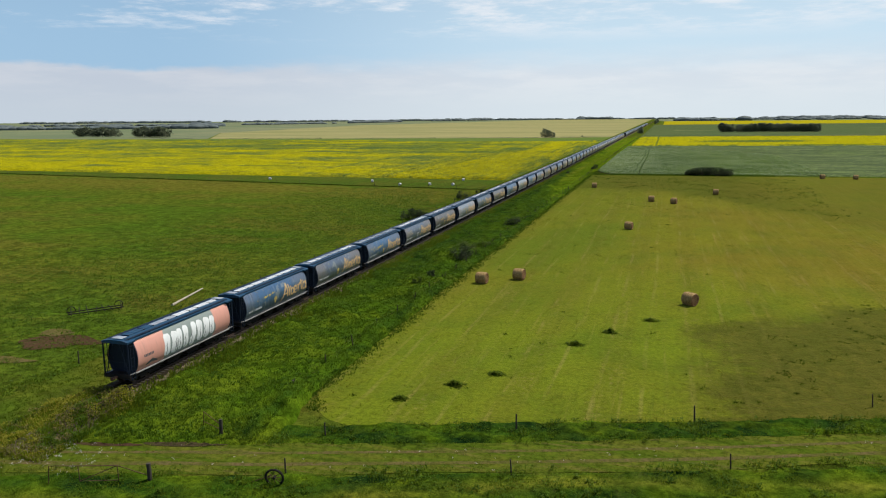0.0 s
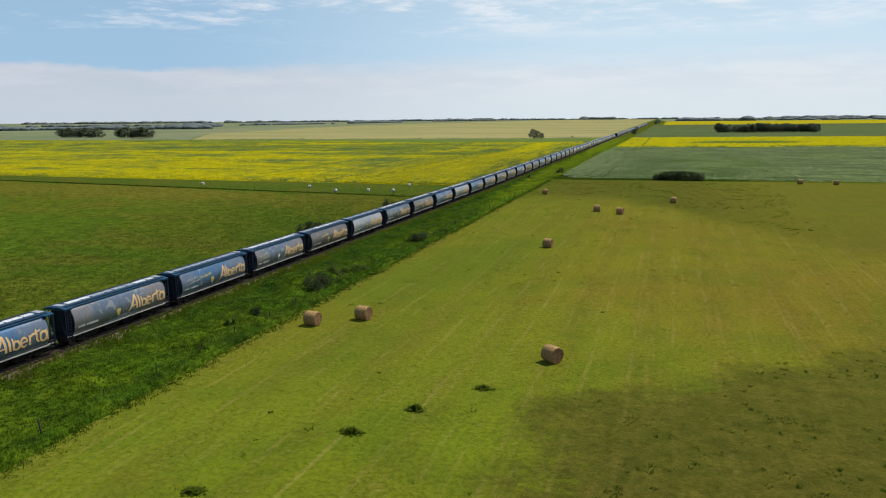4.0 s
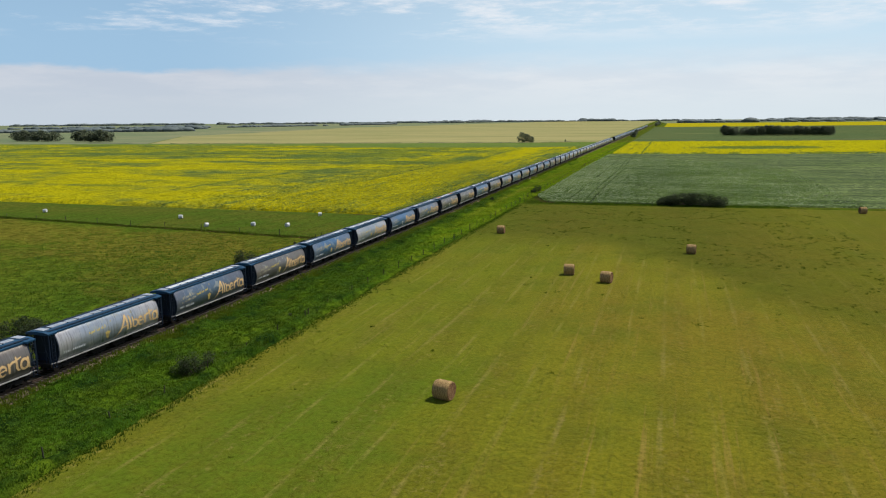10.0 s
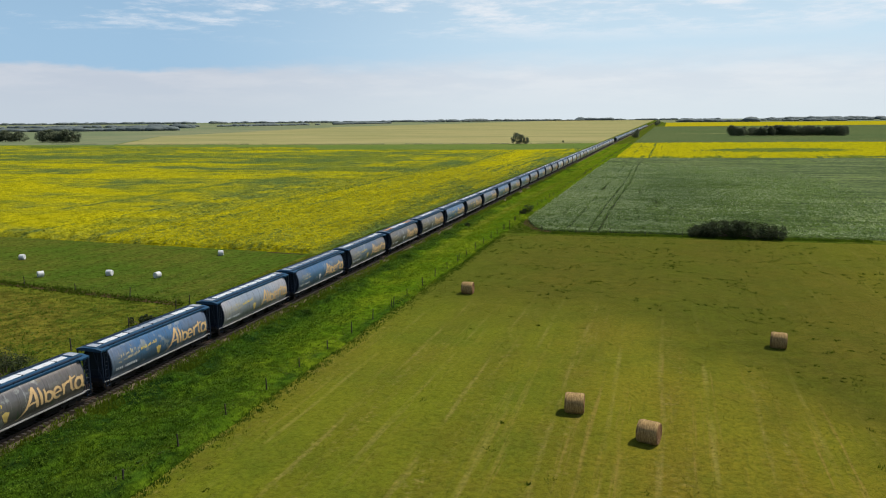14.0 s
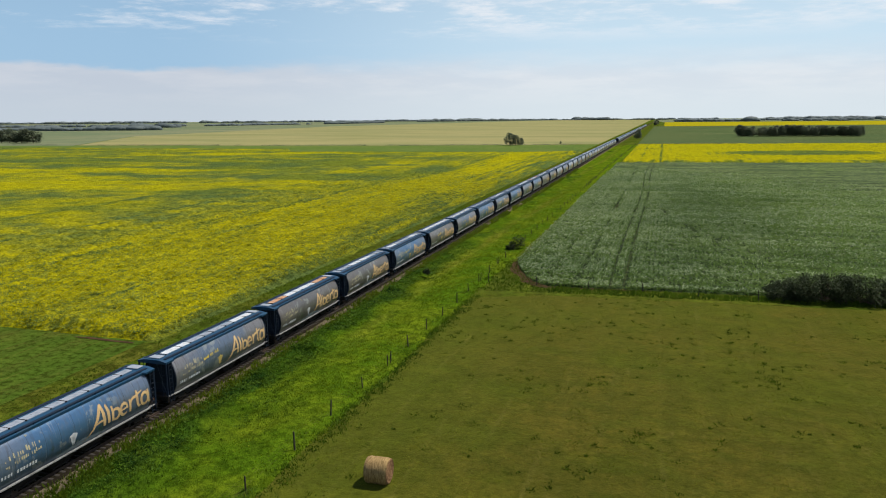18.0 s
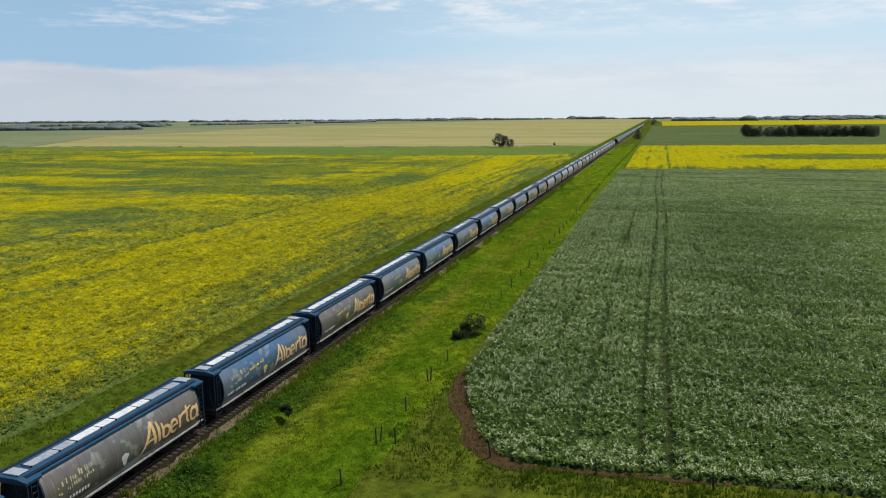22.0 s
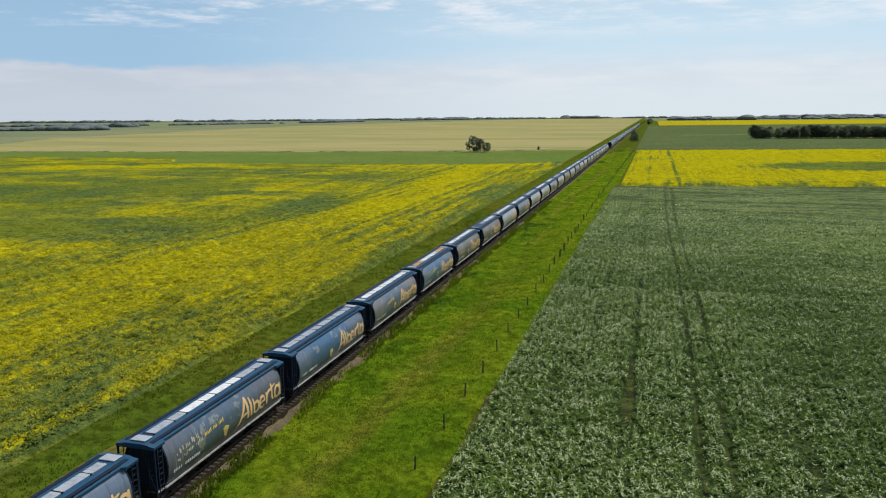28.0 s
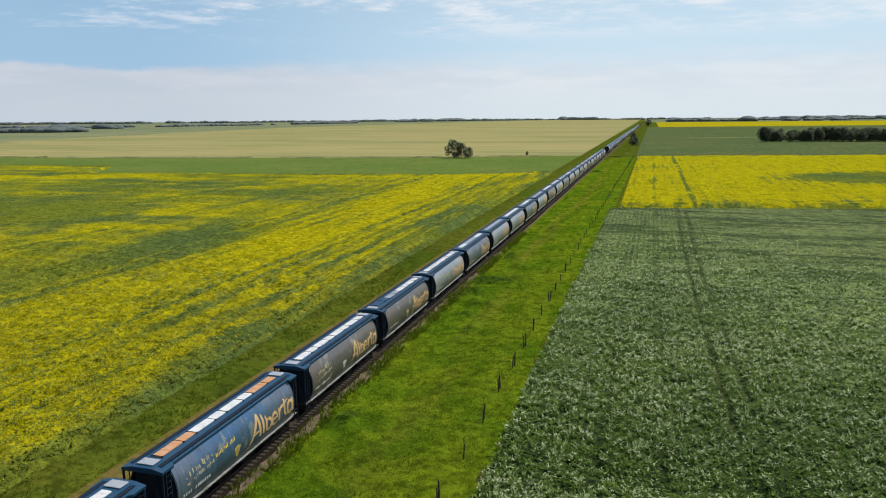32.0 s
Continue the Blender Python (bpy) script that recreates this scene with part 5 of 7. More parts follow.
def grass():
    def lay(name, x, y, h, spread, width, n, mat, label, z=0.0, lean=0.5):
        me = mesh_of(name, *tufts(x, y, z, h, spread, width, n, lean), M[mat])
        tagged(new(name, me), label, "grass", kind="stuff")

    def lay_leaves(name, x, y, h, size, n, mat, label, z=0.0):
        k = np.repeat(np.arange(len(x)), 2)
        up = np.tile([0.25, 0.7], len(x))
        zz = (np.broadcast_to(z, x.shape) + 0 * x)[k] + np.asarray(h)[k] * up
        me = mesh_of(name, *leaves(x[k], y[k], zz, size, n, 0.3, 0.12, 1.2, True), M[mat])
        tagged(new(name, me), label, "plants", kind="stuff")

    road_gap = lambda x, y: np.abs(y - road_mid(x)) > 2.1

    # the tall growth of the ditch, up to the field's edge
    x, y = scattered(2.2, 16.4, 114, 430, 9)
    r = rankness(x, y)
    k = (y > road_mid(x) + 2.2) & (rng.random(len(x)) < r)
    x, y = x[k], y[k]
    h = growth(x, y)
    z = bank(x, y) + 0.72 * h
    lump = layers(x / 1.1, y / 1.3, 71, 3)
    a = (rng.random(len(x)) < tone(x, y)) & (lump > 0.40)
    lay("ditch_reeds", x[a], y[a], 0.14 + 0.28 * h[a], 0.24, 0.08, 3, "lush", "tall dark grass in the railway ditch", z[a])
    lay_leaves("ditch_weeds", x[a], y[a], 0.10 + 0.30 * h[a], 0.15, 3, "lush", "tall lush green weeds in the railway ditch", z[a])
    a = ~a
    lay("ditch_grass", x[a], y[a], 0.14 + 0.22 * h[a], 0.28, 0.09, 5, "mid", "fresh green grass in the railway ditch", z[a])
    x, y = scattered(2.3, 18.4, 316, 640, 6)
    r = rankness(x, y)
    k = (x < edge(y) - 0.3) & (rng.random(len(x)) < np.clip((640 - y) / 120, 0, 1) * (1.05 - r) * np.clip((y - 316) / 30, 0, 1))
    x, y = x[k], y[k]
    lay("verge_grass", x, y, 0.08 + 0.25 * layers(x / 2, y / 5, 72, 3), 0.2, 0.09, 3, "short", "short bright green grass beside the railway", bank(x, y) + 0.6 * growth(x, y), 0.9)
    x, y = scattered(2.3, 17.5, 330, 640, 5)
    r = rankness(x, y)
    k = (x < edge(y) - 0.3) & (rng.random(len(x)) < r - 0.25)
    x, y = x[k], y[k]
    lay_leaves("verge_weeds", x, y, 0.15 + 0.3 * rng.random(len(x)), 0.20, 3, "lush", "darker weeds among the verge grass", bank(x, y) + 0.6 * growth(x, y))
    x, y = scattered(1.55, 3.9, 118, 640, 26)
    k = rng.random(len(x)) < np.clip((x - 1.2) / 1.1, 0, 1) * np.clip(3.4 * layers(x / 1.5, y / 4, 83, 3) - 0.7 + 1.3 * (y < 330) - 0.2 * (y > 420), 0, 1) * np.where(y < 345, 1, x < 2.9)
    x, y = x[k], y[k]
    lay("trackside_grass", x, y, rng.uniform(0.25, 0.6, len(x)), 0.2, 0.12, 4, "grass", "grass creeping over the gravel beside the rails", bank(x, y))
    x, y = scattered(-12.9, -2.2, 112, 620, 8)
    lump = layers(x / 2.0, y / 5, 73, 3)
    k = road_gap(x, y) & ((np.abs(x + 7.6) > 0.9) | (y < 330))
    x, y, lump = x[k], y[k], lump[k]
    lay("west_verge_grass", x, y, 0.10 + 0.5 * np.clip(lump - 0.4, 0, 1), 0.2, 0.10, 3, "grass", "rough grass along the far side of the railway", bank(x, y))
    # the weedy ditch line across the pasture
    x = rng.uniform(-330, -13, 9000)
    y = 315.2 - 0.107 * x + rng.normal(0, 0.7, len(x)) + 1.2 * (layers(x / 9, 0 * x, 96, 3) - 0.5)
    lay("ditch_line_weeds", x, y, 0.15 + 0.35 * layers(x / 5, 0 * x, 95, 3), 0.3, 0.16, 3, "clump", "dark weeds along the ditch line of the pasture")
    # pasture and hay stubble
    x, y = scattered(-80, -10.5, 116, 345, 6)
    lump = layers(x / 3, y / 3, 74, 3)
    k = rng.random(len(x)) < (0.15 + lump) * np.clip((x + 80) / 50, 0, 1) * np.clip((345 - y) / 60, 0, 1)
    lay_leaves("pasture_tufts", x[k], y[k], 0.04 + 0.55 * np.clip(lump[k] - 0.45, 0, 1), 0.20, 2, "pasture_leaf", "grazed pasture tufts", land(x[k], y[k]))
    x, y = scattered(16.2, 90, 118, 394, 7.0)
    k = (y > hay_low(x) + 0.3) & (y < hay_high(x) - 0.3)
    lump = layers(x / 1.5, y / 6, 75, 3)
    k &= rng.random(len(x)) < lump * 1.1
    x, y, lump = x[k], y[k], lump[k]
    lay("hay_stubble", x, y, 0.03 + 0.06 * lump, 0.25, 0.10, 2, "stubble", "cut hay stubble with yellowish stalks", 0.03, 0.9)
    # grass leaning over the mown field's edge
    y = rng.uniform(126, 386, 5200)
    x = 16.3 + 3.2 * np.clip((131 - y) / 6, 0, 1) ** 2 + rng.normal(0, 0.55, len(y)) + 1.0 * (layers(y / 4.0, 0 * y + 0.5, 91, 4) - 0.4)
    lay("field_edge_grass", x, y, rng.uniform(0.08, 0.34, len(x)) * (0.5 + layers(x / 2, y / 3, 85, 3)), 0.3, 0.10, 4, "mid", "grass leaning over the edge of the mown field", 0.02, 0.7)
    # growth along the earth road
    x, y = scattered(-14, 85, 94, 146, 7)
    off = y - road_mid(x)
    k = ((off < -1.9) | ((off > 1.9) & (y < hay_low(x) + 0.4))) & (off > -22) & ((x > 15) | (off < 0))
    x, y, off = x[k], y[k], off[k]
    lump = layers(x / 2.5, y / 2.0, 76, 3)
    h = 0.12 + 0.8 * np.clip(lump - 0.35, 0, 1)
    lay("roadside_grass", x, y, h * 0.55, 0.3, 0.08, 5, "grass", "unmown dark green grass along the earth road", 0.15)
    k = rng.random(len(x)) < 0.5 * (lump > 0.50)
    lay_leaves("roadside_weeds", x[k], y[k], h[k] * 1.0, 0.16, 4, "mid", "coarse weeds along the earth road", 0.1)
    x, y = scattered(-14, 70, 106, 136, 9)
    off = np.abs(y - road_mid(x))
    k = (off < 3.0) & (rng.random(len(x)) < 0.35 * layers(x / 2, y / 1.2, 78, 3))
    lay("road_grass", x[k], y[k], 0 * x[k] + 0.07, 0.2, 0.12, 3, "stubble", "low trampled grass on the earth road", 0.05, 1.2)
    # regrowth on the mown field
    x, y = scattered(16.5, 95, 118, 390, 1.1)
    old = np.clip(np.maximum(np.minimum(x - 50.0, 0.75 * x + 123 - y) / 4, (y + 1.7 * np.maximum(x - 48, 0) - 326) / 14), 0, 1)
    k = (y > hay_low(x) + 1) & (y < hay_high(x) - 1) & (rng.random(len(x)) < (0.012 + 0.26 * old) * np.clip(3.5 * layers(x / 5, y / 5, 80, 3) - 1.3, 0, 1))
    x, y = x[k], y[k]
    lay("regrowth_clumps", x, y, rng.uniform(0.05, 0.22, len(x)), rng.uniform(0.15, 0.7, (len(x), 1)), 0.10, 16, "clump", "small dark green regrowth clumps in the stubble", 0.03, 1.0)
    # grown-over track behind the last car
    x, y = scattered(-5.2, 3.0, 111.5, 122.8, 30)
    k = rng.random(len(x)) < 0.25 + layers(x / 1.3, y / 1.6, 104, 3)
    x, y = x[k], y[k]
    tall = np.clip(2.6 * (layers(x / 1.6, y / 1.8, 105, 3) - 0.33), 0.12, 1)
    kind = layers(x / 1.8, y / 1.8, 106, 3) + 0.10 * (x < -1)
    for a, mat, name, lab in ((kind > 0.56, "mustard", "yellow_weeds", "yellow-green flowering weeds over the end of the track"), ((kind <= 0.56) & (kind > 0.46), "dry", "dry_weeds", "dry brown weeds over the end of the track"), (kind <= 0.46, "mid", "track_weeds", "green weeds growing over the end of the track")):
        lay_leaves(name, x[a], y[a], 0.2 + 0.9 * tall[a], 0.15, 4, mat, lab, bank(x[a], y[a]))
    k = rng.random(len(x)) < 0.6
    lay("track_grass", x[k], y[k], rng.uniform(0.25, 0.7, k.sum()), 0.25, 0.10, 4, "short", "green grass growing over the end of the track", bank(x[k], y[k]))
    x, y = scattered(15.4, 90, 386, 412, 11)
    k = (y > hay_high(x)) & (y < bean_low(x) - 0.3)
    x, y = x[k], y[k]
    lump = layers(x / 2, y / 1.5, 77, 3)
    k = x > 24 + 4 * lump
    lay("headland_grass", x[k], y[k], 0.14 + 0.6 * lump[k], 0.25, 0.13, 4, "mid", "rough grass between hay field and beans")
    k = ~k & (rng.random(len(x)) < 0.75)
    lay("corner_grass", x[k], y[k], 0.10 + 0.3 * lump[k], 0.25, 0.12, 3, "mid", "short green grass round the bean field's corner")


grass()
# ---- the train ----
PITCH, FIRST = 18.05, 131.5
SIDE_Z = [1.02, 1.2, 1.45, 1.8, 2.2, 2.6, 3.0, 3.35, 3.65, 3.88, 4.03]
SIDE_X = [1.16, 1.30, 1.44, 1.555, 1.61, 1.605, 1.54, 1.43, 1.29, 1.13, 0.98]
side_x = lambda z: float(np.interp(z, SIDE_Z, SIDE_X))
HALF = 7.42


def car_meshes():
    c = {}
    # the barrel of the car, ribbed by its sheets
    ring = [(x, z) for x, z in zip(SIDE_X, SIDE_Z)] + [(-x, z) for x, z in zip(SIDE_X[::-1], SIDE_Z[::-1])]
    ys = np.linspace(-HALF, HALF, 13)
    v = [(x, y, z) for y in ys for x, z in ring]
    n = len(ring)
    f = [(a * n + i, a * n + (i + 1) % n, (a + 1) * n + (i + 1) % n, (a + 1) * n + i) for a in range(len(ys) - 1) for i in range(n)]
    c["body"] = mesh_of("car_body", v, f, SIDES[0], True)
    bm = bmesh.new()
    for k in (1, -1):
        o = [bm.verts.new((x * 1.006, k * HALF, z * 1.004)) for x, z in ring]
        i = [bm.verts.new((x * 0.92, k * (HALF - 0.22), 2.6 + (z - 2.6) * 0.93)) for x, z in ring]
        e = [bm.verts.new((x * 1.006, k * (HALF - 0.10), z * 1.004)) for x, z in ring]
        for a, b in ((o, i), (o, e)):
            for j in range(n):
                bm.faces.new((a[j], a[(j + 1) % n], b[(j + 1) % n], b[j]))
        bm.faces.new(i)
        if k == 1:
            c["end_wall"] = from_bm("end_wall", bm, M["navy"])
            bm = bmesh.new()
    bm.free()
    # roof with its overhanging ends
    prof = [(-1.16, 3.96), (-1.18, 4.13), (-0.66, 4.27), (-0.45, 4.29), (0.45, 4.29), (0.66, 4.27), (1.18, 4.13), (1.16, 3.96)]
    ys = [-8.32, -8.30, -7.25, -7.05, 7.05, 7.25, 8.30, 8.32]
    wide = [1.19, 1.21, 1.21, 1.0, 1.0, 1.21, 1.21, 1.19]
    bm = bmesh.new()
    rows = [[bm.verts.new((x * w, y, z if abs(y) < 8.41 else z - 0.02)) for x, z in prof] for y, w in zip(ys, wide)]
    for a, b in zip(rows, rows[1:]):
        for i in range(len(prof)):
            bm.faces.new((a[i], a[(i + 1) % len(prof)], b[(i + 1) % len(prof)], b[i]))
    bm.faces.new(rows[0]), bm.faces.new(rows[-1])
    c["roof"] = from_bm("roof", bm, M["roof"])
    bm = bmesh.new()
    box(bm, 0.78, 1.08, -7.9, 7.9, 4.255, 4.28)
    for k in range(12):
        box(bm, 1.03, 1.07, -7.7 + 1.4 * k - 0.03, -7.7 + 1.4 * k + 0.03, 4.10, 4.285)
    c["running_board"] = from_bm("running_board", bm, M["navy"])
    bm = bmesh.new()
    box(bm, -0.33, 0.33, -1.725, 1.725, 4.28, 4.36, 0.015)
    for k in range(3):
        box(bm, -0.335, 0.335, -0.83 + 0.83 * k - 0.03, -0.83 + 0.83 * k + 0.03, 4.30, 4.372)
    c["hatch"] = from_bm("hatch_cover", bm, M["hatch_white"])
    bm = bmesh.new()
    box(bm, -0.40, 0.40, -0.018, 0.018, 4.33, 4.385)
    box(bm, 0.34, 0.42, -0.05, 0.05, 4.28, 4.385)
    c["latch"] = from_bm("latch_bar", bm, M["black"])
    bm = bmesh.new()
    box(bm, -0.55, 0.55, -0.38, 0.38, 4.30, 4.36, 0.02)
    c["vent"] = from_bm("roof_hatch", bm, M["hatch_grey"])
    bm = bmesh.new()
    box(bm, -0.06, 0.03, -8.25, 8.25, 0.96, 1.07, 0.012)
    box(bm, -0.22, 0.0, -8.25, 8.25, 1.05, 1.075)
    c["sill"] = from_bm("side_sill", bm, M["silver"])
    bm = bmesh.new()
    box(bm, -1.40, 1.40, -0.45, 0.45, -0.06, 0.06, 0.01)
    box(bm, -1.40, 1.40, 0.36, 0.48, -0.26, 0.10, 0.01)
    c["platform"] = from_bm("end_platform", bm, M["black"])
    c["post"] = box_mesh("corner_post", M["navy"], -0.045, 0.045, -0.045, 0.045, 1.0, 4.06)
    bm = bmesh.new()
    for y in (-0.21, 0.21):
        box(bm, -0.02, 0.02, y - 0.025, y + 0.025, 0.55, 4.05)
    for k in range(9):
        rod(bm, (0, -0.21, 0.7 + 0.38 * k), (0, 0.21, 0.7 + 0.38 * k), 0.016, n=5)
    c["ladder"] = from_bm("ladder", bm, M["navy"])
    c["end_ladder"] = c["ladder"].copy()
    c["end_ladder"].materials[0] = M["navy"]
    bm = bmesh.new()
    rod(bm, (-1.2, 0, 1.1), (-0.35, 0, 3.9), 0.035)
    rod(bm, (1.2, 0, 1.1), (0.35, 0, 3.9), 0.035)
    rod(bm, (-1.33, 0, 2.2), (1.33, 0, 2.2), 0.022)
    c["brace"] = from_bm("end_brace", bm, M["navy"])
    bm = bmesh.new()
    for a in range(12):
        p, q = a * math.pi / 6, (a + 1) * math.pi / 6
        rod(bm, (0.28 * math.cos(p), 0, 0.28 * math.sin(p)), (0.28 * math.cos(q), 0, 0.28 * math.sin(q)), 0.018, n=5)
    for a in range(3):
        p = a * math.pi * 2 / 3
        rod(bm, (0, 0, 0), (0.28 * math.cos(p), 0, 0.28 * math.sin(p)), 0.014, n=5)
    c["brake_wheel"] = from_bm("brake_wheel", bm, M["black"])
    bm = bmesh.new()
    box(bm, -0.13, 0.13, -0.55, 0.30, -0.10, 0.10, 0.02)
    box(bm, -0.17, 0.17, 0.20, 0.52, -0.15, 0.15, 0.05)
    c["coupler"] = from_bm("coupler", bm, M["rust"])
    bm = bmesh.new()
    t = [bm.verts.new((x, y, 1.05)) for x, y in ((-1.25, -1.5), (1.25, -1.5), (1.25, 1.5), (-1.25, 1.5))]
    b = [bm.verts.new((x, y, 0.34)) for x, y in ((-0.85, -0.9), (0.85, -0.9), (0.85, 0.9), (-0.85, 0.9))]
    for i in range(4):
        bm.faces.new((t[i], t[(i + 1) % 4], b[(i + 1) % 4], b[i]))
    bm.faces.new(b), bm.faces.new(t)
    box(bm, -0.95, 0.95, -0.8, 0.8, 0.22, 0.34, 0.02)
    c["outlet"] = from_bm("hopper_outlet", bm, M["black"])
    bm = bmesh.new()
    box(bm, -0.09, 0.09, -1.25, 1.25, 0.48, 0.66, 0.03)
    box(bm, -0.11, 0.11, -0.42, 0.42, 0.26, 0.62, 0.05)
    for y in (-0.9, 0.9):
        box(bm, -0.10, 0.10, y - 0.16, y + 0.16, 0.30, 0.62, 0.04)
    c["side_frame"] = from_bm("side_frame", bm, M["black"])
    c["bolster"] = box_mesh("bolster", M["black"], -1.0, 1.0, -0.2, 0.2, 0.5, 0.8, bevel=0.03)
    bm = bmesh.new()
    rod(bm, (-0.95, 0, 0.42), (0.95, 0, 0.42), 0.075, n=8)
    for x in (-0.755, 0.755):
        s = 1 if x > 0 else -1
        rod(bm, (x - 0.06, 0, 0.42), (x + 0.06, 0, 0.42), 0.42, n=20)
        rod(bm, (x - s * 0.09, 0, 0.42), (x - s * 0.06, 0, 0.42), 0.45, n=20)
    c["wheelset"] = from_bm("wheelset", bm, M["rail"])
    return c


CAR = car_meshes()


def wrapped(bm, mat, name):
    """Lay flat shapes (x along the car, y upwards) onto the curved side."""
    for z in np.arange(1.1, 4.0, 0.2):
        bmesh.ops.bisect_plane(bm, geom=bm.verts[:] + bm.edges[:] + bm.faces[:], plane_co=(0, z, 0), plane_no=(0, 1, 0))
    for v in bm.verts:
        u, z = v.co.x, v.co.y
        v.co = Vector((side_x(z) + 0.012 + v.co.z, u, z))
    for f in bm.faces:
        f.normal_update()
    me = bpy.data.meshes.new(name)
    bm.to_mesh(me)
    bm.free()
    me.materials.append(mat)
    return me


def strip(bm, points, widths, lift=0.0):
    """A ribbon along points of the car's side."""
    rows = []
    for k, ((u, z), w) in enumerate(zip(points, widths)):
        a, b = points[max(k - 1, 0)], points[min(k + 1, len(points) - 1)]
        d = Vector((b[0] - a[0], b[1] - a[1], 0)).normalized()
        s = Vector((-d.y, d.x, 0)) * w / 2
        rows.append((bm.verts.new(Vector((u, z, lift)) + s), bm.verts.new(Vector((u, z, lift)) - s)))
    for p, q in zip(rows, rows[1:]):
        bm.faces.new((p[0], p[1], q[1], q[0]))


def bars(rows, mat, name):
    bm = bmesh.new()
    for u, z, w, h, tilt in rows:
        a = [(u, z), (u + w, z + tilt * w), (u + w, z + h + tilt * w), (u, z + h)]
        bm.faces.new([bm.verts.new((p, q, 0)) for p, q in a])
    return wrapped(bm, mat, name)


def writing():
    w = {}
    big = bmesh.new()
    arc = lambda u, z, ru, rz, a0, a1, n=12: [(u + ru * math.cos(a), z + rz * math.sin(a)) for a in np.linspace(radians(a0), radians(a1), n)]
    strokes = (
        ([(0.15, 1.32), (0.62, 1.50), (1.10, 1.90), (1.50, 2.50), (1.80, 3.10), (1.98, 3.46)], [0.04, 0.10, 0.20, 0.27, 0.27, 0.18]),
        ([(1.96, 3.46), (2.12, 2.80), (2.20, 2.20), (2.24, 1.72)], [0.20, 0.28, 0.28, 0.26]),
        ([(1.16, 2.06), (1.70, 2.20), (2.20, 2.22)], [0.08, 0.16, 0.14]),
        ([(2.46, 3.28), (2.62, 2.70), (2.66, 2.10), (2.70, 1.74)], [0.16, 0.27, 0.27, 0.24]),
        ([(2.98, 2.98), (3.08, 2.50), (3.08, 2.05), (3.12, 1.76)], [0.14, 0.24, 0.24, 0.22]),
        (arc(3.40, 2.18, 0.38, 0.42, 140, -150), [0.12, 0.18, 0.22, 0.24, 0.25, 0.25, 0.25, 0.24, 0.22, 0.20, 0.16, 0.12]),
        (arc(4.28, 2.22, 0.38, 0.46, -8, 318), [0.12, 0.18, 0.22, 0.24, 0.25, 0.25, 0.25, 0.25, 0.24, 0.22, 0.18, 0.10]),
        ([(3.96, 2.18), (4.30, 2.24), (4.64, 2.30)], [0.10, 0.15, 0.12]),
        ([(4.92, 2.76), (4.96, 2.30), (4.98, 1.76)], [0.20, 0.24, 0.22]),
        ([(4.98, 2.40), (5.16, 2.66), (5.42, 2.76), (5.62, 2.68)], [0.14, 0.22, 0.22, 0.12]),
        ([(5.80, 3.16), (5.78, 2.60), (5.80, 2.10), (5.98, 1.82), (6.18, 1.86)], [0.16, 0.25, 0.25, 0.20, 0.08]),
        ([(5.46, 2.78), (5.90, 2.86), (6.36, 2.98)], [0.10, 0.17, 0.10]),
        (arc(6.62, 2.24, 0.40, 0.48, 40, 400, 16), [0.24] * 16),
        ([(7.02, 2.86), (7.03, 2.40), (7.05, 2.00), (7.16, 1.76), (7.32, 1.78)], [0.18, 0.25, 0.25, 0.20, 0.08]),
    )
    for k, (points, widths) in enumerate(strokes):
        strip(big, points, widths, 0.0012 * k)
    w["word"] = wrapped(big, M["gold"], "painted_word")
    r = random.Random(3)
    row = lambda u0, u1, z, h, tilt: [(u, z + tilt * (u - u0), r.uniform(0.10, 0.17), h * r.uniform(0.9, 1.0), tilt) for u in np.arange(u0, u1, 0.24)]
    w["marks"] = bars(row(-6.8, -5.9, 1.75, 0.24, 0) + row(-5.6, -4.1, 1.75, 0.24, 0), M["white"], "reporting_marks")
    w["slogan"] = bars([(u, z + r.uniform(-0.06, 0.06) + 0.08 * (u + 5), r.uniform(0.05, 0.12), r.uniform(0.10, 0.34), 0.15) for z in (2.85, 2.45) for u in np.arange(-6.4, -3.6, 0.17) if r.random() < 0.85], M["faint"], "painted_slogan")
    w["slogan2"] = bars([(u, 2.72 + 0.012 * k, r.uniform(0.06, 0.12), r.uniform(0.14, 0.30), 0.1) for k, u in enumerate(np.arange(-3.3, -1.0, 0.17)) if k not in (5, 9)], M["yellow"], "painted_slogan")
    bm = bmesh.new()
    for k in range(9):
        a = -0.75 + 0.19 * k
        strip(bm, [(-0.85 + 0.02 * k, 1.55), (-0.85 + 0.2 * a, 1.9), (-0.8 + 0.4 * a, 2.45 - 0.15 * abs(a))], [0.06, 0.09, 0.11])
    w["sheaf"] = wrapped(bm, M["wheat"], "painted_wheat")
    bm = bmesh.new()
    us = np.arange(-2.2, 2.9, 0.3)
    tops = [1.28 + 0.5 * float(layers(np.float64(u * 0.9), np.float64(0.7), 110, 3)) * (1 - abs(u - 0.4) / 3.2) for u in us]
    rows = [(bm.verts.new((u, 1.12, 0)), bm.verts.new((u, max(t, 1.15), 0))) for u, t in zip(us, tops)]
    for a, b in zip(rows, rows[1:]):
        bm.faces.new((a[0], b[0], b[1], a[1]))
    w["hills"] = wrapped(bm, M["pale_picture"], "painted_hills")
    w["sheaf_white"] = w["sheaf"].copy()
    w["sheaf_white"].materials[0] = M["white"]
    w["graffiti"] = []
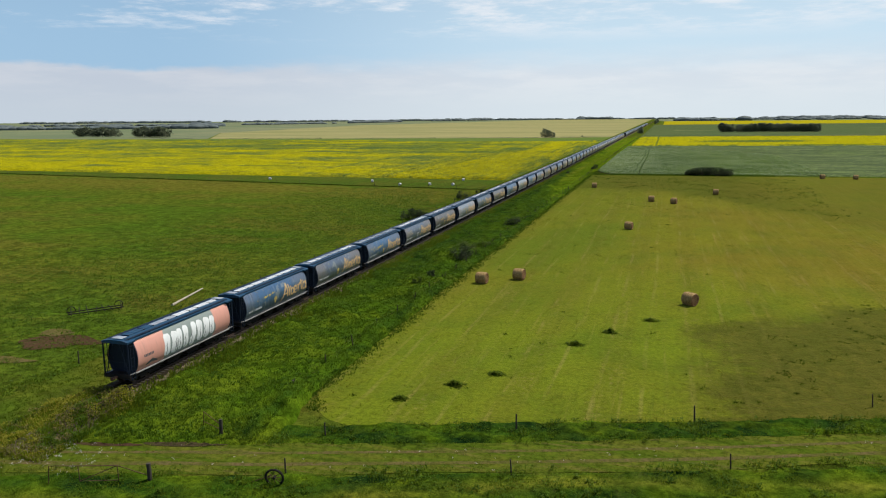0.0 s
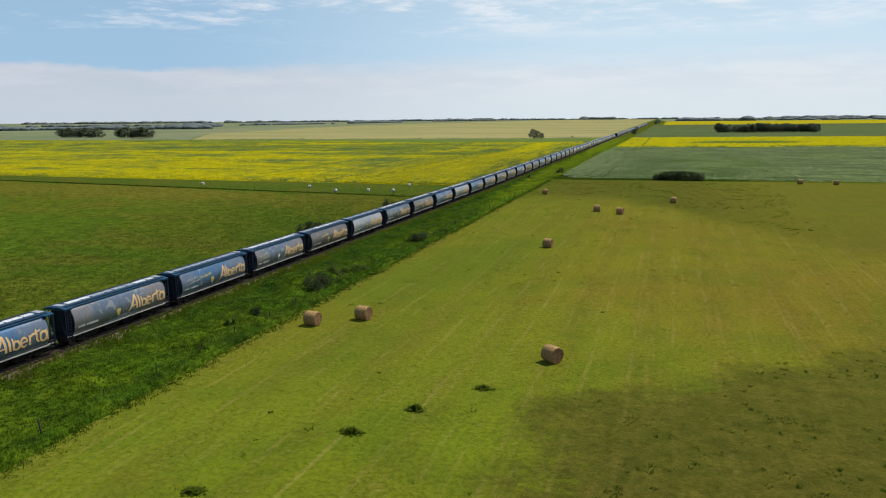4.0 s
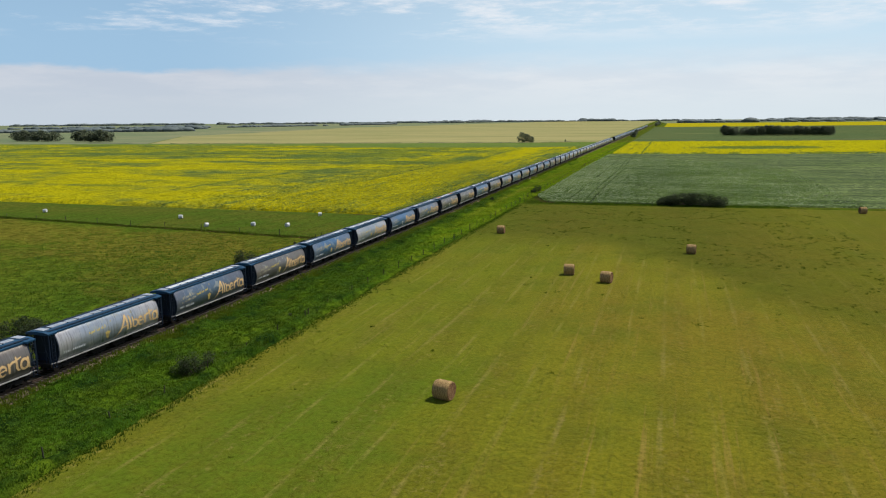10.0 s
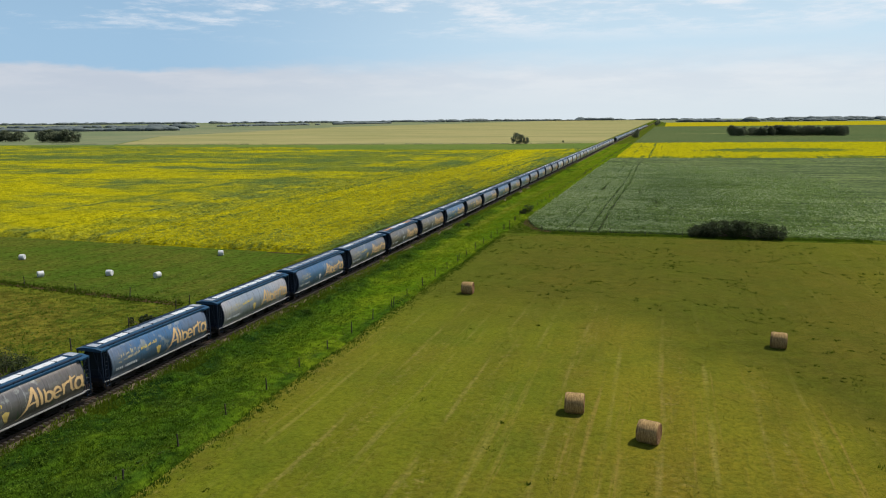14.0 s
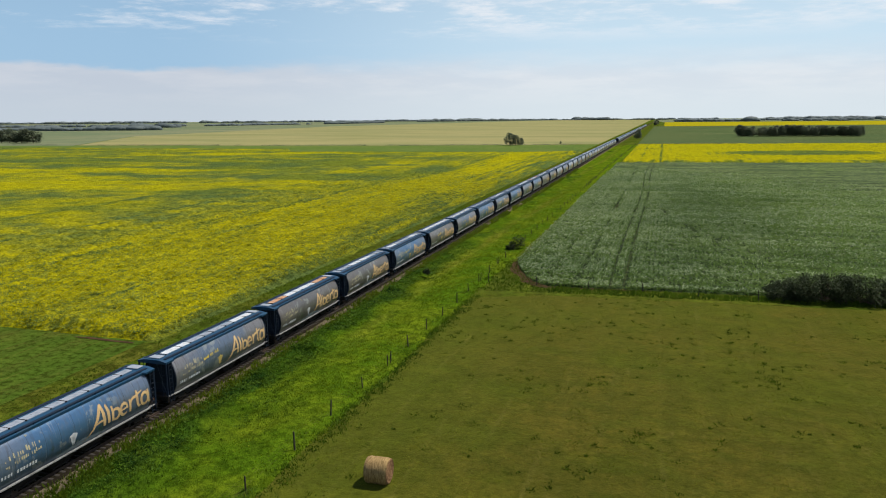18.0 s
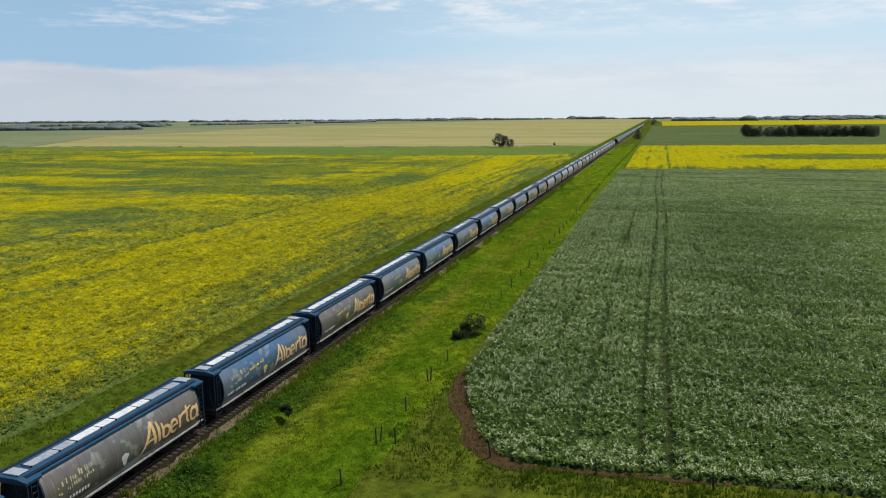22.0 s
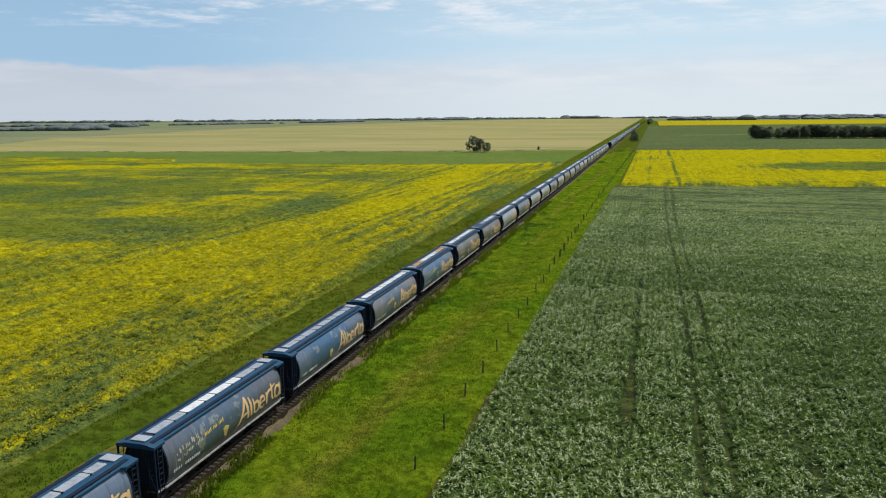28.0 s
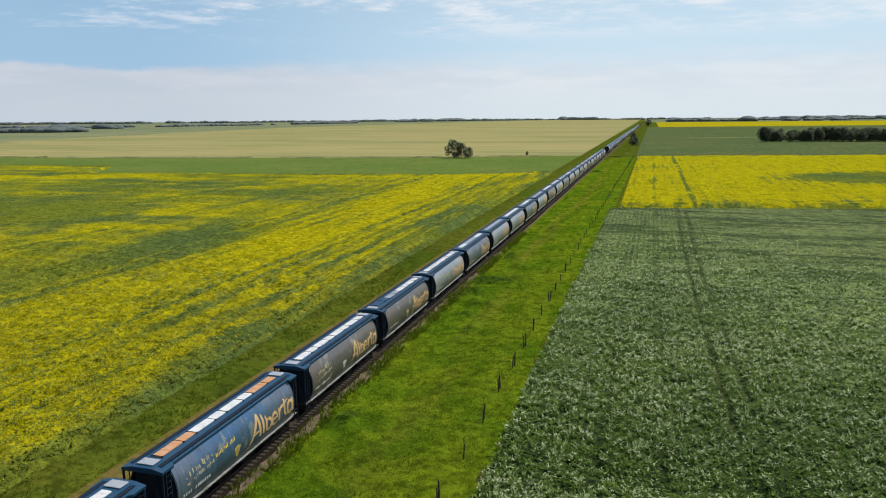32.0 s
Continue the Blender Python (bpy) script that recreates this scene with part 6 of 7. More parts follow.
    for u, wide, z0, z1, slant in ((-3.75, 0.95, 1.40, 3.50, 0.10), (-2.72, 0.95, 1.35, 3.45, 0.16), (-1.66, 0.72, 1.42, 3.50, 0.05), (-0.82, 0.80, 1.38, 3.55, 0.10), (0.12, 0.85, 1.30, 2.30, 0.12), (0.45, 0.80, 2.05, 3.55, 0.15), (1.36, 0.95, 1.42, 3.50, 0.12), (2.44, 1.00, 1.40, 3.48, 0.16), (3.54, 0.85, 1.55, 3.40, 0.10)):
        bm = bmesh.new()
        strip(bm, [(u + wide / 2, z0), (u + wide / 2 + 0.3 * slant, z0 + 0.25), (u + wide / 2 + slant, (z0 + z1) / 2), (u + wide / 2 + 1.6 * slant, z1 - 0.25), (u + wide / 2 + 2 * slant, z1)], [wide * 0.55, wide * 0.95, wide * 0.82, wide, wide * 0.6])
        w["graffiti"].append(wrapped(bm, M["chalk"], "graffiti_block"))
    bm = bmesh.new()
    for u in (-3.35, -2.0, -1.4, -0.5, 0.5, 1.9, 2.7, 3.9):
        strip(bm, [(u, 1.5), (u + 0.12, 2.0), (u + 0.04, 2.4), (u + 0.25, 2.75)], [0.03, 0.10, 0.09, 0.03], 0.004)
    strip(bm, [(-4.6, 1.45), (-5.4, 1.7), (-6.2, 1.4)], [0.1, 0.35, 0.1])
    w["ink"] = wrapped(bm, M["ink"], "spray_painted_outline")
    w["tag"] = bars([(-6.5 + 0.2 * k, 2.25, 0.13, 0.24, 0) for k in range(7)], M["ink"], "reporting_marks")
    return w


WORDS = writing()
BODIES = []
for paint in SIDES:
    BODIES.append(CAR["body"].copy())
    BODIES[-1].materials[0] = paint
HATCHES = [CAR["hatch"].copy() for _ in range(4)]
HATCHES[1].materials[0], HATCHES[2].materials[0], HATCHES[3].materials[0] = M["hatch_grey"], M["hatch_rust"], M["roof"]
TONES = ["weathered grey", "faded blue", "brownish grey dusty", "pale grey", "slate blue-grey"]


def hopper_car(y, look_of, hatch, detail=2, tail=False):
    if tail:
        lab = "grain hopper car with pink ends and white graffiti, train's last"
    else:
        lab = f"{TONES[look_of]} grain hopper car, navy roof, ochre lettering"
    if detail < 2:
        lab = f"{TONES[look_of]} grain hopper car with navy roof, parked far off"
    car = thing("hopper_car", pose(0, y, float(rail(y)), math.degrees(math.atan(float(rail(y + 6) - rail(y - 6)) / 12))), lab, "freight car", "cars of the grain train")
    body = attach("body", BODIES[look_of], car)
    if tail:
        pink = CAR["body"].copy()
        pink.materials[0] = TAIL
        body.data = pink
    attach("roof", CAR["roof"], car, None, "navy blue roof")
    for k in (1, -1):
        attach("end_wall", CAR["end_wall"], car, pose(0, 0, 0, 0, 0, 0 if k == 1 else 180))
        attach("side_sill", CAR["sill"], car, pose(1.36 * k, 0, 0, 0, 0, 0 if k == 1 else 180))
    for k in range(4):
        attach("hatch_cover", HATCHES[{0: (0, 0, 0, 0), 1: (1, 1, 1, 1), 2: (2, 0, 0, 2), 3: (0, 1, 1, 0), 4: (1, 0, 0, 1), 5: (3, 1, 0, 0)}[hatch][k]], car, pose(0, -5.22 + 3.48 * k, 0))
        if detail == 2:
            attach("latch_bar", CAR["latch"], car, pose(0, -5.22 + 3.48 * k + 0.42, 0), "dark steel latch bar")
            attach("latch_bar", CAR["latch"], car, pose(0, -5.22 + 3.48 * k - 1.70, 0), "dark steel latch bar")
    for k in (1, -1):
        bogie = new("bogie")
        bogie.parent, bogie.matrix_basis = car, pose(0, 6.2 * k, 0)
        if detail:
            for x in (-1.02, 1.02):
                attach("side_frame", CAR["side_frame"], bogie, pose(x, 0, 0))
            attach("bolster", CAR["bolster"], bogie)
        for y2 in (-0.88, 0.88):
            attach("wheelset", CAR["wheelset"], bogie, pose(0, y2, 0))
    if detail:
        for k in (1, -1):
            attach("running_board", CAR["running_board"], car, pose(0, 0, 0, 0, 0, 0 if k == 1 else 180))
            attach("end_platform", CAR["platform"], car, pose(0, 7.85 * k, 1.0, 0, 0, 0 if k == 1 else 180))
            for x in (-1.34, 1.34):
                attach("corner_post", CAR["post"], car, pose(x, 8.24 * k, 0))
    if detail == 2:
        for k in (1, -1):
            attach("roof_hatch", CAR["vent"], car, pose(0, 7.65 * k, 0.02))
            attach("end_brace", CAR["brace"], car, pose(0, 8.18 * k, 0))
            attach("coupler", CAR["coupler"], car, pose(0, 8.52 * k, 0.86, 0, 0, 0 if k == 1 else 180))
            attach("ladder", CAR["ladder"], car, pose(1.44 * k, 7.85 * k, 0))
            attach("end_ladder", CAR["end_ladder"], car, pose(-1.1 * k, 8.30 * k, 0, 0, 0, 90))
            attach("ladder", CAR["ladder"], car, pose(1.44 * k, -7.85 * k, 0))
        attach("brake_wheel", CAR["brake_wheel"], car, pose(-0.5, -8.34, 2.6))
        for k in range(4):
            attach("hopper_outlet", CAR["outlet"], car, pose(0, -4.5 + 3.0 * k, 0))
        if tail:
            for block in WORDS["graffiti"]:
                attach("graffiti_block", block, car, None, "silvery white graffiti block")
            tagged(attach("spray_painted_outline", WORDS["ink"], car), kind="stuff")
            tagged(attach("reporting_mark", WORDS["tag"], car), kind="stuff")
    if not tail and detail:
        attach("painted_word", WORDS["word"], car, None, "ochre painted word Alberta")
        tagged(attach("reporting_mark", WORDS["marks"], car), kind="stuff")
        if detail == 2:
            n = random.randrange(4)
            tagged(attach("painted_wheat", WORDS["sheaf" if n else "sheaf_white"], car), kind="stuff")
            if n in (0, 3):
                attach("painted_landscape", WORDS["hills"], car, None, "pale grey-blue painted landscape")
            if n in (0, 2):
                tagged(attach("painted_slogan", WORDS["slogan"], car), kind="stuff")
            if n in (1, 2):
                tagged(attach("painted_slogan", WORDS["slogan2"], car), kind="stuff")
    return car


def train():
    tones = [0, 1, 0, 1, 0, 2, 3, 4, 2, 1, 3, 1, 0, 2, 2, 1, 2, 0, 1, 4, 1, 0, 1, 2]
    hatches = [5, 0, 3, 1, 0, 4, 1, 0, 0, 3, 0, 1, 3, 2, 4, 3, 0, 0, 1, 4, 1, 0, 2, 0]
    for k in range(45):
        hopper_car(FIRST + PITCH * k, tones[k] if k < 24 else (3, 0, 3, 2, 3, 0, 3)[k % 7], hatches[k % 24], 2 if k < 26 else 1, k == 0)
    start = 971.5 + PITCH / 2
    for k in range(58):
        hopper_car(start + PITCH * k, [3, 0, 3, 0, 4, 2][k % 6], 1, 0)


train()


# ---- bales ----
def bale_meshes():
    r, l = 0.90, 0.80
    n, m = 32, 9
    ys = np.linspace(-l, l, m)
    bm = bmesh.new()
    rows = []
    for j, x in enumerate(ys):
        row = []
        for i in range(n):
            a = 2 * math.pi * i / n
            rr = r * (1 + 0.022 * math.sin(a * 3 + 1) + 0.012 * math.sin(a * 11 + j)) - (0.06 if j in (0, m - 1) else 0) + 0.008 * (j % 2)
            z = rr * math.sin(a)
            row.append(bm.verts.new((x, rr * math.cos(a), max(z, -r * 0.94))))
        rows.append(row)
    for a, b in zip(rows, rows[1:]):
        for i in range(n):
            bm.faces.new((a[i], a[(i + 1) % n], b[(i + 1) % n], b[i]))
    body = from_bm("bale_body", bm, M["straw"], True)
    bm = bmesh.new()
    last = None
    for k, (q, d) in enumerate(((0.845, -0.01), (0.76, 0.03), (0.63, 0.0), (0.52, 0.03), (0.38, 0.0), (0.24, 0.03), (0.10, 0.0))):
        ring = [bm.verts.new((l + d, q * math.cos(2 * math.pi * i / 24), max(q * math.sin(2 * math.pi * i / 24), -0.82))) for i in range(24)]
        if last:
            for i in range(24):
                bm.faces.new((last[i], last[(i + 1) % 24], ring[(i + 1) % 24], ring[i]))
        last = ring
    bm.faces.new(last)
    end = from_bm("bale_end", bm, M["straw_end"])
    return body, end


BALE, BALE_END = bale_meshes()
WRAPPED, WRAPPED_END = BALE.copy(), BALE_END.copy()
WRAPPED.materials[0], WRAPPED_END.materials[0] = M["wrap"], M["wrap"]


def bale(x, y, turn, white=False, s=1.0):
    lab = "white plastic-wrapped round silage bale on green stubble" if white else "round golden-brown hay bale lying on mown stubble"
    b = thing("silage_bale" if white else "hay_bale", pose(x, y, 0.845 * s + 0.03, 0, 0, turn), lab, "bale", "white bales of the strip" if white else "hay bales of the field")
    b.scale = (s, s, s)
    attach("bale_body", WRAPPED if white else BALE, b)
    for k in (0, 180):
        attach("bale_end", WRAPPED_END if white else BALE_END, b, pose(0, 0, 0, 0, 0, k))


for x, y, turn in ((20.5, 177.7, -8), (25.5, 181.7, -12), (50.6, 172.2, -38), (39.5, 238.0, -12), (43.3, 294.2, 4), (49.6, 289.9, -14), (62.6, 318.2, -6), (23.16, 333.3, 2), (106.0, 387.5, 8), (117.6, 387.3, -5)):
    bale(x, y, turn)
for x, y, turn in ((-62.9, 337.0, 20), (-47.3, 325.9, 60), (-36.9, 329.7, 10), (-28.1, 330.4, 80), (-29.4, 350.0, 30), (-109.1, 338.7, 15)):
    bale(x, y, turn, True, 0.56)


# ---- trees and bushes ----
def crown_mesh(name, clumps, leaf, n, mat):
    x, y, z, r = (np.repeat(np.array(c), n) for c in zip(*clumps))
    d = rng.normal(size=(len(x), 3))
    d /= np.linalg.norm(d, axis=1)[:, None]
    q = r * rng.uniform(0.55, 1.05, len(x))
    v, f = leaves(x + d[:, 0] * q, y + d[:, 1] * q, np.maximum(z + d[:, 2] * q * 0.85, 0.05), leaf, 1, 0.05, 0.05, 1.4)
    return mesh_of(name, v, f, mat)


def bush(x, y, wx, wy, h, label, leaf=0.28, mat="bush", count=None):
    b = thing("bush", pose(x, y, 0), label, "bush")
    n = count or max(5, int(wx * wy * 1.3))
    clumps = []
    for _ in range(n):
        u, v = rng.uniform(-1, 1), rng.uniform(-1, 1)
        top = h * (1 - 0.45 * (u * u + v * v) * rng.uniform(0.5, 1.2))
        r = rng.uniform(0.16, 0.30) * h
        clumps += [(u * wx / 2, v * wy / 2, max(top - r, r), r), (u * wx / 2, v * wy / 2, max((top - r) * 0.5, r * 0.8), r)]
    attach("foliage", crown_mesh("foliage", clumps, leaf * 0.66, 150, M[mat]), b)
    bm = bmesh.new()
    for cx, cy, cz, r in clumps[::2]:
        rod(bm, (cx * 0.3, cy * 0.3, -0.05), (cx, cy, cz), 0.05, 0.015, 5)
    tagged(attach("stems", from_bm("stems", bm, M["bark"]), b), kind="stuff")
    return b


bush(12.18, 194.3, 4.0, 3.6, 3.3, "dark grey-green willow bush in the railway ditch", 0.24)
bush(11.16, 204.59, 4.2, 3.2, 1.9, "low grey-green bush in the railway ditch", 0.2, "weed")
bush(13.41, 206.83, 3.6, 2.6, 1.6, "low grey-green bush in the railway ditch", 0.2, "weed")
bush(13.51, 237.7, 3.3, 3.2, 2.6, "dark round bush beside the hay field", 0.22)
bush(12.28, 178.75, 2.2, 2.0, 1.5, "small dark bush in the railway ditch", 0.2)
bush(11.67, 174.92, 2.6, 2.0, 1.2, "small grey weedy bush in the railway ditch", 0.2, "weed")
bush(13.31, 257.13, 1.6, 1.5, 1.1, "small dark bush beside the fence", 0.2)
bush(-12.61, 241.69, 6.4, 3.6, 3.0, "spreading dark bush behind the train", 0.28)
bush(-13.1, 288.2, 3.3, 3.0, 3.0, "round dark bush in the pasture behind the train", 0.25)
bush(-11.3, 306.9, 3.6, 2.2, 1.4, "low dark scrub behind the train", 0.25)
bush(15.45, 422.9, 2.1, 2.1, 2.9, "small bushy dark green tree on the fence line", 0.26, "bush", 9)
bush(14.3, 420.6, 1.6, 1.6, 1.3, "low dark growth at the foot of a small tree", 0.24, "bush", 6)
bush(64.41, 395.24, 18.0, 5.0, 4.0, "long dark willow thicket at the bean field's edge", 0.36, "bush", 95)
bush(5.86, 397.44, 1.1, 1.1, 1.0, "small dark shrub in the short verge grass", 0.2)


def weed_clump(x, y, w, h):
    """Broad-leaved weeds that the mower went round."""
    c = thing("weed_clump", pose(x, y, 0.02), "uncut dark green weed clump standing in the hay field", "weeds")
    px, py = rng.normal(0, w * 0.26, 60), rng.normal(0, w * 0.17, 60)
    tall = h * np.exp(-(px / (w * 0.4)) ** 2 - (py / (w * 0.3)) ** 2) * rng.uniform(0.5, 1.1, 60)
    v, f = leaves(np.repeat(px, 3), np.repeat(py, 3), np.repeat(tall, 3) * np.tile([0.25, 0.6, 0.95], 60), 0.24, 4, 0.14, 0.08, 0.9, True)
    tagged(attach("foliage", mesh_of("foliage", v, f, M["grass"]), c), kind="stuff")
    tx, ty = rng.normal(0, w * 0.34, 40), rng.normal(0, w * 0.24, 40)
    tagged(attach("grass_skirt", mesh_of("grass_skirt", *tufts(tx, ty, 0.0, 0.12 + 0 * tx, 0.2, 0.08, 6), M["mid"]), c), kind="stuff")


for x, y, w, h in ((37.82, 150.77, 1.9, 0.55), (28.28, 135.14, 1.8, 0.6), (24.49, 130.55, 1.4, 0.4), (41.2, 156.55, 1.8, 0.55), (31.46, 139.1, 1.5, 0.4), (45.71, 162.95, 1.6, 0.4)):
    weed_clump(x, y, 0.85 * w, 0.9 * h)


def tree_parts(h, w, seed):
    r = random.Random(seed)
    bm = bmesh.new()
    rod(bm, (0, 0, -0.1), (0.1, 0.05, h * 0.5), 0.022 * h, 0.012 * h, 7)
    clumps = []
    for k in range(16):
        a, z = k * 2.4 + r.uniform(-0.4, 0.4), h * (0.16 + 0.72 * k / 15)
        q = w / 2 * (0.35 + 0.65 * math.sin(math.pi * min(0.95, (k + 2) / 17))) * r.uniform(0.55, 1.0)
        x, y = q * math.cos(a), q * math.sin(a)
        rod(bm, (0.05, 0.03, z * 0.55), (x, y, z), 0.009 * h, 0.003 * h, 5)
        clumps.append((x, y, z, h * r.uniform(0.14, 0.20)))
    clumps.append((0, 0, h * 0.9, h * 0.13))
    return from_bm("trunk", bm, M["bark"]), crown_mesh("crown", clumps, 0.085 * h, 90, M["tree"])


TREES = [tree_parts(10, w, s) for w, s in ((8, 1), (7, 2), (9.5, 3), (6.5, 4))]


def tree(x, y, h, k, label, group="", wide=1.0):
    t = thing("tree", pose(x, y, 0, 0, 0, rng.uniform(0, 360)), label, "tree", group)
    t.scale = (wide * h / 10, wide * h / 10, h / 10)
    trunk, crown = TREES[k % 4]
    attach("trunk", trunk, t)
    attach("crown", crown, t)


tree(-85, 907, 10.5, 2, "dark broad poplar standing alone at the field's edge")
tree(-80, 906, 9.0, 0, "smaller dark poplar at the field's edge")
tree(-75, 904, 6.5, 1, "low dark tree at the field's edge")
tree(-46.5, 940, 2.6, 3, "small dark tree at the grain field's edge")
tree(15.0, 1094, 7.5, 0, "dark tree beside the railway")
tree(12.5, 1101, 6.2, 2, "dark tree beside the railway")
tree(10.0, 1247, 7.5, 1, "dark tree beside the railway")
for k in range(9):
    tree(19 + 3 * math.sin(k * 3), 2150 + 60 * k, 9 + k % 3, k, "distant dark tree beside the railway", "trees along the line")
for k in range(58):
    u = k / 57 + random.uniform(-0.006, 0.006)
    if 0.13 < u < 0.17:
        continue
    tree(121 + 130 * u, 1188 + 16 * u + random.uniform(-8, 8), (7.5 + 6.0 * float(layers(np.float64(u * 9), np.float64(0.3), 109, 3))) * random.uniform(0.85, 1.15), k, "dark tree of a dense windbreak", "trees of the windbreak")
for k in range(7):
    tree(-754 + 10.4 * k, 925 + 2.0 * math.sin(k), 12.5 + 2 * math.sin(k * 2.1), k, "dark broad tree of a prairie grove", "trees of the grove", 1.6)
for k in range(6):
    tree(-640 + 9.0 * k, 908 + 2.0 * math.sin(k), 13 + 2.0 * math.sin(k * 1.9), k + 1, "dark broad tree of a prairie grove", "trees of the grove", 1.6)


def far_woods():
    """Belts of trees on the horizon."""
    pts = []
    for x0, y0, x1, y1, h, fill in (
        (-1900, 1250, -1173, 1580, 15, 0.9), (-1173, 1578, -1030, 1630, 16, 1.0), (-1090, 1640, -1010, 1660, 21, 1.0), (-1295, 2040, -1240, 2035, 19, 1.0), (-2600, 1900, -1400, 2300, 13, 0.6),
        (-1350, 2344, -1180, 2740, 14, 0.8), (-1160, 2850, -1085, 3210, 18, 0.8), (-1165, 3700, -900, 4200, 22, 0.55), (-1080, 4200, -450, 4600, 18, 0.5), (-450, 4600, -255, 4480, 30, 0.95),
        (-250, 4500, 300, 4500, 16, 0.5), (87, 3140, 360, 3240, 19, 0.95), (200, 3600, 1400, 3900, 17, 0.7), (360, 3300, 2200, 3500, 15, 0.6), (330, 3180, 350, 3190, 34, 1.0), (500, 4200, 2600, 4000, 26, 0.9), (1200, 3300, 3400, 2400, 19, 0.8), (-3300, 3300, -1100, 4300, 19, 0.85), (-1200, 4350, 300, 4750, 15, 0.8),
    ):
        n = int(math.hypot(x1 - x0, y1 - y0) / (2.5 if y0 < 3000 else 4.5))
        u = (np.arange(n) + rng.random(n)) / n
        keep = cells(u * n / 9, 0 * u + h, 5) < fill
        for q in u[keep]:
            s = h * rng.uniform(0.5, 1.0) * (0.6 + 0.8 * float(layers(np.float64(q * n / 14), np.float64(h), 55, 3)))
            pts.append((x0 + (x1 - x0) * q, y0 + (y1 - y0) * q + rng.uniform(-12, 12), s * 0.5, s * 0.55))
    x, y, z, r = (np.array(c) * s for c, s in zip(zip(*pts), (1.02, 1.0, 1.15, 1.7)))
    n = 8
    ang = np.arange(n) * 2 * np.pi / n
    rings = []
    for up, out in ((0.0, 0.9), (0.35, 1.1), (0.75, 0.85), (0.95, 0.45), (1.0, 0.05)):
        j = rng.uniform(0.8, 1.2, (len(x), n))
        rings.append(np.stack([x[:, None] + r[:, None] * out * j * np.cos(ang), y[:, None] + r[:, None] * out * j * np.sin(ang), (z[:, None] * up * rng.uniform(0.88, 1.1, (len(x), n)))], -1))
    v = np.stack(rings, 1)
    i = np.arange(v.shape[0] * 5 * n).reshape(-1, 5, n)
    f = np.stack([i[:, :-1], np.roll(i[:, :-1], -1, 2), np.roll(i[:, 1:], -1, 2), i[:, 1:]], -1).reshape(-1, 4)
    me = mesh_of("far_woods", v.reshape(-1, 3), f, M["hazed_leaf"])
    tagged(new("far_woods", me), "dark belts of trees along the horizon, blue-greyed as by haze", "woods", kind="stuff")


far_woods()


def hedge():
    """A broken line of low scrub along the grain field's near edge."""
    edge_line = [(-13.6, 937), (-55, 921), (-93, 910), (-154, 895), (-225, 885), (-300, 875), (-376, 870), (-492, 855), (-900, 845)]
    x = -rng.uniform(14, 880, 900)
    y = np.interp(-x, [-a for a, b in edge_line], [b for a, b in edge_line]) + rng.normal(0, 1.2, len(x))
    k = layers(x / 40, 0 * x, 108, 3) > 0.50
    x, y = x[k], y[k]
    v, f = leaves(np.repeat(x, 14), np.repeat(y, 14), 0.2 + 0 * np.repeat(x, 14), 0.55, 1, 2.6, 0.7, 1.0)
    tagged(new("hedge_scrub", mesh_of("hedge_scrub", v, f, M["tree"])), "broken line of low dark scrub along the grain field", "scrub", kind="stuff")


hedge()


# ---- fences and clutter ----
POST = []
for k, (r, h) in enumerate(((0.065, 1.38), (0.058, 1.22), (0.072, 1.48))):
    bm = bmesh.new()
    rod(bm, (0, 0, -0.3), (0.03 * (k - 1), 0, h), r * 1.1, r * 0.85, 8)
    POST.append(from_bm("post", bm, M["wood"]))


def fence(points, spacing, label, double=0.0, wires=(0.5, 0.9, 1.25)):
    f = thing("wire_fence", pose(0, 0, 0), label, "fence")
    total = [(Vector((*a, 0)), Vector((*b, 0))) for a, b in zip(points, points[1:])]
    spots_ = []
    for a, b in total:
        n = max(1, round((b - a).length / spacing))
        spots_ += [a.lerp(b, k / n) for k in range(n)]
    spots_.append(total[-1][1])
    for p in spots_:
        for k in range(2 if random.random() < double else 1):
            attach("post", POST[random.randrange(3)], f, pose(p.x + random.uniform(-0.1, 0.1), p.y + 0.7 * k, float(land(p.x, p.y)), random.uniform(-5, 5), random.uniform(-5, 5), random.uniform(0, 360)))
    for h in wires:
        line = [Vector((p.x, p.y, h)) for p in spots_]
        line = [q for a, b in zip(line, line[1:]) for q in (a, (a + b) / 2 - Vector((0, 0, 0.04)))] + [line[-1]]
        ring = [(0.003 * math.cos(a), 0.003 * math.sin(a)) for a in (0.5, 2.6, 4.7)]
        verts = [(p.x + u, p.y + u, p.z + v) for p in line for u, v in ring]
        quads = [(3 * k + i, 3 * k + (i + 1) % 3, 3 * k + 3 + (i + 1) % 3, 3 * k + 3 + i) for k in range(len(line) - 1) for i in range(3)]
        attach("wire", mesh_of("wire", verts, quads, M["rust"]), f)


fence([(14.23, 129.82), (14.95, 278.28), (15.35, 355.2), (15.14, 400.5), (15.04, 446.5), (15.53, 482.31), (15.62, 639.04), (18.03, 925.51)], 6.65, "weathered wooden fence posts with sagging wire along the railway", 0.3)
fence([(-11.41, 130.51), (-12.57, 314.41)], 9.0, "sparse wooden pasture fence behind the railway", 0.0)
fence([(-12.56, 317.29), (-141.77, 329.75), (-401.66, 357.84)], 11.0, "old pasture fence along a dark ditch line", 0.0)
fence([(21.31, 121.53), (35.87, 126.76), (49.82, 132.48), (64.79, 140.02), (91.58, 152.75)], 15.0, "leaning wooden posts along the hay field", 0.0)
fence([(21.31, 115.16), (37.1, 119.4), (51.98, 124.54), (71.46, 132.54)], 15.6, "thin posts along the earth road", 0.0, (0.8,))
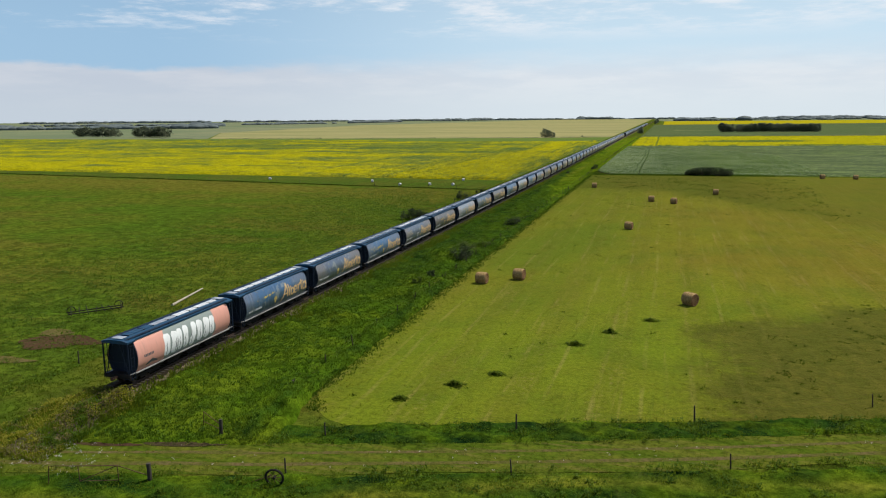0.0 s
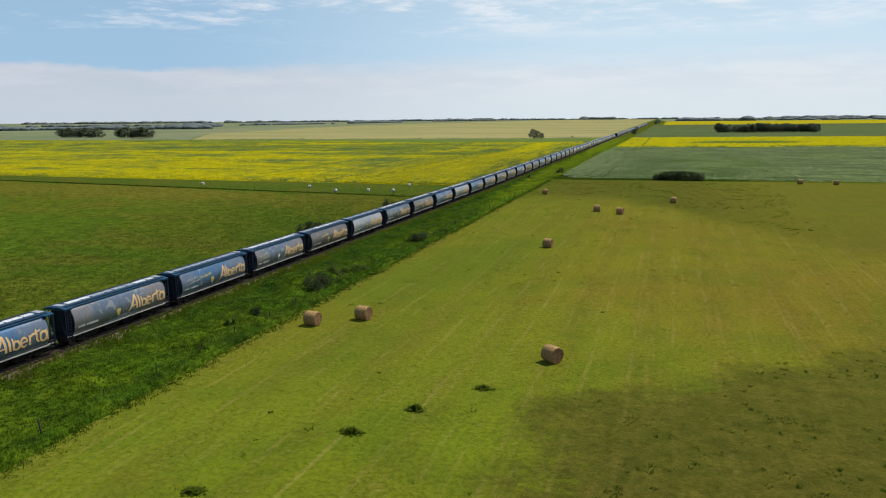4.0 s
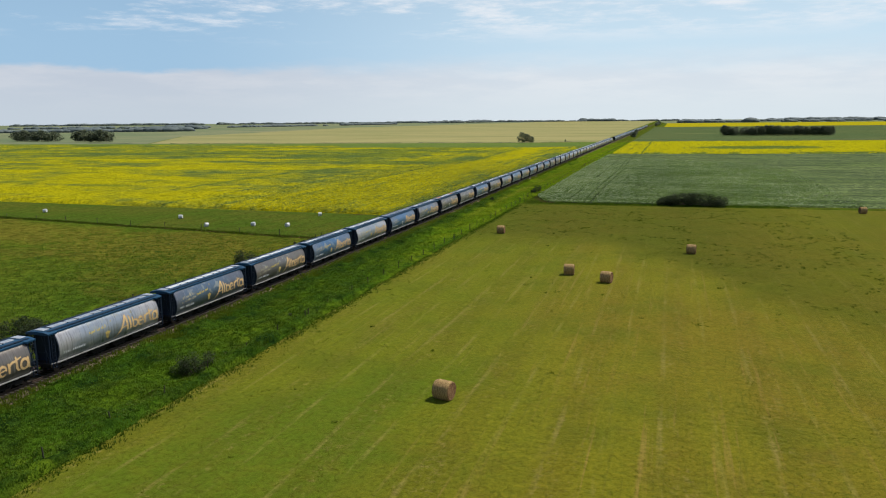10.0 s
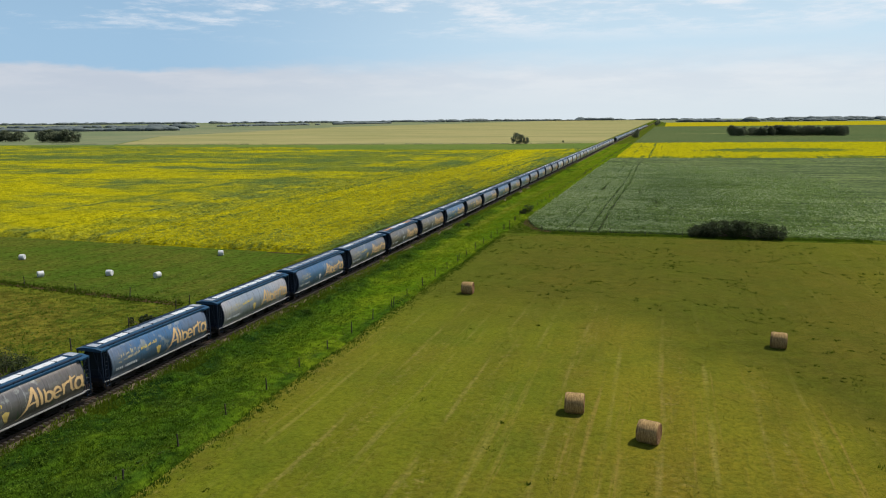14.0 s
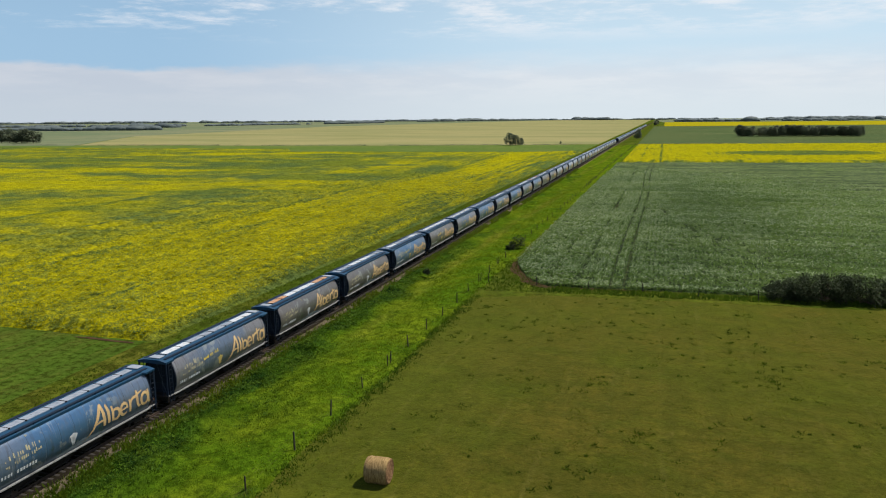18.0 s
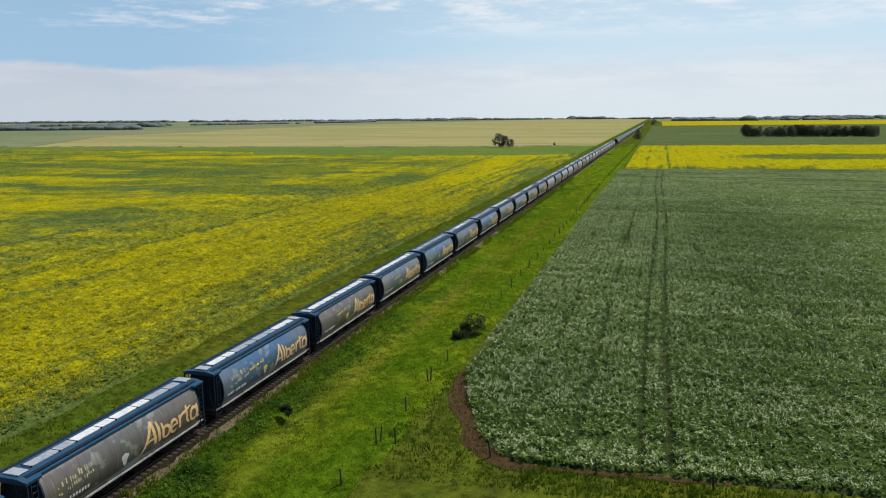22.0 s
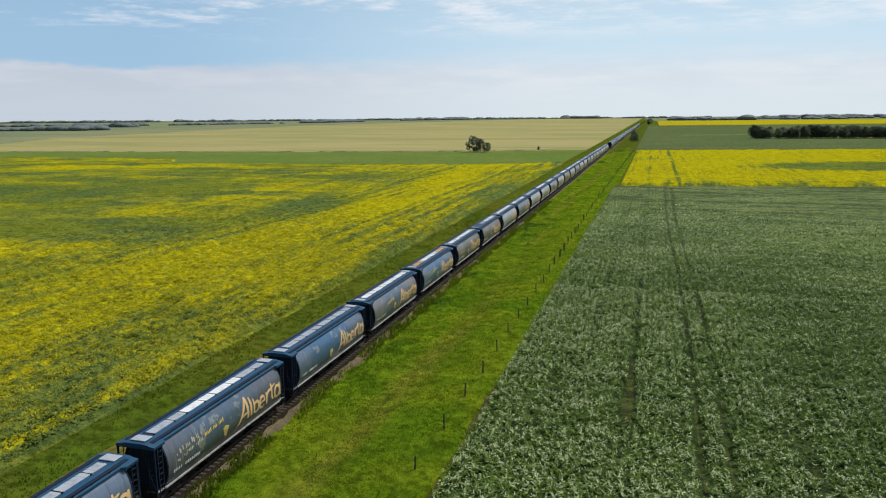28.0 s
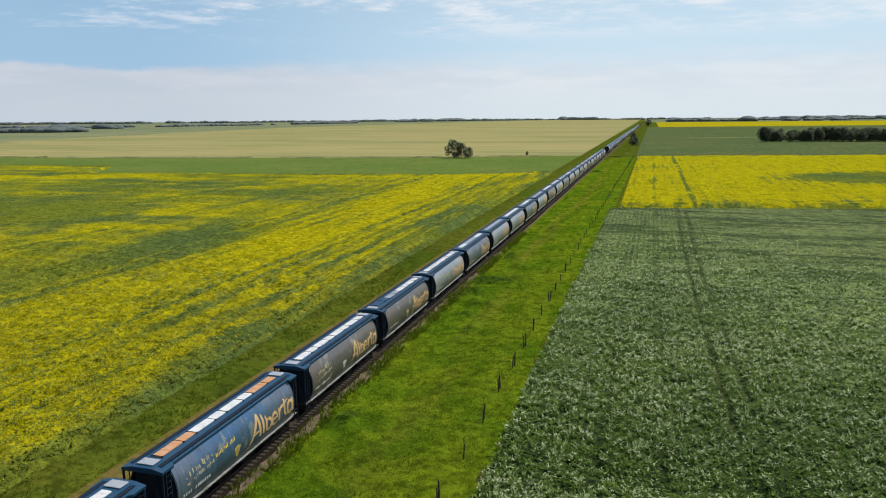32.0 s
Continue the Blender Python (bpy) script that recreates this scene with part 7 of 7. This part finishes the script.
fence([(16.37, 394.51), (53.8, 392.77)], 7.2, "short wooden posts along the headland", 0.0)


def gatepost(x, y, h, r, lean):
    bm = bmesh.new()
    rod(bm, (0, 0, -0.3), (lean, 0, h), r, r * 0.9, 10)
    p = tagged(new("gate_post", from_bm("gate_post", bm, M["wood"])), "thick dark wooden gate post in long grass", "post")
    p.matrix_basis = pose(x, y, 0)


gatepost(13.31, 119.21, 1.5, 0.16, 0.02)
gatepost(12.69, 111.42, 1.4, 0.16, -0.03)
gatepost(14.23, 129.42, 1.2, 0.13, 0.05)


def old_gate_rail():
    g = thing("gate_rail", pose(10.9, 120.3, 0), "thin bent rail of an old gate leaning on its post", "gate")
    for name, a, b in (("upright", (0, 0, 0), (0.1, 0, 1.45)), ("rail", (0.1, 0, 1.45), (2.35, -0.95, 0.95)), ("rail", (0.05, 0, 0.6), (2.35, -0.95, 0.55))):
        bm = bmesh.new()
        rod(bm, a, b, 0.03, n=7)
        attach(name, from_bm(name, bm, M["rust"]), g)


old_gate_rail()


def field_gate():
    g = thing("field_gate", pose(6.02, 109.12, 0, 0, 0, 19), "rusty tubular steel gate leaning in the grass", "gate")
    parts = [("gate_tube", (0, 0, 0.0), (0.15, 0, 1.4)), ("gate_tube", (2.2, 0, 0.15), (2.15, 0, 1.35)), ("gate_tube", (4.9, 0, 0.15), (4.85, 0, 1.3)), ("gate_rail", (2.15, 0, 1.35), (4.85, 0, 1.3)),
             ("gate_rail", (2.2, 0, 0.2), (4.9, 0, 0.2)), ("gate_brace", (2.2, 0, 0.2), (4.85, 0, 1.3)), ("gate_rail", (4.9, 0, 1.3), (7.2, 0, 0.4)), ("gate_rail", (0.15, 0, 1.4), (2.15, 0, 1.35))]
    for name, a, b in parts:
        bm = bmesh.new()
        rod(bm, a, b, 0.03, n=8)
        attach(name, from_bm(name, bm, M["rust"]), g)


field_gate()


def iron_wheel():
    w = thing("iron_wheel", pose(21.41, 113.45, 0.58, 8, 0, 12), "old dark iron implement wheel standing in grass", "wheel")
    bm = bmesh.new()
    n = 24
    for i in range(n):
        p, q = 2 * math.pi * i / n, 2 * math.pi * (i + 1) / n
        rod(bm, (0.62 * math.cos(p), 0, 0.62 * math.sin(p)), (0.62 * math.cos(q), 0, 0.62 * math.sin(q)), 0.085, n=6)
    attach("rim", from_bm("rim", bm, M["black"]), w)
    for i in range(8):
        bm = bmesh.new()
        p = 2 * math.pi * i / 8
        rod(bm, (0, 0, 0), (0.6 * math.cos(p), 0, 0.6 * math.sin(p)), 0.02, n=6)
        attach("spoke", from_bm("spoke", bm, M["rust"]), w)
    bm = bmesh.new()
    rod(bm, (0, -0.14, 0), (0, 0.14, 0), 0.1, n=12)
    attach("hub", from_bm("hub", bm, M["black"]), w)
    bm = bmesh.new()
    rod(bm, (-1.7, 0.1, -0.5), (-0.2, 0.1, 0.1), 0.03, n=6)
    attach("drawbar", from_bm("drawbar", bm, M["rust"]), w)


iron_wheel()


def log():
    bm = bmesh.new()
    rod(bm, (0, 0, 0.16), (-1.9, 9.6, 0.16), 0.17, 0.11, 12)
    ob = tagged(new("log", from_bm("log", bm, M["pale_wood"])), "long bleached pole lying in the pasture grass", "log")
    ob.matrix_basis = pose(-17.04, 153.33, 0)


log()


def scrap():
    s = thing("harrow", pose(-26.8, 145.6, 0, 0, 0, 50), "rusty abandoned farm implement in the pasture", "implement")
    r = random.Random(5)
    for k in range(7):
        bm = bmesh.new()
        rod(bm, (k * 1.0, -0.8 + r.uniform(-0.2, 0.2), 0.2), (k * 1.0 + r.uniform(-0.3, 0.3), 0.8, 0.5 + r.uniform(0, 0.4)), 0.06, n=6)
        attach("tine_bar", from_bm("tine_bar", bm, M["black"]), s)
    for y in (-0.6, 0.6):
        bm = bmesh.new()
        rod(bm, (-0.4, y, 0.35), (6.4, y, 0.4), 0.07, n=6)
        attach("beam", from_bm("beam", bm, M["black"]), s)
    for x in (0.2, 6.0):
        bm = bmesh.new()
        for i in range(16):
            p, q = 2 * math.pi * i / 16, 2 * math.pi * (i + 1) / 16
            rod(bm, (x + 0.5 * math.cos(p), 0.9, 0.5 + 0.5 * math.sin(p)), (x + 0.5 * math.cos(q), 0.9, 0.5 + 0.5 * math.sin(q)), 0.05, n=5)
        attach("implement_wheel", from_bm("implement_wheel", bm, M["black"]), s)


scrap()


def stones():
    x = rng.uniform(-2, 75, 70)
    y = road_mid(x) + rng.normal(0, 1.0, 70)
    a, q = leaves(x, y, 0 * x + 0.07, 0.11, 3, 0.15, 0.05, 0.5)
    tagged(new("road_stones", mesh_of("road_stones", a, q, M["pale_wood"])), "pale stones and dry clods on the earth road", "stones", kind="stuff")
    x, y = scattered(-2, 7, 110, 115, 2.2)
    a, q = leaves(x, y, 0 * x + 0.25, 0.05, 6, 0.2, 0.15, 0.5)
    tagged(new("white_flowers", mesh_of("white_flowers", a, q, M["white"])), "small white yarrow flowers beside the earth road", "flowers", kind="stuff")


stones()


def barn(x, y, w, d, h, turn):
    b = thing("barn", pose(x, y, 0, 0, 0, turn), "distant white farm building among trees", "barn")
    attach("wall", box_mesh("barn_wall", M["white"], -w / 2, w / 2, -d / 2, d / 2, 0, h), b)
    bm = bmesh.new()
    v = [bm.verts.new(p) for p in ((-w / 2 - 0.5, -d / 2 - 0.5, h), (w / 2 + 0.5, -d / 2 - 0.5, h), (w / 2 + 0.5, d / 2 + 0.5, h), (-w / 2 - 0.5, d / 2 + 0.5, h), (-w / 2 - 0.5, 0, h + d * 0.3), (w / 2 + 0.5, 0, h + d * 0.3))]
    for i in ((0, 1, 5, 4), (2, 3, 4, 5), (0, 4, 3), (1, 2, 5), (0, 3, 2, 1)):
        bm.faces.new([v[k] for k in i])
    attach("roof", from_bm("barn_roof", bm, M["hatch_white"]), b)


barn(-1210, 1800, 34, 14, 5, 40)
barn(-1250, 1790, 16, 10, 4, 30)
